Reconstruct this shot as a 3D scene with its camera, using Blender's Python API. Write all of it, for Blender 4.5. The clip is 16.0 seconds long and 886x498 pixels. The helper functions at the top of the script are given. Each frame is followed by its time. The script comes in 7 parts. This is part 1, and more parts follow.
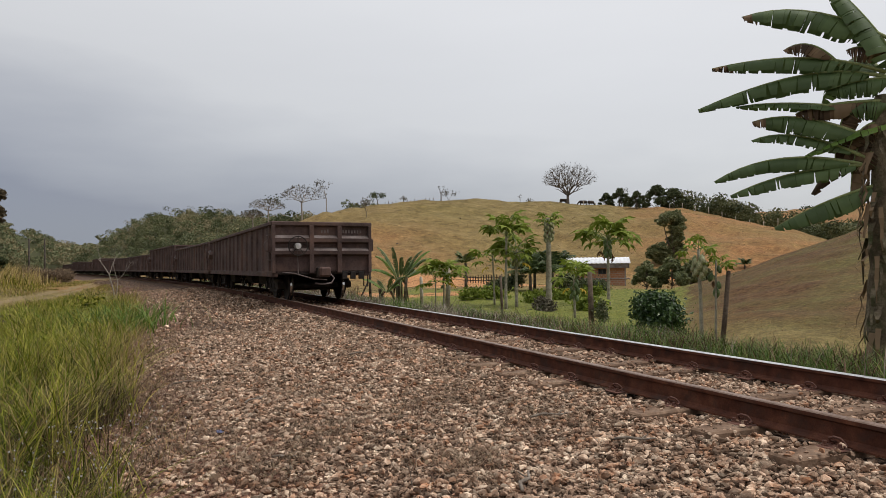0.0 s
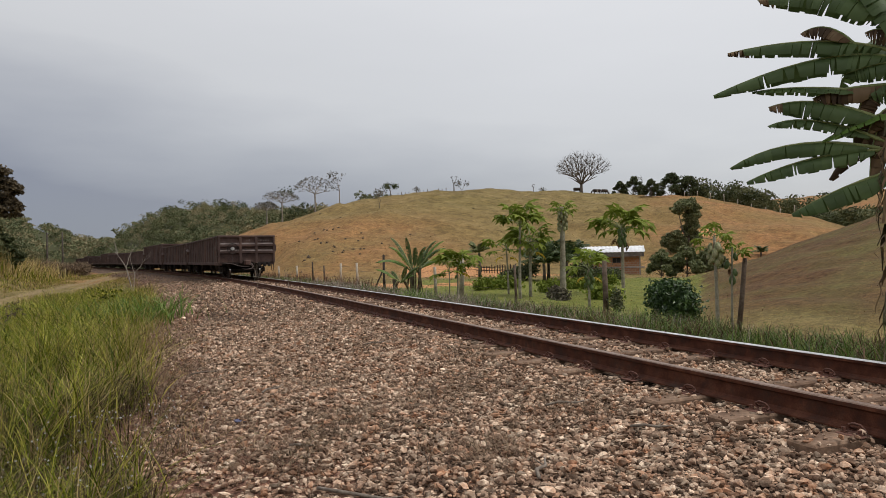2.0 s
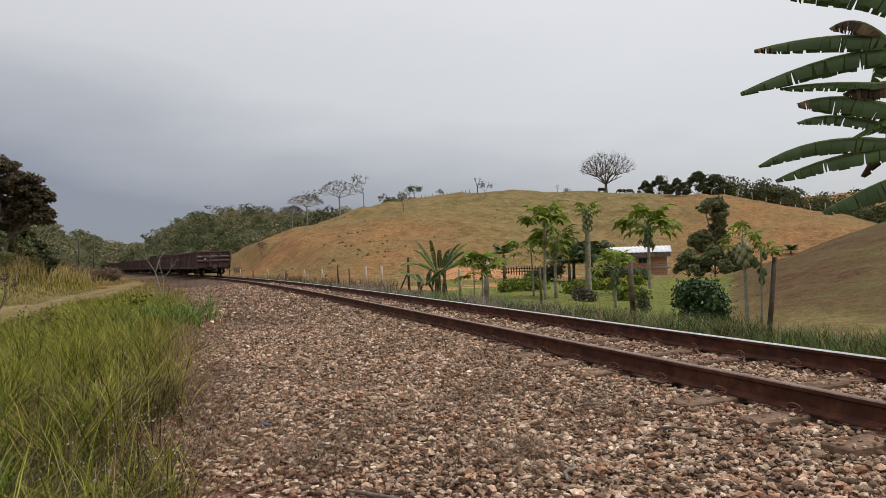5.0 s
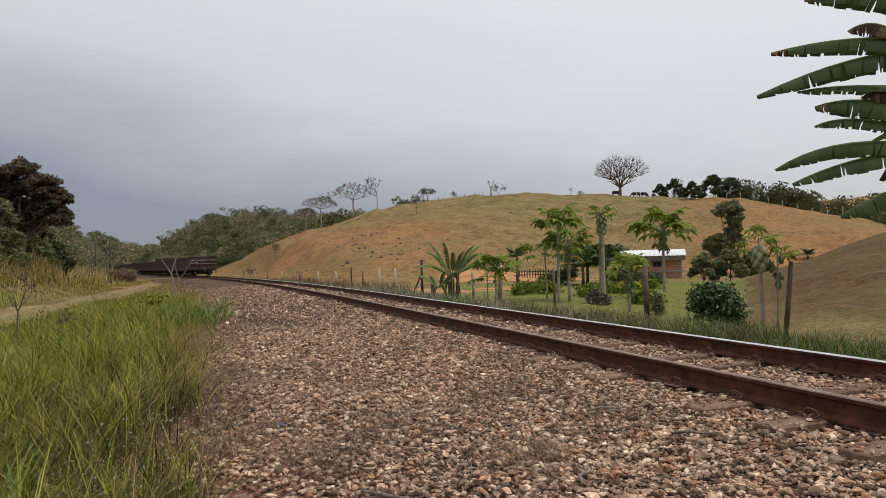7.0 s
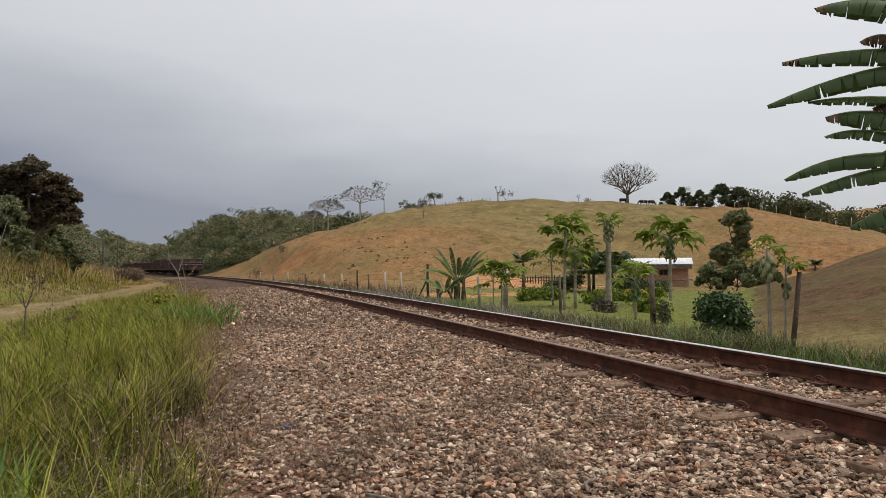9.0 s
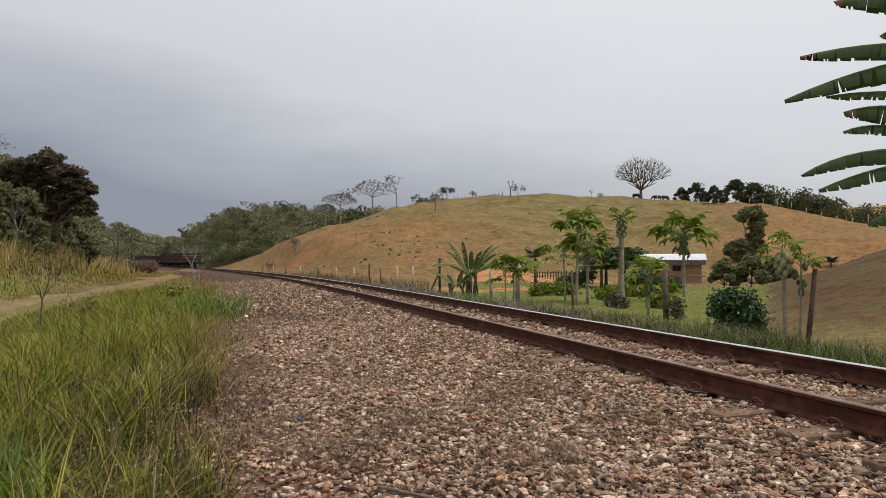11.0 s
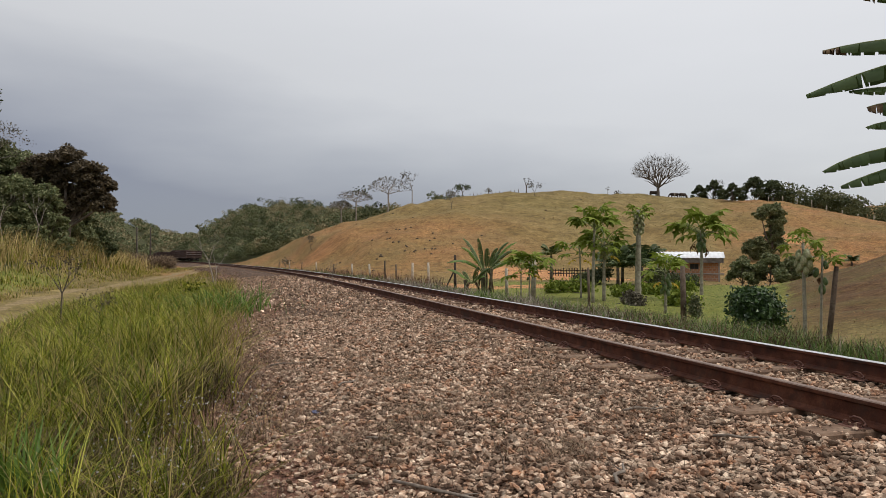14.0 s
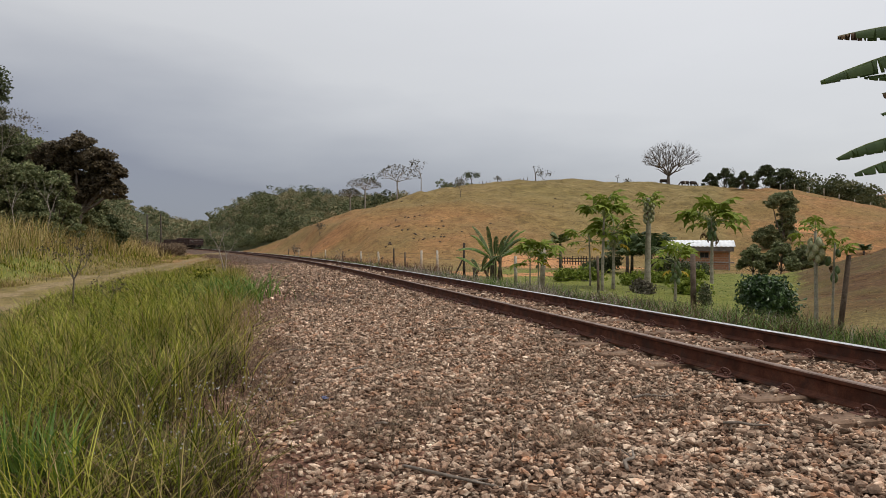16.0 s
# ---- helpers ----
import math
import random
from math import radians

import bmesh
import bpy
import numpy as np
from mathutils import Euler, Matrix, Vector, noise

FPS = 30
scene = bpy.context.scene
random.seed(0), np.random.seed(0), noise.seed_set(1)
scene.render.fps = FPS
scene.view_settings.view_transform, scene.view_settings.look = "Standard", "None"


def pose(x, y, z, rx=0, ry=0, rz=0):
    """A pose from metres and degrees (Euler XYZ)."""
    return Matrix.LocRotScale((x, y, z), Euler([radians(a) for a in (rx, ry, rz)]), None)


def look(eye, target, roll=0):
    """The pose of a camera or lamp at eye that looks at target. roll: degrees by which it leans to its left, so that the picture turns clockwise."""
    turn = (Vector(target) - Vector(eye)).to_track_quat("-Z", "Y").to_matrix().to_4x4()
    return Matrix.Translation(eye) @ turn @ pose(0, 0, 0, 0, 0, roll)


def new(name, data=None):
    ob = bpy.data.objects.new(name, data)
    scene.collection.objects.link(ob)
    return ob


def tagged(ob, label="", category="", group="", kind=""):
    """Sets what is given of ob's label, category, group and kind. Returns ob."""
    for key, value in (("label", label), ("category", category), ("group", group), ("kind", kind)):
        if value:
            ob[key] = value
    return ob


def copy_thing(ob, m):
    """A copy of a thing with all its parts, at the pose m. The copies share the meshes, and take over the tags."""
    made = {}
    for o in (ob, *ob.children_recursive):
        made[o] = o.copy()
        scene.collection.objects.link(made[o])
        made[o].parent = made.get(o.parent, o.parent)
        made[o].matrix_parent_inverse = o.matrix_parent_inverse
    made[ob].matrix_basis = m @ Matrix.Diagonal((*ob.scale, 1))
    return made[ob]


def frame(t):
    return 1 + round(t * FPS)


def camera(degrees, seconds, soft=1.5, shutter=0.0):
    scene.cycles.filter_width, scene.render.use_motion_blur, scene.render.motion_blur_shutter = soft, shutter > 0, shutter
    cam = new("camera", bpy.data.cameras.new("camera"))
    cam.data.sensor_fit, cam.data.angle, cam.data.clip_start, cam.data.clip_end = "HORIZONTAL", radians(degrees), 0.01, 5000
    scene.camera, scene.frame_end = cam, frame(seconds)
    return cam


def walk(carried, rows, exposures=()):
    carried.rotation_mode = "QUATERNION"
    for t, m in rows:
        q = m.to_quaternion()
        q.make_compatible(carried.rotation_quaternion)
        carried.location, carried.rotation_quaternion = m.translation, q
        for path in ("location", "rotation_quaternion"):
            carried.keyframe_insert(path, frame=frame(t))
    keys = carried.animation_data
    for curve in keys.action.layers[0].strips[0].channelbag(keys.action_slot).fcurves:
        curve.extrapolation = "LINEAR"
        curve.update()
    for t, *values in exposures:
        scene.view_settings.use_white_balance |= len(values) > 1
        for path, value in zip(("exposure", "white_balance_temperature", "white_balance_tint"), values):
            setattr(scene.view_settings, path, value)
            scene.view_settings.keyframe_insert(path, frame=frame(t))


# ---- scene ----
cam = camera(66.0, 16.0, soft=0.5)
# seconds, place in metres, then yaw, pitch and roll in degrees
PATH = [
    (0.0, 0.074, -0.018, 1.027, -7.77, 1.40, 0.62),
    (0.5, 0.080, -0.013, 1.020, -8.03, 1.25, 0.88),
    (1.0, 0.080, -0.020, 1.025, -8.21, 1.04, 0.95),
    (1.5, 0.075, -0.010, 1.022, -7.73, 0.93, 1.05),
    (2.0, 0.066, -0.015, 1.016, -6.64, 0.61, 1.12),
    (2.5, 0.060, -0.011, 1.014, -5.79, 0.60, 1.27),
    (3.0, 0.061, -0.025, 1.014, -5.11, 0.47, 1.41),
    (3.5, 0.063, -0.012, 1.018, -4.82, 0.45, 1.59),
    (6.0, 0.049, -0.037, 1.021, -4.20, 1.05, 1.71),
    (6.5, 0.045, -0.043, 1.023, -3.71, 1.02, 1.59),
    (7.0, 0.039, -0.045, 1.021, -3.51, 1.08, 1.43),
    (7.5, 0.031, -0.049, 1.019, -3.47, 1.24, 1.13),
    (8.0, 0.025, -0.050, 1.018, -3.74, 1.13, 0.56),
    (8.5, 0.022, -0.048, 1.019, -3.26, 1.23, 0.60),
    (9.0, 0.021, -0.045, 1.021, -3.03, 1.47, 0.44),
    (11.5, 0.012, -0.033, 1.015, -1.86, 0.95, 0.06),
    (12.0, 0.012, -0.028, 1.015, -1.65, 0.97, 0.12),
    (12.5, 0.007, -0.027, 1.012, -1.21, 0.78, 0.12),
    (13.0, 0.002, -0.021, 1.003, -1.16, 0.38, 0.00),
    (13.5, 0.009, -0.016, 1.001, -0.89, 0.66, 0.04),
    (14.0, 0.008, -0.011, 0.995, -0.74, 0.76, -0.20),
    (14.5, 0.004, -0.004, 0.992, -0.59, 0.95, -0.26),
    (15.0, 0.009, -0.010, 0.991, -0.51, 0.66, 0.07),
    (15.5, -0.002, -0.011, 0.986, -0.31, -0.09, 0.17),
    (16.0, -0.000, -0.000, 0.982, -0.00, -0.25, -0.35),
]
walk(cam, [(t, pose(x, y, z, 90 + pitch, roll, yaw)) for t, x, y, z, yaw, pitch, roll in PATH],
     exposures=((0.0, -0.01), (2.0, -0.06), (3.5, -0.02), (16.0, -0.02)))

# ---- world, sun ----
world = bpy.data.worlds.new("overcast")
scene.world = world
world.use_nodes = True
wn, wl = world.node_tree.nodes, world.node_tree.links
wn.clear()
w_out = wn.new("ShaderNodeOutputWorld")
w_bg = wn.new("ShaderNodeBackground")
w_bg2 = wn.new("ShaderNodeBackground")
w_add = wn.new("ShaderNodeAddShader")
sky = wn.new("ShaderNodeTexSky")
sky.sky_type = "NISHITA"
sky.sun_disc = False
sky.sun_elevation, sky.sun_rotation = radians(48), radians(40)
w_bg2.inputs["Strength"].default_value = 0.012
wl.new(sky.outputs["Color"], w_bg2.inputs["Color"])
coord = wn.new("ShaderNodeTexCoord")
sep = wn.new("ShaderNodeSeparateXYZ")
wl.new(coord.outputs["Generated"], sep.inputs[0])
# cloud layer: pale high up, a slate-blue rain bank low in the west
stretch = wn.new("ShaderNodeMapping")
stretch.inputs["Scale"].default_value = (1.6, 1.6, 6.0)
wl.new(coord.outputs["Generated"], stretch.inputs["Vector"])
cl = wn.new("ShaderNodeTexNoise")
cl.inputs["Scale"].default_value, cl.inputs["Detail"].default_value = 1.3, 5.0
cl.inputs["Roughness"].default_value = 0.5
wl.new(stretch.outputs[0], cl.inputs["Vector"])


def wmath(op, a, b=None, c=None):
    n = wn.new("ShaderNodeMath")
    n.operation = op
    for i, s in enumerate((a, b, c)):
        if s is None:
            continue
        if isinstance(s, (int, float)):
            n.inputs[i].default_value = s
        else:
            wl.new(s, n.inputs[i])
    return n.outputs[0]


# height of the cloud, wobbled by the noise; the bank is deeper to the west (minus x)
lift = wmath("MULTIPLY_ADD", cl.outputs["Fac"], 0.16, -0.08)
lean = wmath("MULTIPLY_ADD", sep.outputs["X"], 0.15, 0.020)
height = wmath("ADD", wmath("ADD", sep.outputs["Z"], lift), lean)
ramp = wn.new("ShaderNodeValToRGB")
wl.new(wmath("MULTIPLY_ADD", height, 1.4, 0.10), ramp.inputs["Fac"])
el = ramp.color_ramp.elements
el[0].position, el[0].color = 0.0, (0.33, 0.375, 0.45, 1)
el[1].position, el[1].color = 1.0, (0.88, 0.88, 0.89, 1)
for p, c in ((0.10, (0.235, 0.26, 0.325)), (0.20, (0.245, 0.258, 0.318)), (0.31, (0.42, 0.43, 0.465)), (0.44, (0.63, 0.633, 0.645))):
    e = el.new(p)
    e.color = (*c, 1)
wl.new(ramp.outputs["Color"], w_bg.inputs["Color"])
w_bg.inputs["Strength"].default_value = 0.95
wl.new(w_bg.outputs[0], w_add.inputs[0])
wl.new(w_bg2.outputs[0], w_add.inputs[1])
wl.new(w_add.outputs[0], w_out.inputs["Surface"])

sun = new("sun", bpy.data.lights.new("sun", "SUN"))
sun.data.energy, sun.data.angle, sun.data.color = 2.0, radians(24), (1.0, 0.96, 0.9)
sun.matrix_world = look((30, 20, 60), (0, 30, 0))

# ---- materials ----
def mat(name, rough=0.8, metal=0.0, spec=0.3):
    m = bpy.data.materials.new(name)
    m.use_nodes = True
    b = m.node_tree.nodes["Principled BSDF"]
    b.inputs["Roughness"].default_value, b.inputs["Metallic"].default_value = rough, metal
    b.inputs["Specular IOR Level"].default_value = spec
    return m, m.node_tree.nodes, m.node_tree.links, b


def noise_node(n, l, scale, detail=4.0, rough=0.6, vec=None):
    t = n.new("ShaderNodeTexNoise")
    t.inputs["Scale"].default_value, t.inputs["Detail"].default_value = scale, detail
    t.inputs["Roughness"].default_value = rough
    if vec is None:
        vec = n.get("place")
        if vec is None:
            vec = n.new("ShaderNodeTexCoord")
            vec.name = "place"
        vec = vec.outputs["Object"]
    l.new(vec, t.inputs["Vector"])
    return t.outputs["Fac"]


def ramp_node(n, l, fac, stops):
    r = n.new("ShaderNodeValToRGB")
    l.new(fac, r.inputs["Fac"])
    e = r.color_ramp.elements
    while len(e) < len(stops):
        e.new(0.5)
    for k, (p, c) in zip(e, stops):
        k.position, k.color = p, (*c, 1) if len(c) == 3 else c
    return r.outputs["Color"]


def mix_node(n, l, fac, a, b, mode="MIX"):
    x = n.new("ShaderNodeMix")
    x.data_type, x.blend_type = "RGBA", mode
    for s, v in ((x.inputs[0], fac), (x.inputs[6], a), (x.inputs[7], b)):
        if isinstance(v, (int, float)):
            s.default_value = v
        elif isinstance(v, tuple):
            s.default_value = (*v, 1)
        else:
            l.new(v, s)
    return x.outputs[2]


def bump_node(n, l, b, height, strength=0.4, dist=0.02):
    u = n.new("ShaderNodeBump")
    u.inputs["Strength"].default_value, u.inputs["Distance"].default_value = strength, dist
    l.new(height, u.inputs["Height"])
    l.new(u.outputs[0], b.inputs["Normal"])


def two_scale(name, dark, mid, light, scale=3.0, fine=40.0, rough=0.8, metal=0.0, spec=0.3, bump=0.3, dist=0.01, random_amount=0.0, stain=None):
    """A surface with a broad mottling, a fine grain, an optional stain colour and some relief."""
    m, n, l, b = mat(name, rough, metal, spec)
    broad = noise_node(n, l, scale)
    grain = noise_node(n, l, fine, 3.0)
    col = ramp_node(n, l, broad, ((0.3, dark), (0.5, mid), (0.7, light)))
    col = mix_node(n, l, 0.5, col, ramp_node(n, l, grain, ((0.3, (0.25, 0.25, 0.25)), (0.7, (0.75, 0.75, 0.75)))), "OVERLAY")
    if stain:
        s = noise_node(n, l, scale * 0.6, 6.0, 0.7)
        col = mix_node(n, l, ramp_node(n, l, s, ((0.5, (0, 0, 0)), (0.68, (1, 1, 1)))), col, stain)
    if random_amount:
        geo = n.new("ShaderNodeNewGeometry")
        v = n.new("ShaderNodeMapRange")
        v.inputs["To Min"].default_value, v.inputs["To Max"].default_value = 1 - random_amount, 1 + random_amount
        l.new(geo.outputs["Random Per Island"], v.inputs["Value"])
        hsv = n.new("ShaderNodeHueSaturation")
        l.new(v.outputs[0], hsv.inputs["Value"])
        l.new(col, hsv.inputs["Color"])
        col = hsv.outputs[0]
    l.new(col, b.inputs["Base Color"])
    bump_node(n, l, b, grain, bump, dist)
    return m


def leafy(name, stops, rough=0.55, trans=0.25, spec=0.3):
    """Leaves and blades: the colour differs from leaf to leaf, and some light comes through."""
    m, n, l, b = mat(name, rough, 0, spec)
    geo = n.new("ShaderNodeNewGeometry")
    col = ramp_node(n, l, geo.outputs["Random Per Island"], stops)
    g = noise_node(n, l, 2.2, 3.0)
    col = mix_node(n, l, 0.35, col, ramp_node(n, l, g, ((0.3, (0.25, 0.25, 0.22)), (0.7, (0.75, 0.75, 0.7)))), "OVERLAY")
    l.new(col, b.inputs["Base Color"])
    if trans:
        t = n.new("ShaderNodeBsdfTranslucent")
        l.new(col, t.inputs["Color"])
        x = n.new("ShaderNodeMixShader")
        x.inputs[0].default_value = trans
        l.new(b.outputs[0], x.inputs[1])
        l.new(t.outputs[0], x.inputs[2])
        l.new(x.outputs[0], n["Material Output"].inputs["Surface"])
    return m


def toned_leafy(name, stops, rough=0.65, trans=0.15, spec=0.15):
    """Foliage of many crowns in one mesh: the colour differs from crown to crown, and a little from leaf to leaf."""
    m, n, l, b = mat(name, rough, 0, spec)
    geo = n.new("ShaderNodeNewGeometry")
    tone = n.new("ShaderNodeAttribute")
    tone.attribute_name = "tone"
    mix = n.new("ShaderNodeMath")
    mix.operation = "MULTIPLY_ADD"
    l.new(geo.outputs["Random Per Island"], mix.inputs[0])
    mix.inputs[1].default_value = 0.3
    scaled = n.new("ShaderNodeMath")
    scaled.operation = "MULTIPLY"
    l.new(tone.outputs["Fac"], scaled.inputs[0])
    scaled.inputs[1].default_value = 0.7
    l.new(scaled.outputs[0], mix.inputs[2])
    col = ramp_node(n, l, mix.outputs[0], stops)
    l.new(col, b.inputs["Base Color"])
    t = n.new("ShaderNodeBsdfTranslucent")
    l.new(col, t.inputs["Color"])
    x = n.new("ShaderNodeMixShader")
    x.inputs[0].default_value = trans
    l.new(b.outputs[0], x.inputs[1])
    l.new(t.outputs[0], x.inputs[2])
    l.new(x.outputs[0], n["Material Output"].inputs["Surface"])
    return m


M_RAIL = two_scale("rail_rust", (0.044, 0.015, 0.009), (0.085, 0.03, 0.017), (0.135, 0.053, 0.031), 6, 90, 0.8, 0.0, 0.2, 0.3, 0.004, stain=(0.045, 0.026, 0.02))
M_HEAD = two_scale("rail_head_worn", (0.62, 0.60, 0.59), (0.75, 0.74, 0.73), (0.85, 0.84, 0.83), 3, 60, 0.34, 1.0, 0.5, 0.1, 0.001)
M_HEAD2 = two_scale("rail_head_brown", (0.16, 0.10, 0.075), (0.22, 0.145, 0.11), (0.30, 0.21, 0.17), 5, 70, 0.5, 0.55, 0.5, 0.15, 0.002)
M_SLEEPER = two_scale("weathered_sleeper_wood", (0.09, 0.052, 0.034), (0.175, 0.11, 0.074), (0.28, 0.19, 0.13), 4, 35, 0.9, 0, 0.2, 0.6, 0.01, stain=(0.07, 0.05, 0.04))
M_CLIP = two_scale("rusty_clip_steel", (0.07, 0.035, 0.028), (0.13, 0.06, 0.045), (0.2, 0.1, 0.07), 20, 120, 0.7, 0.4, 0.4, 0.3, 0.002)
M_STONE = two_scale("ballast_stone", (0.10, 0.056, 0.038), (0.32, 0.22, 0.156), (0.68, 0.545, 0.415), 9, 110, 0.95, 0, 0.08, 0.35, 0.004, 0.62, stain=(0.33, 0.165, 0.092))
M_WAGON = two_scale("wagon_rust_brown", (0.042, 0.026, 0.023), (0.072, 0.045, 0.04), (0.11, 0.072, 0.064), 1.3, 30, 0.8, 0.05, 0.3, 0.3, 0.01, stain=(0.125, 0.072, 0.056))
# paler brown for hoses, irons and marks, and for painted light on the ridges
M_WAGON_EDGE = two_scale("wagon_lit_lip_and_fittings", (0.075, 0.056, 0.051), (0.13, 0.10, 0.093), (0.20, 0.165, 0.155), 2, 30, 0.75, 0.1, 0.35, 0.3, 0.006)
M_BOGIE = two_scale("bogie_grime", (0.012, 0.010, 0.009), (0.024, 0.019, 0.017), (0.05, 0.038, 0.032), 4, 50, 0.8, 0.2, 0.3, 0.3, 0.006)
M_TREAD = two_scale("wheel_tread_steel", (0.5, 0.49, 0.48), (0.62, 0.61, 0.6), (0.75, 0.74, 0.73), 3, 50, 0.16, 1.0, 0.5, 0.05, 0.001)
M_PALE = two_scale("faded_white_paint", (0.3, 0.28, 0.27), (0.42, 0.4, 0.39), (0.55, 0.53, 0.52), 8, 60, 0.8)

# ---- mesh tools ----
def mesh_ob(name, verts, faces, material, parent=None, smooth=False, label=""):
    me = bpy.data.meshes.new(name)
    me.from_pydata([tuple(v) for v in verts], [], [tuple(f) for f in faces])
    for m in (material if isinstance(material, (list, tuple)) else [material]):
        me.materials.append(m)
    if smooth:
        me.shade_smooth()
    me.update()
    ob = new(name, me)
    if parent is not None:
        ob.parent = parent
    return tagged(ob, label)


def np_mesh(name, verts, quads, material, parent=None, smooth=False, label=""):
    """A mesh from numpy arrays: verts (n, 3), faces (m, k) of one size."""
    verts, quads = np.asarray(verts, dtype=np.float32), np.asarray(quads, dtype=np.int32)
    me = bpy.data.meshes.new(name)
    k = quads.shape[1]
    me.vertices.add(len(verts))
    me.vertices.foreach_set("co", verts.ravel())
    me.loops.add(quads.size)
    me.loops.foreach_set("vertex_index", quads.ravel())
    me.polygons.add(len(quads))
    me.polygons.foreach_set("loop_start", np.arange(0, quads.size, k, dtype=np.int32))
    me.update(calc_edges=True)
    for m in (material if isinstance(material, (list, tuple)) else [material]):
        me.materials.append(m)
    if smooth:
        me.shade_smooth()
    else:
        me.shade_flat()
    ob = new(name, me)
    if parent is not None:
        ob.parent = parent
    return tagged(ob, label)


def part(name, bm, material, parent, label="", smooth=False):
    me = bpy.data.meshes.new(name)
    bm.to_mesh(me)
    bm.free()
    for m in (material if isinstance(material, (list, tuple)) else [material]):
        me.materials.append(m)
    if smooth:
        me.shade_smooth()
    ob = new(name, me)
    ob.parent = parent
    return tagged(ob, label)


def thing(name, m, label, category, group="", kind=""):
    ob = new(name)
    ob.empty_display_size = 0.2
    ob.matrix_basis = m
    return tagged(ob, label, category, group, kind)


def box(bm, x0, x1, y0, y1, z0, z1, m=None, bevel=0.0):
    v = [bm.verts.new(((x0, x1)[i & 1], (y0, y1)[i >> 1 & 1], (z0, z1)[i >> 2])) for i in range(8)]
    fs = [bm.faces.new([v[i] for i in q]) for q in ((0, 2, 3, 1), (4, 5, 7, 6), (0, 1, 5, 4), (2, 6, 7, 3), (0, 4, 6, 2), (1, 3, 7, 5))]
    if bevel:
        es = list({e for f in fs for e in f.edges})
        r = bmesh.ops.bevel(bm, geom=es, offset=bevel, segments=1, affect="EDGES")
        v = list({w for f in r["faces"] for w in f.verts} | {w for w in v if w.is_valid})
    if m is not None:
        bmesh.ops.transform(bm, matrix=m, verts=v)
    return v


def tube(bm, pts, radii, sides=8, caps=True):
    """A tube through points with a radius at each."""
    pts = [Vector(p) for p in pts]
    rings = []
    side = None
    for i, p in enumerate(pts):
        d = (pts[min(i + 1, len(pts) - 1)] - pts[max(i - 1, 0)]).normalized()
        if side is None:
            side = d.orthogonal().normalized()
        side = (side - d * side.dot(d)).normalized()
        up = d.cross(side)
        r = radii[i] if isinstance(radii, (list, tuple)) else radii
        rings.append([bm.verts.new(p + (side * math.cos(a) + up * math.sin(a)) * r) for a in (2 * math.pi * k / sides for k in range(sides))])
    for a, b in zip(rings, rings[1:]):
        for k in range(sides):
            bm.faces.new((a[k], a[(k + 1) % sides], b[(k + 1) % sides], b[k]))
    if caps:
        bm.faces.new(rings[0][::-1])
        bm.faces.new(rings[-1])
    return rings


def fresh():
    return bmesh.new()


# ---- the line of the track: headings at distances along it ----
S_KNOT = (-60, 0, 20, 40, 70, 110, 160, 230, 420)
S_HEAD = (0.262, 0.2768, 0.2821, 0.3226, 0.3888, 0.4166, 0.4245, 0.4355, 0.46)
S_AX = np.arange(-60, 420, 0.25)
S_TH = np.interp(S_AX, S_KNOT, S_HEAD)
_i0 = int(np.searchsorted(S_AX, 0))
S_X = np.cumsum(-np.sin(S_TH) * 0.25)
S_Y = np.cumsum(np.cos(S_TH) * 0.25)
S_X += 5.06 - S_X[_i0]
S_Y += 1.0 - S_Y[_i0]


def on_track(s, off=0.0, z=0.0):
    """Place on the track at distance s, off metres to its right, and the heading there."""
    h = float(np.interp(s, S_AX, S_TH))
    return Vector((float(np.interp(s, S_AX, S_X)) + off * math.cos(h), float(np.interp(s, S_AX, S_Y)) + off * math.sin(h), z)), h


def track_uv(x, y):
    """Offset to the right of the track and distance along it, for arrays of places."""
    x, y = np.asarray(x, float), np.asarray(y, float)
    sx, sy, th, sa = S_X[::8], S_Y[::8], S_TH[::8], S_AX[::8]
    u, s = np.zeros(x.shape), np.zeros(x.shape)
    fx, fy, fu, fs = x.ravel(), y.ravel(), u.ravel(), s.ravel()
    for a in range(0, len(fx), 20000):
        dx, dy = fx[a:a + 20000, None] - sx, fy[a:a + 20000, None] - sy
        i = np.argmin(dx * dx + dy * dy, 1)
        k = np.arange(len(i))
        fu[a:a + 20000] = dx[k, i] * np.cos(th[i]) + dy[k, i] * np.sin(th[i])
        fs[a:a + 20000] = sa[i] - dx[k, i] * np.sin(th[i]) + dy[k, i] * np.cos(th[i])
    return fu.reshape(x.shape), fs.reshape(x.shape)


# ---- the lie of the land ----
def smooth01(q):
    q = np.clip(q, 0, 1)
    return q * q * (3 - 2 * q)


def wobble(x, y, size, seed=0):
    """Smooth waves, about -1 to 1."""
    r = np.random.RandomState(seed)
    z = 0
    for k in range(6):
        a, ph, f = r.uniform(0, 6.28), r.uniform(0, 6.28), r.uniform(0.6, 1.7) * 6.28 / size
        z = z + np.sin((x * np.cos(a) + y * np.sin(a)) * f + ph) / 3.0
    return z


ROAD = ((-3, -14), (-7.0, 3), (-9.3, 11), (-11.2, 15.9), (-13.7, 23.7), (-16.6, 35), (-20.2, 51), (-24.5, 68), (-29.2, 88), (-33.0, 104), (-36.5, 112), (-60, 150))


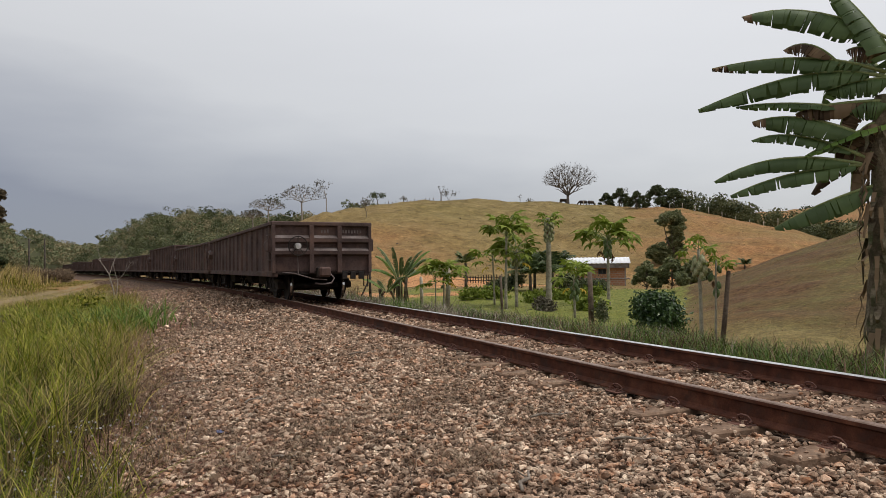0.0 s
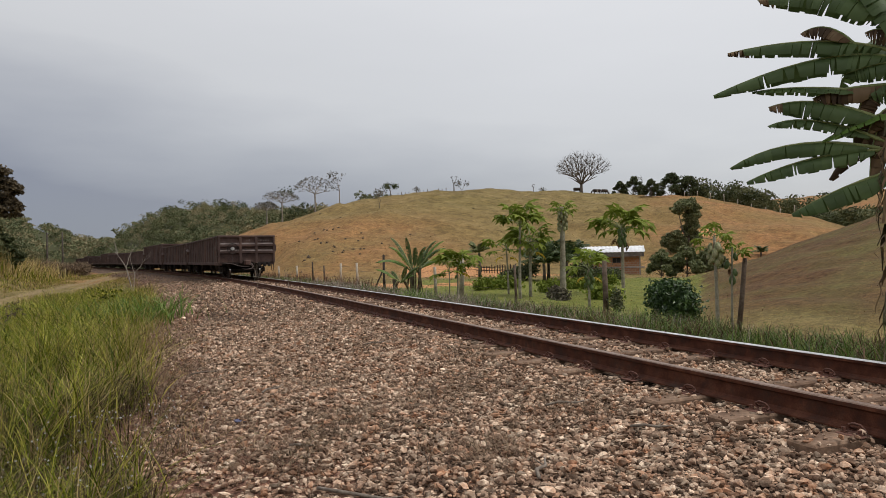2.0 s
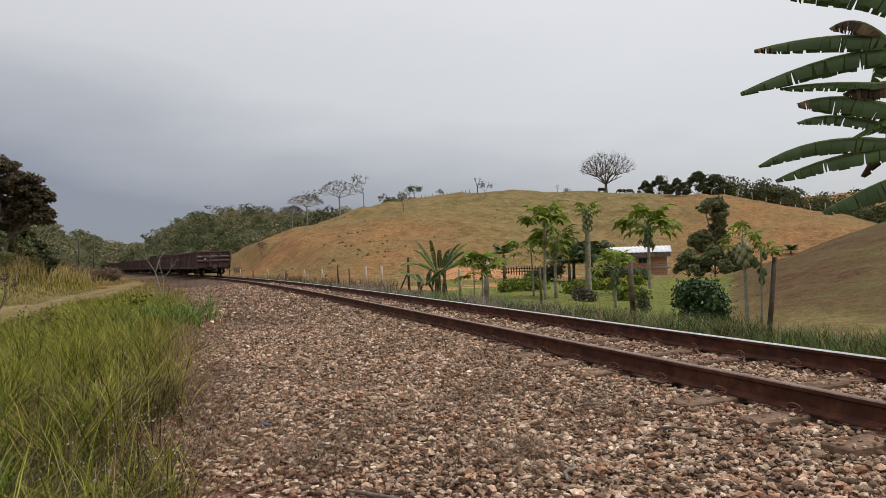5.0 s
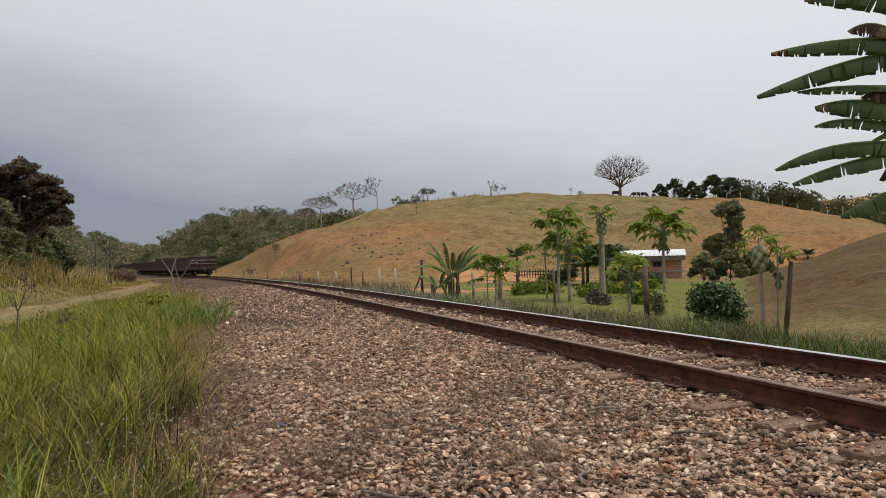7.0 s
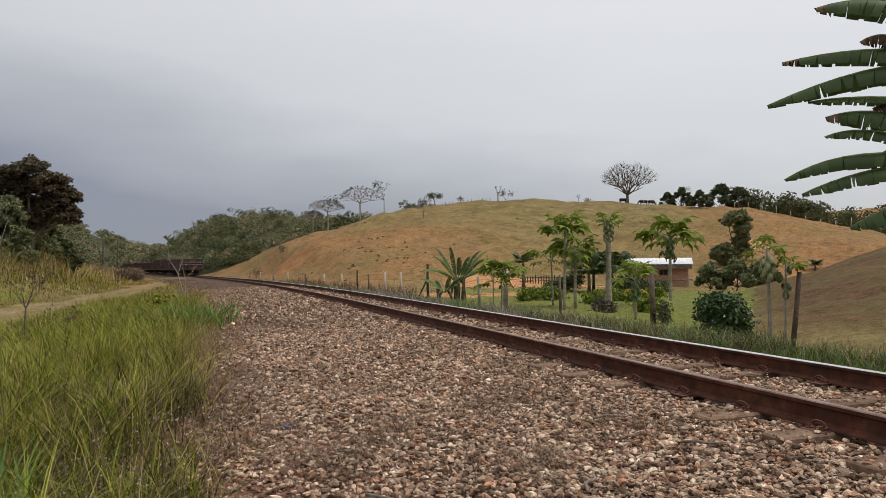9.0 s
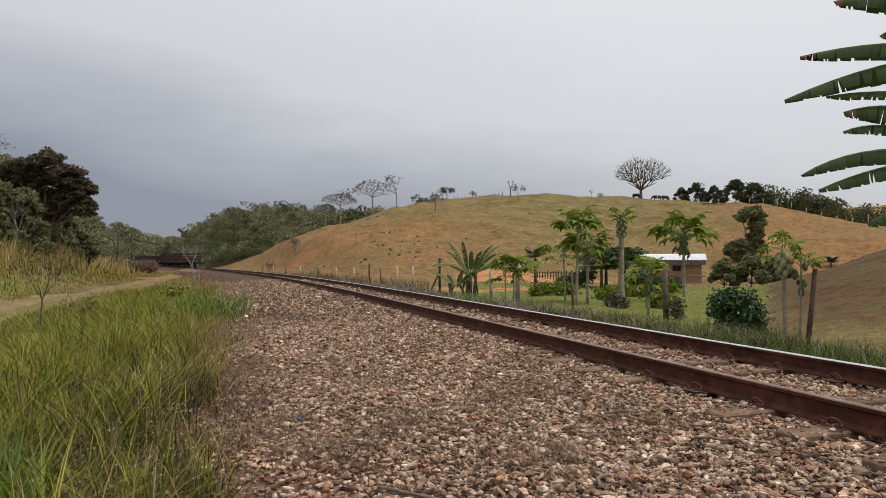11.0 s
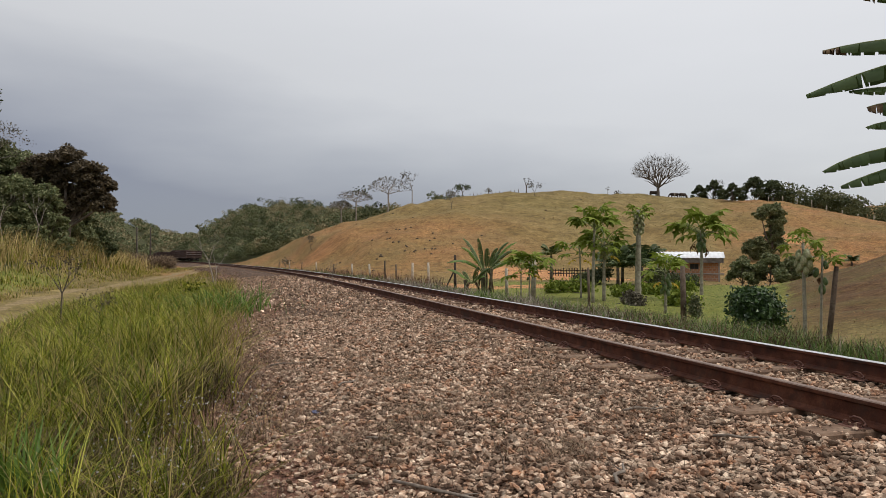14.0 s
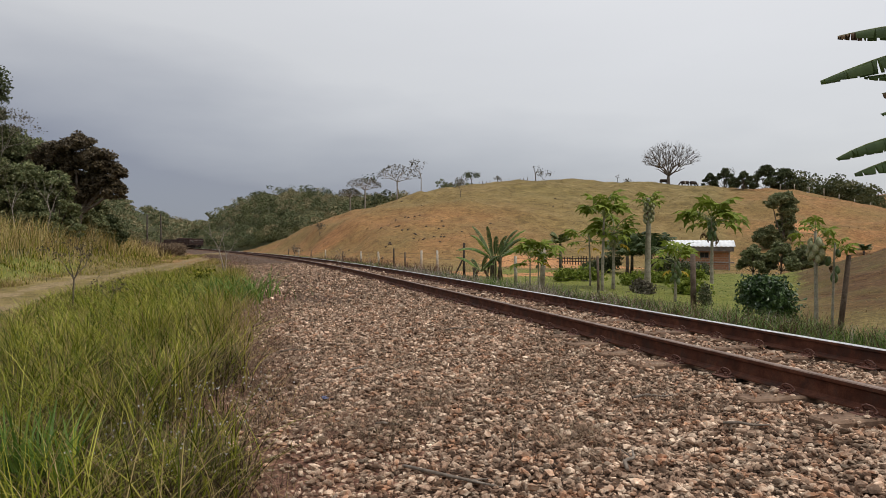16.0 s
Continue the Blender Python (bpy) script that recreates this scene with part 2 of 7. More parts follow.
def road_off(x, y):
    """Distance from the middle of the dirt road."""
    best = np.full(np.shape(x), 1e9)
    for (ax, ay), (bx, by) in zip(ROAD, ROAD[1:]):
        dx, dy = bx - ax, by - ay
        q = np.clip(((x - ax) * dx + (y - ay) * dy) / (dx * dx + dy * dy), 0, 1)
        best = np.minimum(best, np.hypot(x - ax - q * dx, y - ay - q * dy))
    return best


def ridge(bearing, r, table):
    """A ridge seen round the crossing: bearing, foot, crest distance, crest height, foot height, run-out behind."""
    b, foot, crest, top, low, back = (np.interp(bearing, table[0], k) for k in table)
    q = (r - foot) / (crest - foot)
    front = np.sin(np.clip(q, 0, 1) * math.pi / 2) ** 1.35
    behind = 1 - smooth01((r - crest) / back)
    return (top - low) * np.where(r < crest, front, behind)


PASTURE = ((-30, -18.0, -16.0, -13.5, -10.5, -6.3, -2.1, 1.7, 5.5, 9.4, 13.8, 18.4, 22.8, 27.0, 30.7, 32.8, 38, 48),
           (150, 140, 112, 92, 70, 60, 58, 58, 60, 64, 68, 72, 74, 74, 74, 74, 74, 74),
           (170, 165, 145, 128, 118, 120, 127, 135, 140, 145, 145, 145, 145, 140, 135, 130, 120, 110),
           (-0.8, -0.8, 0.75, 2.3, 4.6, 7.2, 10.3, 12.5, 13.7, 14.5, 13.9, 13.4, 12.2, 11.1, 8.9, 7.2, 4, 0),
           (-0.8,) * 18, (20, 24, 30, 40, 50, 60, 70, 80, 90, 90, 90, 90, 90, 90, 80, 70, 60, 60))
KNOLL = ((22, 25.5, 28.5, 31.5, 35, 39.5, 46, 60, 90),
         (12, 12, 12, 12, 12, 12.5, 13, 14, 16),
         (30, 34, 36, 37, 40, 42, 44, 46, 50),
         (-0.85, -0.55, -0.05, 0.55, 1.45, 2.7, 4.4, 6, 3),
         (-0.85,) * 9, (14, 16, 18, 20, 22, 24, 26, 30, 30))
WOODS = ((-60, -33, -27, -23, -21, -17.6, -12.5, -9, -4, 2, 20, 34, 50, 70),
         (80, 90, 120, 150, 150, 140, 135, 140, 150, 160, 180, 175, 160, 150),
         (140, 150, 200, 260, 265, 280, 300, 300, 320, 330, 330, 320, 300, 280),
         (14, 12, 6, 4, 7.5, 13, 19.0, 18, 18, 17, 18, 16, 14, 12),
         (-0.9,) * 14, (200,) * 14)
FAR = ((-90, -45, -30, -24, -21.5, -19, -10, 40, 90),
       (350,) * 9, (700,) * 9, (45, 55, 42, 30, 14, 14, 20, 50, 60), (-1,) * 9, (900,) * 9)


def land(x, y):
    x, y = np.asarray(x, float), np.asarray(y, float)
    r, bearing = np.hypot(x, y), np.degrees(np.arctan2(x, y))
    u, s = track_uv(x, y)
    # formation across the track, from the bank by the road to the garden
    z = np.interp(u, (-40, -14, -9, -6.2, -5.0, -3.6, -2.2, -1.75, -1.35, 1.35, 1.9, 2.6, 3.6, 6, 14, 40, 90),
                  (-0.6, -0.55, -0.6, -0.56, -0.47, -0.38, -0.31, -0.275, -0.242, -0.242, -0.29, -0.42, -0.55, -0.66, -0.75, -0.95, -0.9))
    z = z + 0.045 * wobble(x, y, 2.3, 3) * smooth01((np.abs(u) - 1.7) / 1.5) + 0.06 * wobble(x, y, 9, 4) * smooth01((np.abs(u) - 4) / 6)
    # the bank beyond the road
    ro = road_off(x, y)
    left = np.where(u < -7.5, 1, 0)
    z = z + left * (1.25 + 0.2 * wobble(x, y, 7, 8)) * smooth01((ro - 1.9) / 4.2) * smooth01((-u - 9.0) / 4) * smooth01((78 - y) / 30)
    z = z - 0.05 * smooth01((1.3 - ro) / 0.5) * left
    away = smooth01((np.abs(u) - 5) / 9)
    z = z + ridge(bearing, r, PASTURE) * away
    z = z + ridge(bearing, r, KNOLL) * smooth01((u - 2.5) / 6)
    z = z + ridge(bearing, r, WOODS) * smooth01((np.abs(u) - 8) / 18)
    z = z + ridge(bearing, r, FAR)
    hill = smooth01((r - 55) / 30)
    z = z + hill * away * (0.35 * wobble(x, y, 17, 5) + 0.12 * wobble(x, y, 5, 6))
    return z


def land_at(x, y):
    return float(land(np.array([x]), np.array([y]))[0])

# ---- ground ----
def ground_material():
    m, n, l, b = mat("ground_soil_and_grass", 0.95, 0, 0.15)
    place = n.new("ShaderNodeTexCoord")
    place.name = "place"

    def attr(name):
        a = n.new("ShaderNodeAttribute")
        a.attribute_name = name
        return a.outputs["Fac"]

    big, mid, fine, tiny = noise_node(n, l, 0.05, 5), noise_node(n, l, 0.35, 6, 0.65), noise_node(n, l, 3.0, 6, 0.7), noise_node(n, l, 28, 4, 0.7)
    patch = noise_node(n, l, 0.11, 6, 0.7)
    # dry pasture with bare ochre earth
    dry = ramp_node(n, l, mid, ((0.30, (0.10, 0.058, 0.026)), (0.5, (0.178, 0.108, 0.046)), (0.70, (0.27, 0.175, 0.077))))
    soil = ramp_node(n, l, fine, ((0.3, (0.185, 0.08, 0.032)), (0.7, (0.345, 0.172, 0.074))))
    bare = ramp_node(n, l, patch, ((0.33, (0, 0, 0)), (0.52, (1, 1, 1))))
    bare_amount = n.new("ShaderNodeMath")
    bare_amount.operation = "MULTIPLY"
    l.new(bare, bare_amount.inputs[0])
    l.new(attr("bare"), bare_amount.inputs[1])
    col = mix_node(n, l, bare_amount.outputs[0], dry, soil)
    olive = ramp_node(n, l, fine, ((0.3, (0.135, 0.093, 0.034)), (0.7, (0.225, 0.165, 0.066))))
    tint = ramp_node(n, l, big, ((0.38, (0.12, 0.12, 0.12)), (0.6, (0.75, 0.75, 0.75))))
    col = mix_node(n, l, tint, col, olive)
    inv = n.new("ShaderNodeMath")
    inv.operation = "MULTIPLY_ADD"
    l.new(attr("bare"), inv.inputs[0])
    inv.inputs[1].default_value, inv.inputs[2].default_value = -0.9, 0.75
    inv.use_clamp = True
    col = mix_node(n, l, inv.outputs[0], col, ramp_node(n, l, mid, ((0.3, (0.105, 0.085, 0.03)), (0.5, (0.165, 0.132, 0.05)), (0.7, (0.24, 0.19, 0.083)))))
    clump = noise_node(n, l, 1.1, 5, 0.75)
    col = mix_node(n, l, 0.75, col, ramp_node(n, l, clump, ((0.32, (0.26, 0.25, 0.23)), (0.5, (0.5, 0.5, 0.5)), (0.66, (0.72, 0.71, 0.68)))), "OVERLAY")
    trod = ramp_node(n, l, fine, ((0.25, (0.042, 0.023, 0.011)), (0.5, (0.095, 0.052, 0.024)), (0.75, (0.165, 0.097, 0.045))))
    trod = mix_node(n, l, ramp_node(n, l, mid, ((0.42, (0, 0, 0)), (0.66, (0.8, 0.8, 0.8)))), trod, (0.115, 0.1, 0.034))
    col = mix_node(n, l, attr("brown"), col, trod)
    clay = ramp_node(n, l, fine, ((0.3, (0.30, 0.13, 0.05)), (0.7, (0.50, 0.27, 0.13))))
    lush = ramp_node(n, l, fine, ((0.25, (0.07, 0.08, 0.016)), (0.5, (0.135, 0.145, 0.03)), (0.75, (0.23, 0.22, 0.065))))

    def edge(a, soft=0.3):
        """A mask with a ragged edge."""
        s = n.new("ShaderNodeMath")
        s.operation = "MULTIPLY_ADD"
        l.new(fine, s.inputs[0])
        s.inputs[1].default_value = 0.9
        l.new(a, s.inputs[2])
        return ramp_node(n, l, s.outputs[0], ((0.80, (0, 0, 0)), (0.80 + soft, (1, 1, 1))))

    col = mix_node(n, l, edge(attr("lush")), col, lush)
    col = mix_node(n, l, edge(attr("clay"), 0.2), col, clay)
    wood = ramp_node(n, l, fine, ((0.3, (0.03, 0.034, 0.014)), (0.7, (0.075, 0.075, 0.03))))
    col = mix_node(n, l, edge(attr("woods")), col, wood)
    dirt = ramp_node(n, l, fine, ((0.3, (0.155, 0.113, 0.056)), (0.7, (0.28, 0.21, 0.115))))
    col = mix_node(n, l, edge(attr("dirt"), 0.15), col, dirt)
    # ground between ballast stones, its colour darkened to deepen the shaded gaps
    bal = ramp_node(n, l, tiny, ((0.3, (0.022, 0.013, 0.009)), (0.5, (0.075, 0.046, 0.032)), (0.72, (0.22, 0.155, 0.11))))
    bal = mix_node(n, l, ramp_node(n, l, mid, ((0.45, (0, 0, 0)), (0.7, (0.6, 0.6, 0.6)))), bal, (0.12, 0.07, 0.05))
    col = mix_node(n, l, edge(attr("ballast"), 0.2), col, bal)
    red = ramp_node(n, l, tiny, ((0.3, (0.065, 0.032, 0.022)), (0.5, (0.15, 0.076, 0.053)), (0.75, (0.27, 0.165, 0.12))))
    col = mix_node(n, l, edge(attr("fringe"), 0.25), col, red)
    speck = noise_node(n, l, 7.0, 5, 0.8)
    col = mix_node(n, l, 0.65, col, ramp_node(n, l, speck, ((0.36, (0.22, 0.21, 0.2)), (0.5, (0.5, 0.5, 0.5)), (0.62, (0.74, 0.73, 0.7)))), "OVERLAY")
    col = mix_node(n, l, 0.45, col, ramp_node(n, l, tiny, ((0.25, (0.2, 0.2, 0.2)), (0.75, (0.8, 0.8, 0.8)))), "OVERLAY")
    l.new(col, b.inputs["Base Color"])
    bump_node(n, l, b, fine, 0.6, 0.08)
    return m


M_GROUND = ground_material()


def build_ground():
    front = np.linspace(-46, 56, 420)
    back = np.linspace(56, 314, 60)[1:-1]
    az = np.radians(np.concatenate([front, back]))
    r = np.concatenate([[0.005, 0.3, 0.8, 1.3, 1.8], np.geomspace(2.2, 60, 210), np.geomspace(61, 360, 150), np.geomspace(370, 3500, 30)])
    R, A = np.meshgrid(r, az, indexing="ij")
    X, Y = R * np.sin(A), R * np.cos(A) - 0.4
    Z = land(X, Y)
    nr, na = X.shape
    idx = np.arange(nr * na).reshape(nr, na)
    nxt = np.roll(idx, -1, axis=1)
    quads = np.stack([idx[:-1], nxt[:-1], nxt[1:], idx[1:]], -1).reshape(-1, 4)[:, ::-1]
    co = np.stack([X.ravel(), Y.ravel(), Z.ravel()], 1)
    ob = np_mesh("ground", co, quads, M_GROUND, smooth=True)
    x, y = co[:, 0], co[:, 1]
    u, s = track_uv(x, y)
    rr, be = np.hypot(x, y), np.degrees(np.arctan2(x, y))
    ro = road_off(x, y)
    ballast = smooth01((u + 0.18 * wobble(x, y, 2.7, 61) + 5.7) / 0.9) * smooth01((2.9 - u) / 0.9)
    dirt = smooth01((0.50 - np.abs(np.abs(ro) - 0.68)) / 0.35) * np.where(u < -3, 1, 0) * (0.75 + 0.25 * wobble(x, y, 4, 2))
    dirt = np.maximum(dirt, smooth01((4.2 - np.hypot((x + 32) / 1.2, (y - 100) / 2.5)) / 2) * np.where(u < -2, 1, 0))
    lush = smooth01((-u - 5.0) / 1.0) * smooth01((60 - rr) / 30) * 0.9
    garden = smooth01((u - 2.4) / 1.0) * smooth01((58 - rr) / 12) * smooth01((be - 2) / 4) * smooth01((30 - be) / 5)
    lush = np.maximum(lush, garden * 0.95) * (0.85 + 0.2 * wobble(x, y, 6, 9))
    verge = smooth01((u - 2.2) / 0.6) * smooth01((6 - u) / 2) * 0.7
    lush = np.maximum(lush, verge)
    lush = lush * np.where(u < -4, 0.25 + 0.75 * smooth01((ro - 1.6) / 2.0), 1)
    clay = smooth01((7.5 - np.hypot((x - 11.0) * 0.8, y - 62)) / 3) * 0.95
    for cx, cy, rx, ry in ((1.0, 41, 7, 5), (7.5, 43, 5, 4), (27, 75, 7, 3.5), (43, 84, 4, 5), (33, 68, 4, 2.5)):
        clay = np.maximum(clay, smooth01(1.25 - np.hypot((x - cx) / rx, (y - cy) / ry)) * (0.68 + 0.35 * wobble(x, y, 5, 71)))
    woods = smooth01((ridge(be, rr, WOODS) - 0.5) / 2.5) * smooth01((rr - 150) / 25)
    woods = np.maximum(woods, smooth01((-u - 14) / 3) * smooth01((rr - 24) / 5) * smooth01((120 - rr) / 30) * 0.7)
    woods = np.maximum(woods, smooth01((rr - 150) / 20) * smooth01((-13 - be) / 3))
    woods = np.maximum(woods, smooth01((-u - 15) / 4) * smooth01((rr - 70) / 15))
    bare = smooth01((rr - 50) / 20) * (0.35 + 0.65 * smooth01((12 - be) / 12)) * (1 - 0.75 * smooth01((co[:, 2] - 2) / 9))
    bare = np.maximum(bare, 0.95 * smooth01((be - 20.5) / 4) * smooth01((rr - 48) / 12))
    ragged = u + 0.18 * wobble(x, y, 2.7, 61)
    fringe = smooth01((ragged + 6.0) / 0.6) * smooth01((-3.5 - ragged) / 1.2)
    brown = smooth01((ridge(be, rr, KNOLL) - 0.02) / 0.5) * smooth01((75 - rr) / 12) * smooth01((u - 3) / 2)
    cross = smooth01((4.6 - np.hypot((x + 32) / 1.2, (y - 99) / 3.5)) / 2) * np.where(u < -1.6, 1, 0)
    ballast, fringe = ballast * smooth01((400 - s) / 20), fringe * smooth01((400 - s) / 20)
    ballast, fringe, dirt = ballast * (1 - cross), fringe * (1 - cross) * smooth01((75 - s) / 30), np.maximum(dirt, cross)
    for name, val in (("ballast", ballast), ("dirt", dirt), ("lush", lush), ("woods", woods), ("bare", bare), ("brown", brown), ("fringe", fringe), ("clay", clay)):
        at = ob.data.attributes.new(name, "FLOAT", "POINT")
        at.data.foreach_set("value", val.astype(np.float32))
    return tagged(ob, "dry pasture hills, roadside grass and gravel formation", "ground", kind="structure")


build_ground()


# ---- track ----
RAIL_H = 0.186


def sweep(profile, s0, s1, off, step_near=0.5):
    """Verts and faces of a profile (across, height) along the track."""
    ss = np.concatenate([np.arange(s0, 60, step_near * 2), np.arange(60, s1, 4.0)])
    verts, n = [], len(profile)
    for s in ss:
        p, h = on_track(s, off)
        for a, z in profile:
            verts.append((p.x + a * math.cos(h), p.y + a * math.sin(h), z))
    faces = [(i * n + k, i * n + (k + 1) % n, (i + 1) * n + (k + 1) % n, (i + 1) * n + k) for i in range(len(ss) - 1) for k in range(n)]
    return verts, faces, n


RAIL_PROFILE = [(-0.072, -0.186), (0.072, -0.186), (0.072, -0.174), (0.03, -0.160), (0.010, -0.145), (0.0095, -0.05), (0.034, -0.036), (0.035, -0.010),
                (0.029, -0.002), (0.0, 0.0), (-0.029, -0.002), (-0.035, -0.010), (-0.034, -0.036), (-0.0095, -0.05), (-0.010, -0.145), (-0.03, -0.160), (-0.072, -0.174)]


track = thing("railway_track", Matrix(), "single broad-gauge railway track with rusty rails on timber sleepers", "railway track")


def rail(off, head, label):
    v, f, n = sweep(RAIL_PROFILE, -14, 400, off)
    ob = mesh_ob("rail", v, f, [M_RAIL, head], track, label=label)
    for i, p in enumerate(ob.data.polygons):
        if i % n in (7, 8, 9, 10):
            p.material_index = 1
    return ob


rail(-0.835, M_HEAD2, "rusty steel rail with a brown worn head")
rail(0.835, M_HEAD, "rusty steel rail with a bright worn head")

# ---- train ----
WAGON_PITCH = 17.0
BODY_L = 16.1


def bogie(parent, yc, z=0.0):
    b = new("bogie")
    b.parent = parent
    b.location = (0, yc, 0)
    for sx in (-1, 1):
        bm = fresh()
        x0 = sx * 1.08
        box(bm, x0 - 0.07, x0 + 0.07, -0.95, 0.95, 0.50, 0.66, bevel=0.03)
        box(bm, x0 - 0.06, x0 + 0.06, -0.45, 0.45, 0.22, 0.34, bevel=0.03)
        for sy in (-1, 1):
            box(bm, x0 - 0.06, x0 + 0.06, -0.09, 0.09, 0.0, 0.42, pose(0, sy * 0.55, 0.26, sy * 32))
            tube(bm, [(x0 - 0.11, sy * 0.88, 0.46), (x0 + 0.11, sy * 0.88, 0.46)], 0.12, 12)
        for k in (-0.16, 0, 0.16):
            tube(bm, [(x0, k, 0.34), (x0, k, 0.52)], 0.06, 8)
        part("side_frame", bm, M_BOGIE, b)
    for sy in (-1, 1):
        bm = fresh()
        box(bm, -0.95, 0.95, sy * 0.36 - 0.07, sy * 0.36 + 0.07, 0.28, 0.5, bevel=0.02)
        part("brake_beam", bm, M_BOGIE, b)
    bm = fresh()
    box(bm, -1.05, 1.05, -0.2, 0.2, 0.42, 0.72, bevel=0.03)
    part("bolster", bm, M_BOGIE, b)
    for sy in (-1, 1):
        for sx in (-1, 1):
            bm = fresh()
            x0 = sx * 0.835
            tube(bm, [(x0 - 0.07, sy * 0.88, 0.45), (x0 + 0.07, sy * 0.88, 0.45)], 0.44, 28)
            tube(bm, [(x0 - sx * 0.07, sy * 0.88, 0.45), (x0 - sx * 0.035, sy * 0.88, 0.45)], 0.475, 28)
            part("wheel", bm, M_BOGIE, b)
            bm = fresh()
            tube(bm, [(x0 - 0.035, sy * 0.88, 0.45), (x0 + 0.035, sy * 0.88, 0.45)], [0.452, 0.447], 32, caps=True)
            part("tyre", bm, M_TREAD, b, "bright worn wheel tread")
        bm = fresh()
        tube(bm, [(-0.83, sy * 0.88, 0.45), (0.83, sy * 0.88, 0.45)], 0.085, 12)
        part("axle", bm, M_BOGIE, b)
    return b


def wagon(height, ribs, label, wheel_side=-1):
    """An open gondola wagon, its middle at rail height; the tail end faces minus y."""
    w = thing("gondola_wagon", Matrix(), label, "freight wagon", "wagons of the freight train")
    hw, hl, z0, z1 = 1.56, BODY_L / 2, 0.90, height
    bm = fresh()
    box(bm, -hw + 0.1, hw - 0.1, -hl + 0.1, hl - 0.1, z0 + 0.1, z0 + 0.16)
    part("floor", bm, M_WAGON, w)
    for sx in (-1, 1):
        bm = fresh()
        a, b = sorted((sx * (hw - 0.10), sx * (hw - 0.06)))
        box(bm, a, b, -hl + 0.05, hl - 0.05, z0, z1)
        part("side_wall", bm, M_WAGON, w)
        bm = fresh()
        a, b = sorted((sx * (hw - 0.14), sx * (hw + 0.02)))
        box(bm, a, b, -hl, hl, z1 - 0.10, z1 + 0.01, bevel=0.015)
        part("top_rail", bm, M_WAGON, w)
        bm = fresh()
        a, b = sorted((sx * (hw - 0.2), sx * (hw - 0.02)))
        box(bm, a, b, -hl, hl, z0 - 0.16, z0 + 0.02, bevel=0.015)
        part("side_sill", bm, M_WAGON, w)
        for k in range(ribs):
            y = -hl + 0.45 + (BODY_L - 0.9) * k / (ribs - 1)
            bm = fresh()
            vs = []
            for yy, xx in ((-0.10, hw - 0.062), (-0.055, hw + 0.0), (0.055, hw + 0.0), (0.10, hw - 0.062)):
                for zz in (z0 + 0.02, z1 - 0.1):
                    vs.append(bm.verts.new((sx * xx, y + yy, zz)))
            for i in range(3):
                bm.faces.new((vs[2 * i], vs[2 * i + 1], vs[2 * i + 3], vs[2 * i + 2]))
            bm.faces.new((vs[0], vs[2], vs[4], vs[6]))
            bm.faces.new((vs[1], vs[7], vs[5], vs[3]))
            bmesh.ops.recalc_face_normals(bm, faces=bm.faces)
            part("rib", bm, M_WAGON, w)
    for sy in (-1, 1):
        y = sy * hl
        bm = fresh()
        a, b = sorted((y, y - sy * 0.04))
        box(bm, -hw + 0.06, hw - 0.06, a, b, z0 - 0.05, z1 - 0.02)
        part("end_wall", bm, M_WAGON, w)
        bm = fresh()
        a, b = sorted((y + sy * 0.10, y - sy * 0.1))
        box(bm, -hw - 0.02, hw + 0.02, a, b, z1 - 0.11, z1 + 0.015, bevel=0.02)
        part("end_top_rail", bm, M_WAGON, w)
        # pressed horizontal ridges; light caught by their upper faces is painted on as paler plates
        for zc in (z0 + 0.60, z0 + 0.98):
            zc = z0 + (zc - z0) * (z1 - z0) / 1.5
            bm = fresh()
            vs = [bm.verts.new((sx, y + sy * d, zc + dz)) for sx in (-hw + 0.05, hw - 0.05) for d, dz in ((0, -0.15), (0.12, -0.08), (0.12, 0.03), (0, 0.12))]
            for i in range(3):
                bm.faces.new((vs[i], vs[i + 1], vs[i + 5], vs[i + 4]))
            bm.faces.new(vs[:4])
            bm.faces.new(vs[4:][::-1])
            bmesh.ops.recalc_face_normals(bm, faces=bm.faces)
            part("end_ridge", bm, M_WAGON, w)
            bm = fresh()
            vs = [bm.verts.new((sx, y + sy * d, zc + dz)) for sx in (-hw + 0.07, hw - 0.07) for d, dz in ((0.126, 0.030), (0.014, 0.123), (0.010, 0.112), (0.116, 0.020))]
            for i in range(4):
                bm.faces.new((vs[i], vs[(i + 1) % 4], vs[(i + 1) % 4 + 4], vs[i + 4]))
            bm.faces.new(vs[:4])
            bm.faces.new(vs[4:][::-1])
            bmesh.ops.recalc_face_normals(bm, faces=bm.faces)
            part("ridge_lit_face", bm, M_WAGON_EDGE, w, "upper face of the ridge, painted paler as if catching light")
        for x in (-hw + 0.05, -0.36, 0.52, hw - 0.05):
            bm = fresh()
            a, b = sorted((y, y + sy * 0.125))
            wd = 0.07 if abs(x) < 1 else 0.05
            box(bm, x - wd, x + wd, a, b, z0 - 0.05, z1 - 0.1, bevel=0.012)
            part("end_post", bm, M_WAGON, w)
        # corner gussets, draft sill, coupler, hoses
        bm = fresh()
        a, b = sorted((y, y - sy * 0.55))
        box(bm, -hw + 0.04, hw - 0.04, a, b, z0 - 0.10, z0 + 0.03, bevel=0.02)
        part("end_sill", bm, M_BOGIE, w)
        bm = fresh()
        a, b = sorted((y + sy * 0.02, y - sy * 0.03))
        for k in range(3):
            box(bm, 0.62 + 0.27 * k, 0.80 + 0.27 * k, a, b, z0 - 0.26, z0 - 0.02, bevel=0.02)
        part("step_plate", bm, M_BOGIE, w)
        bm = fresh()
        a, b = sorted((y + sy * 0.1, y - sy * 0.9))
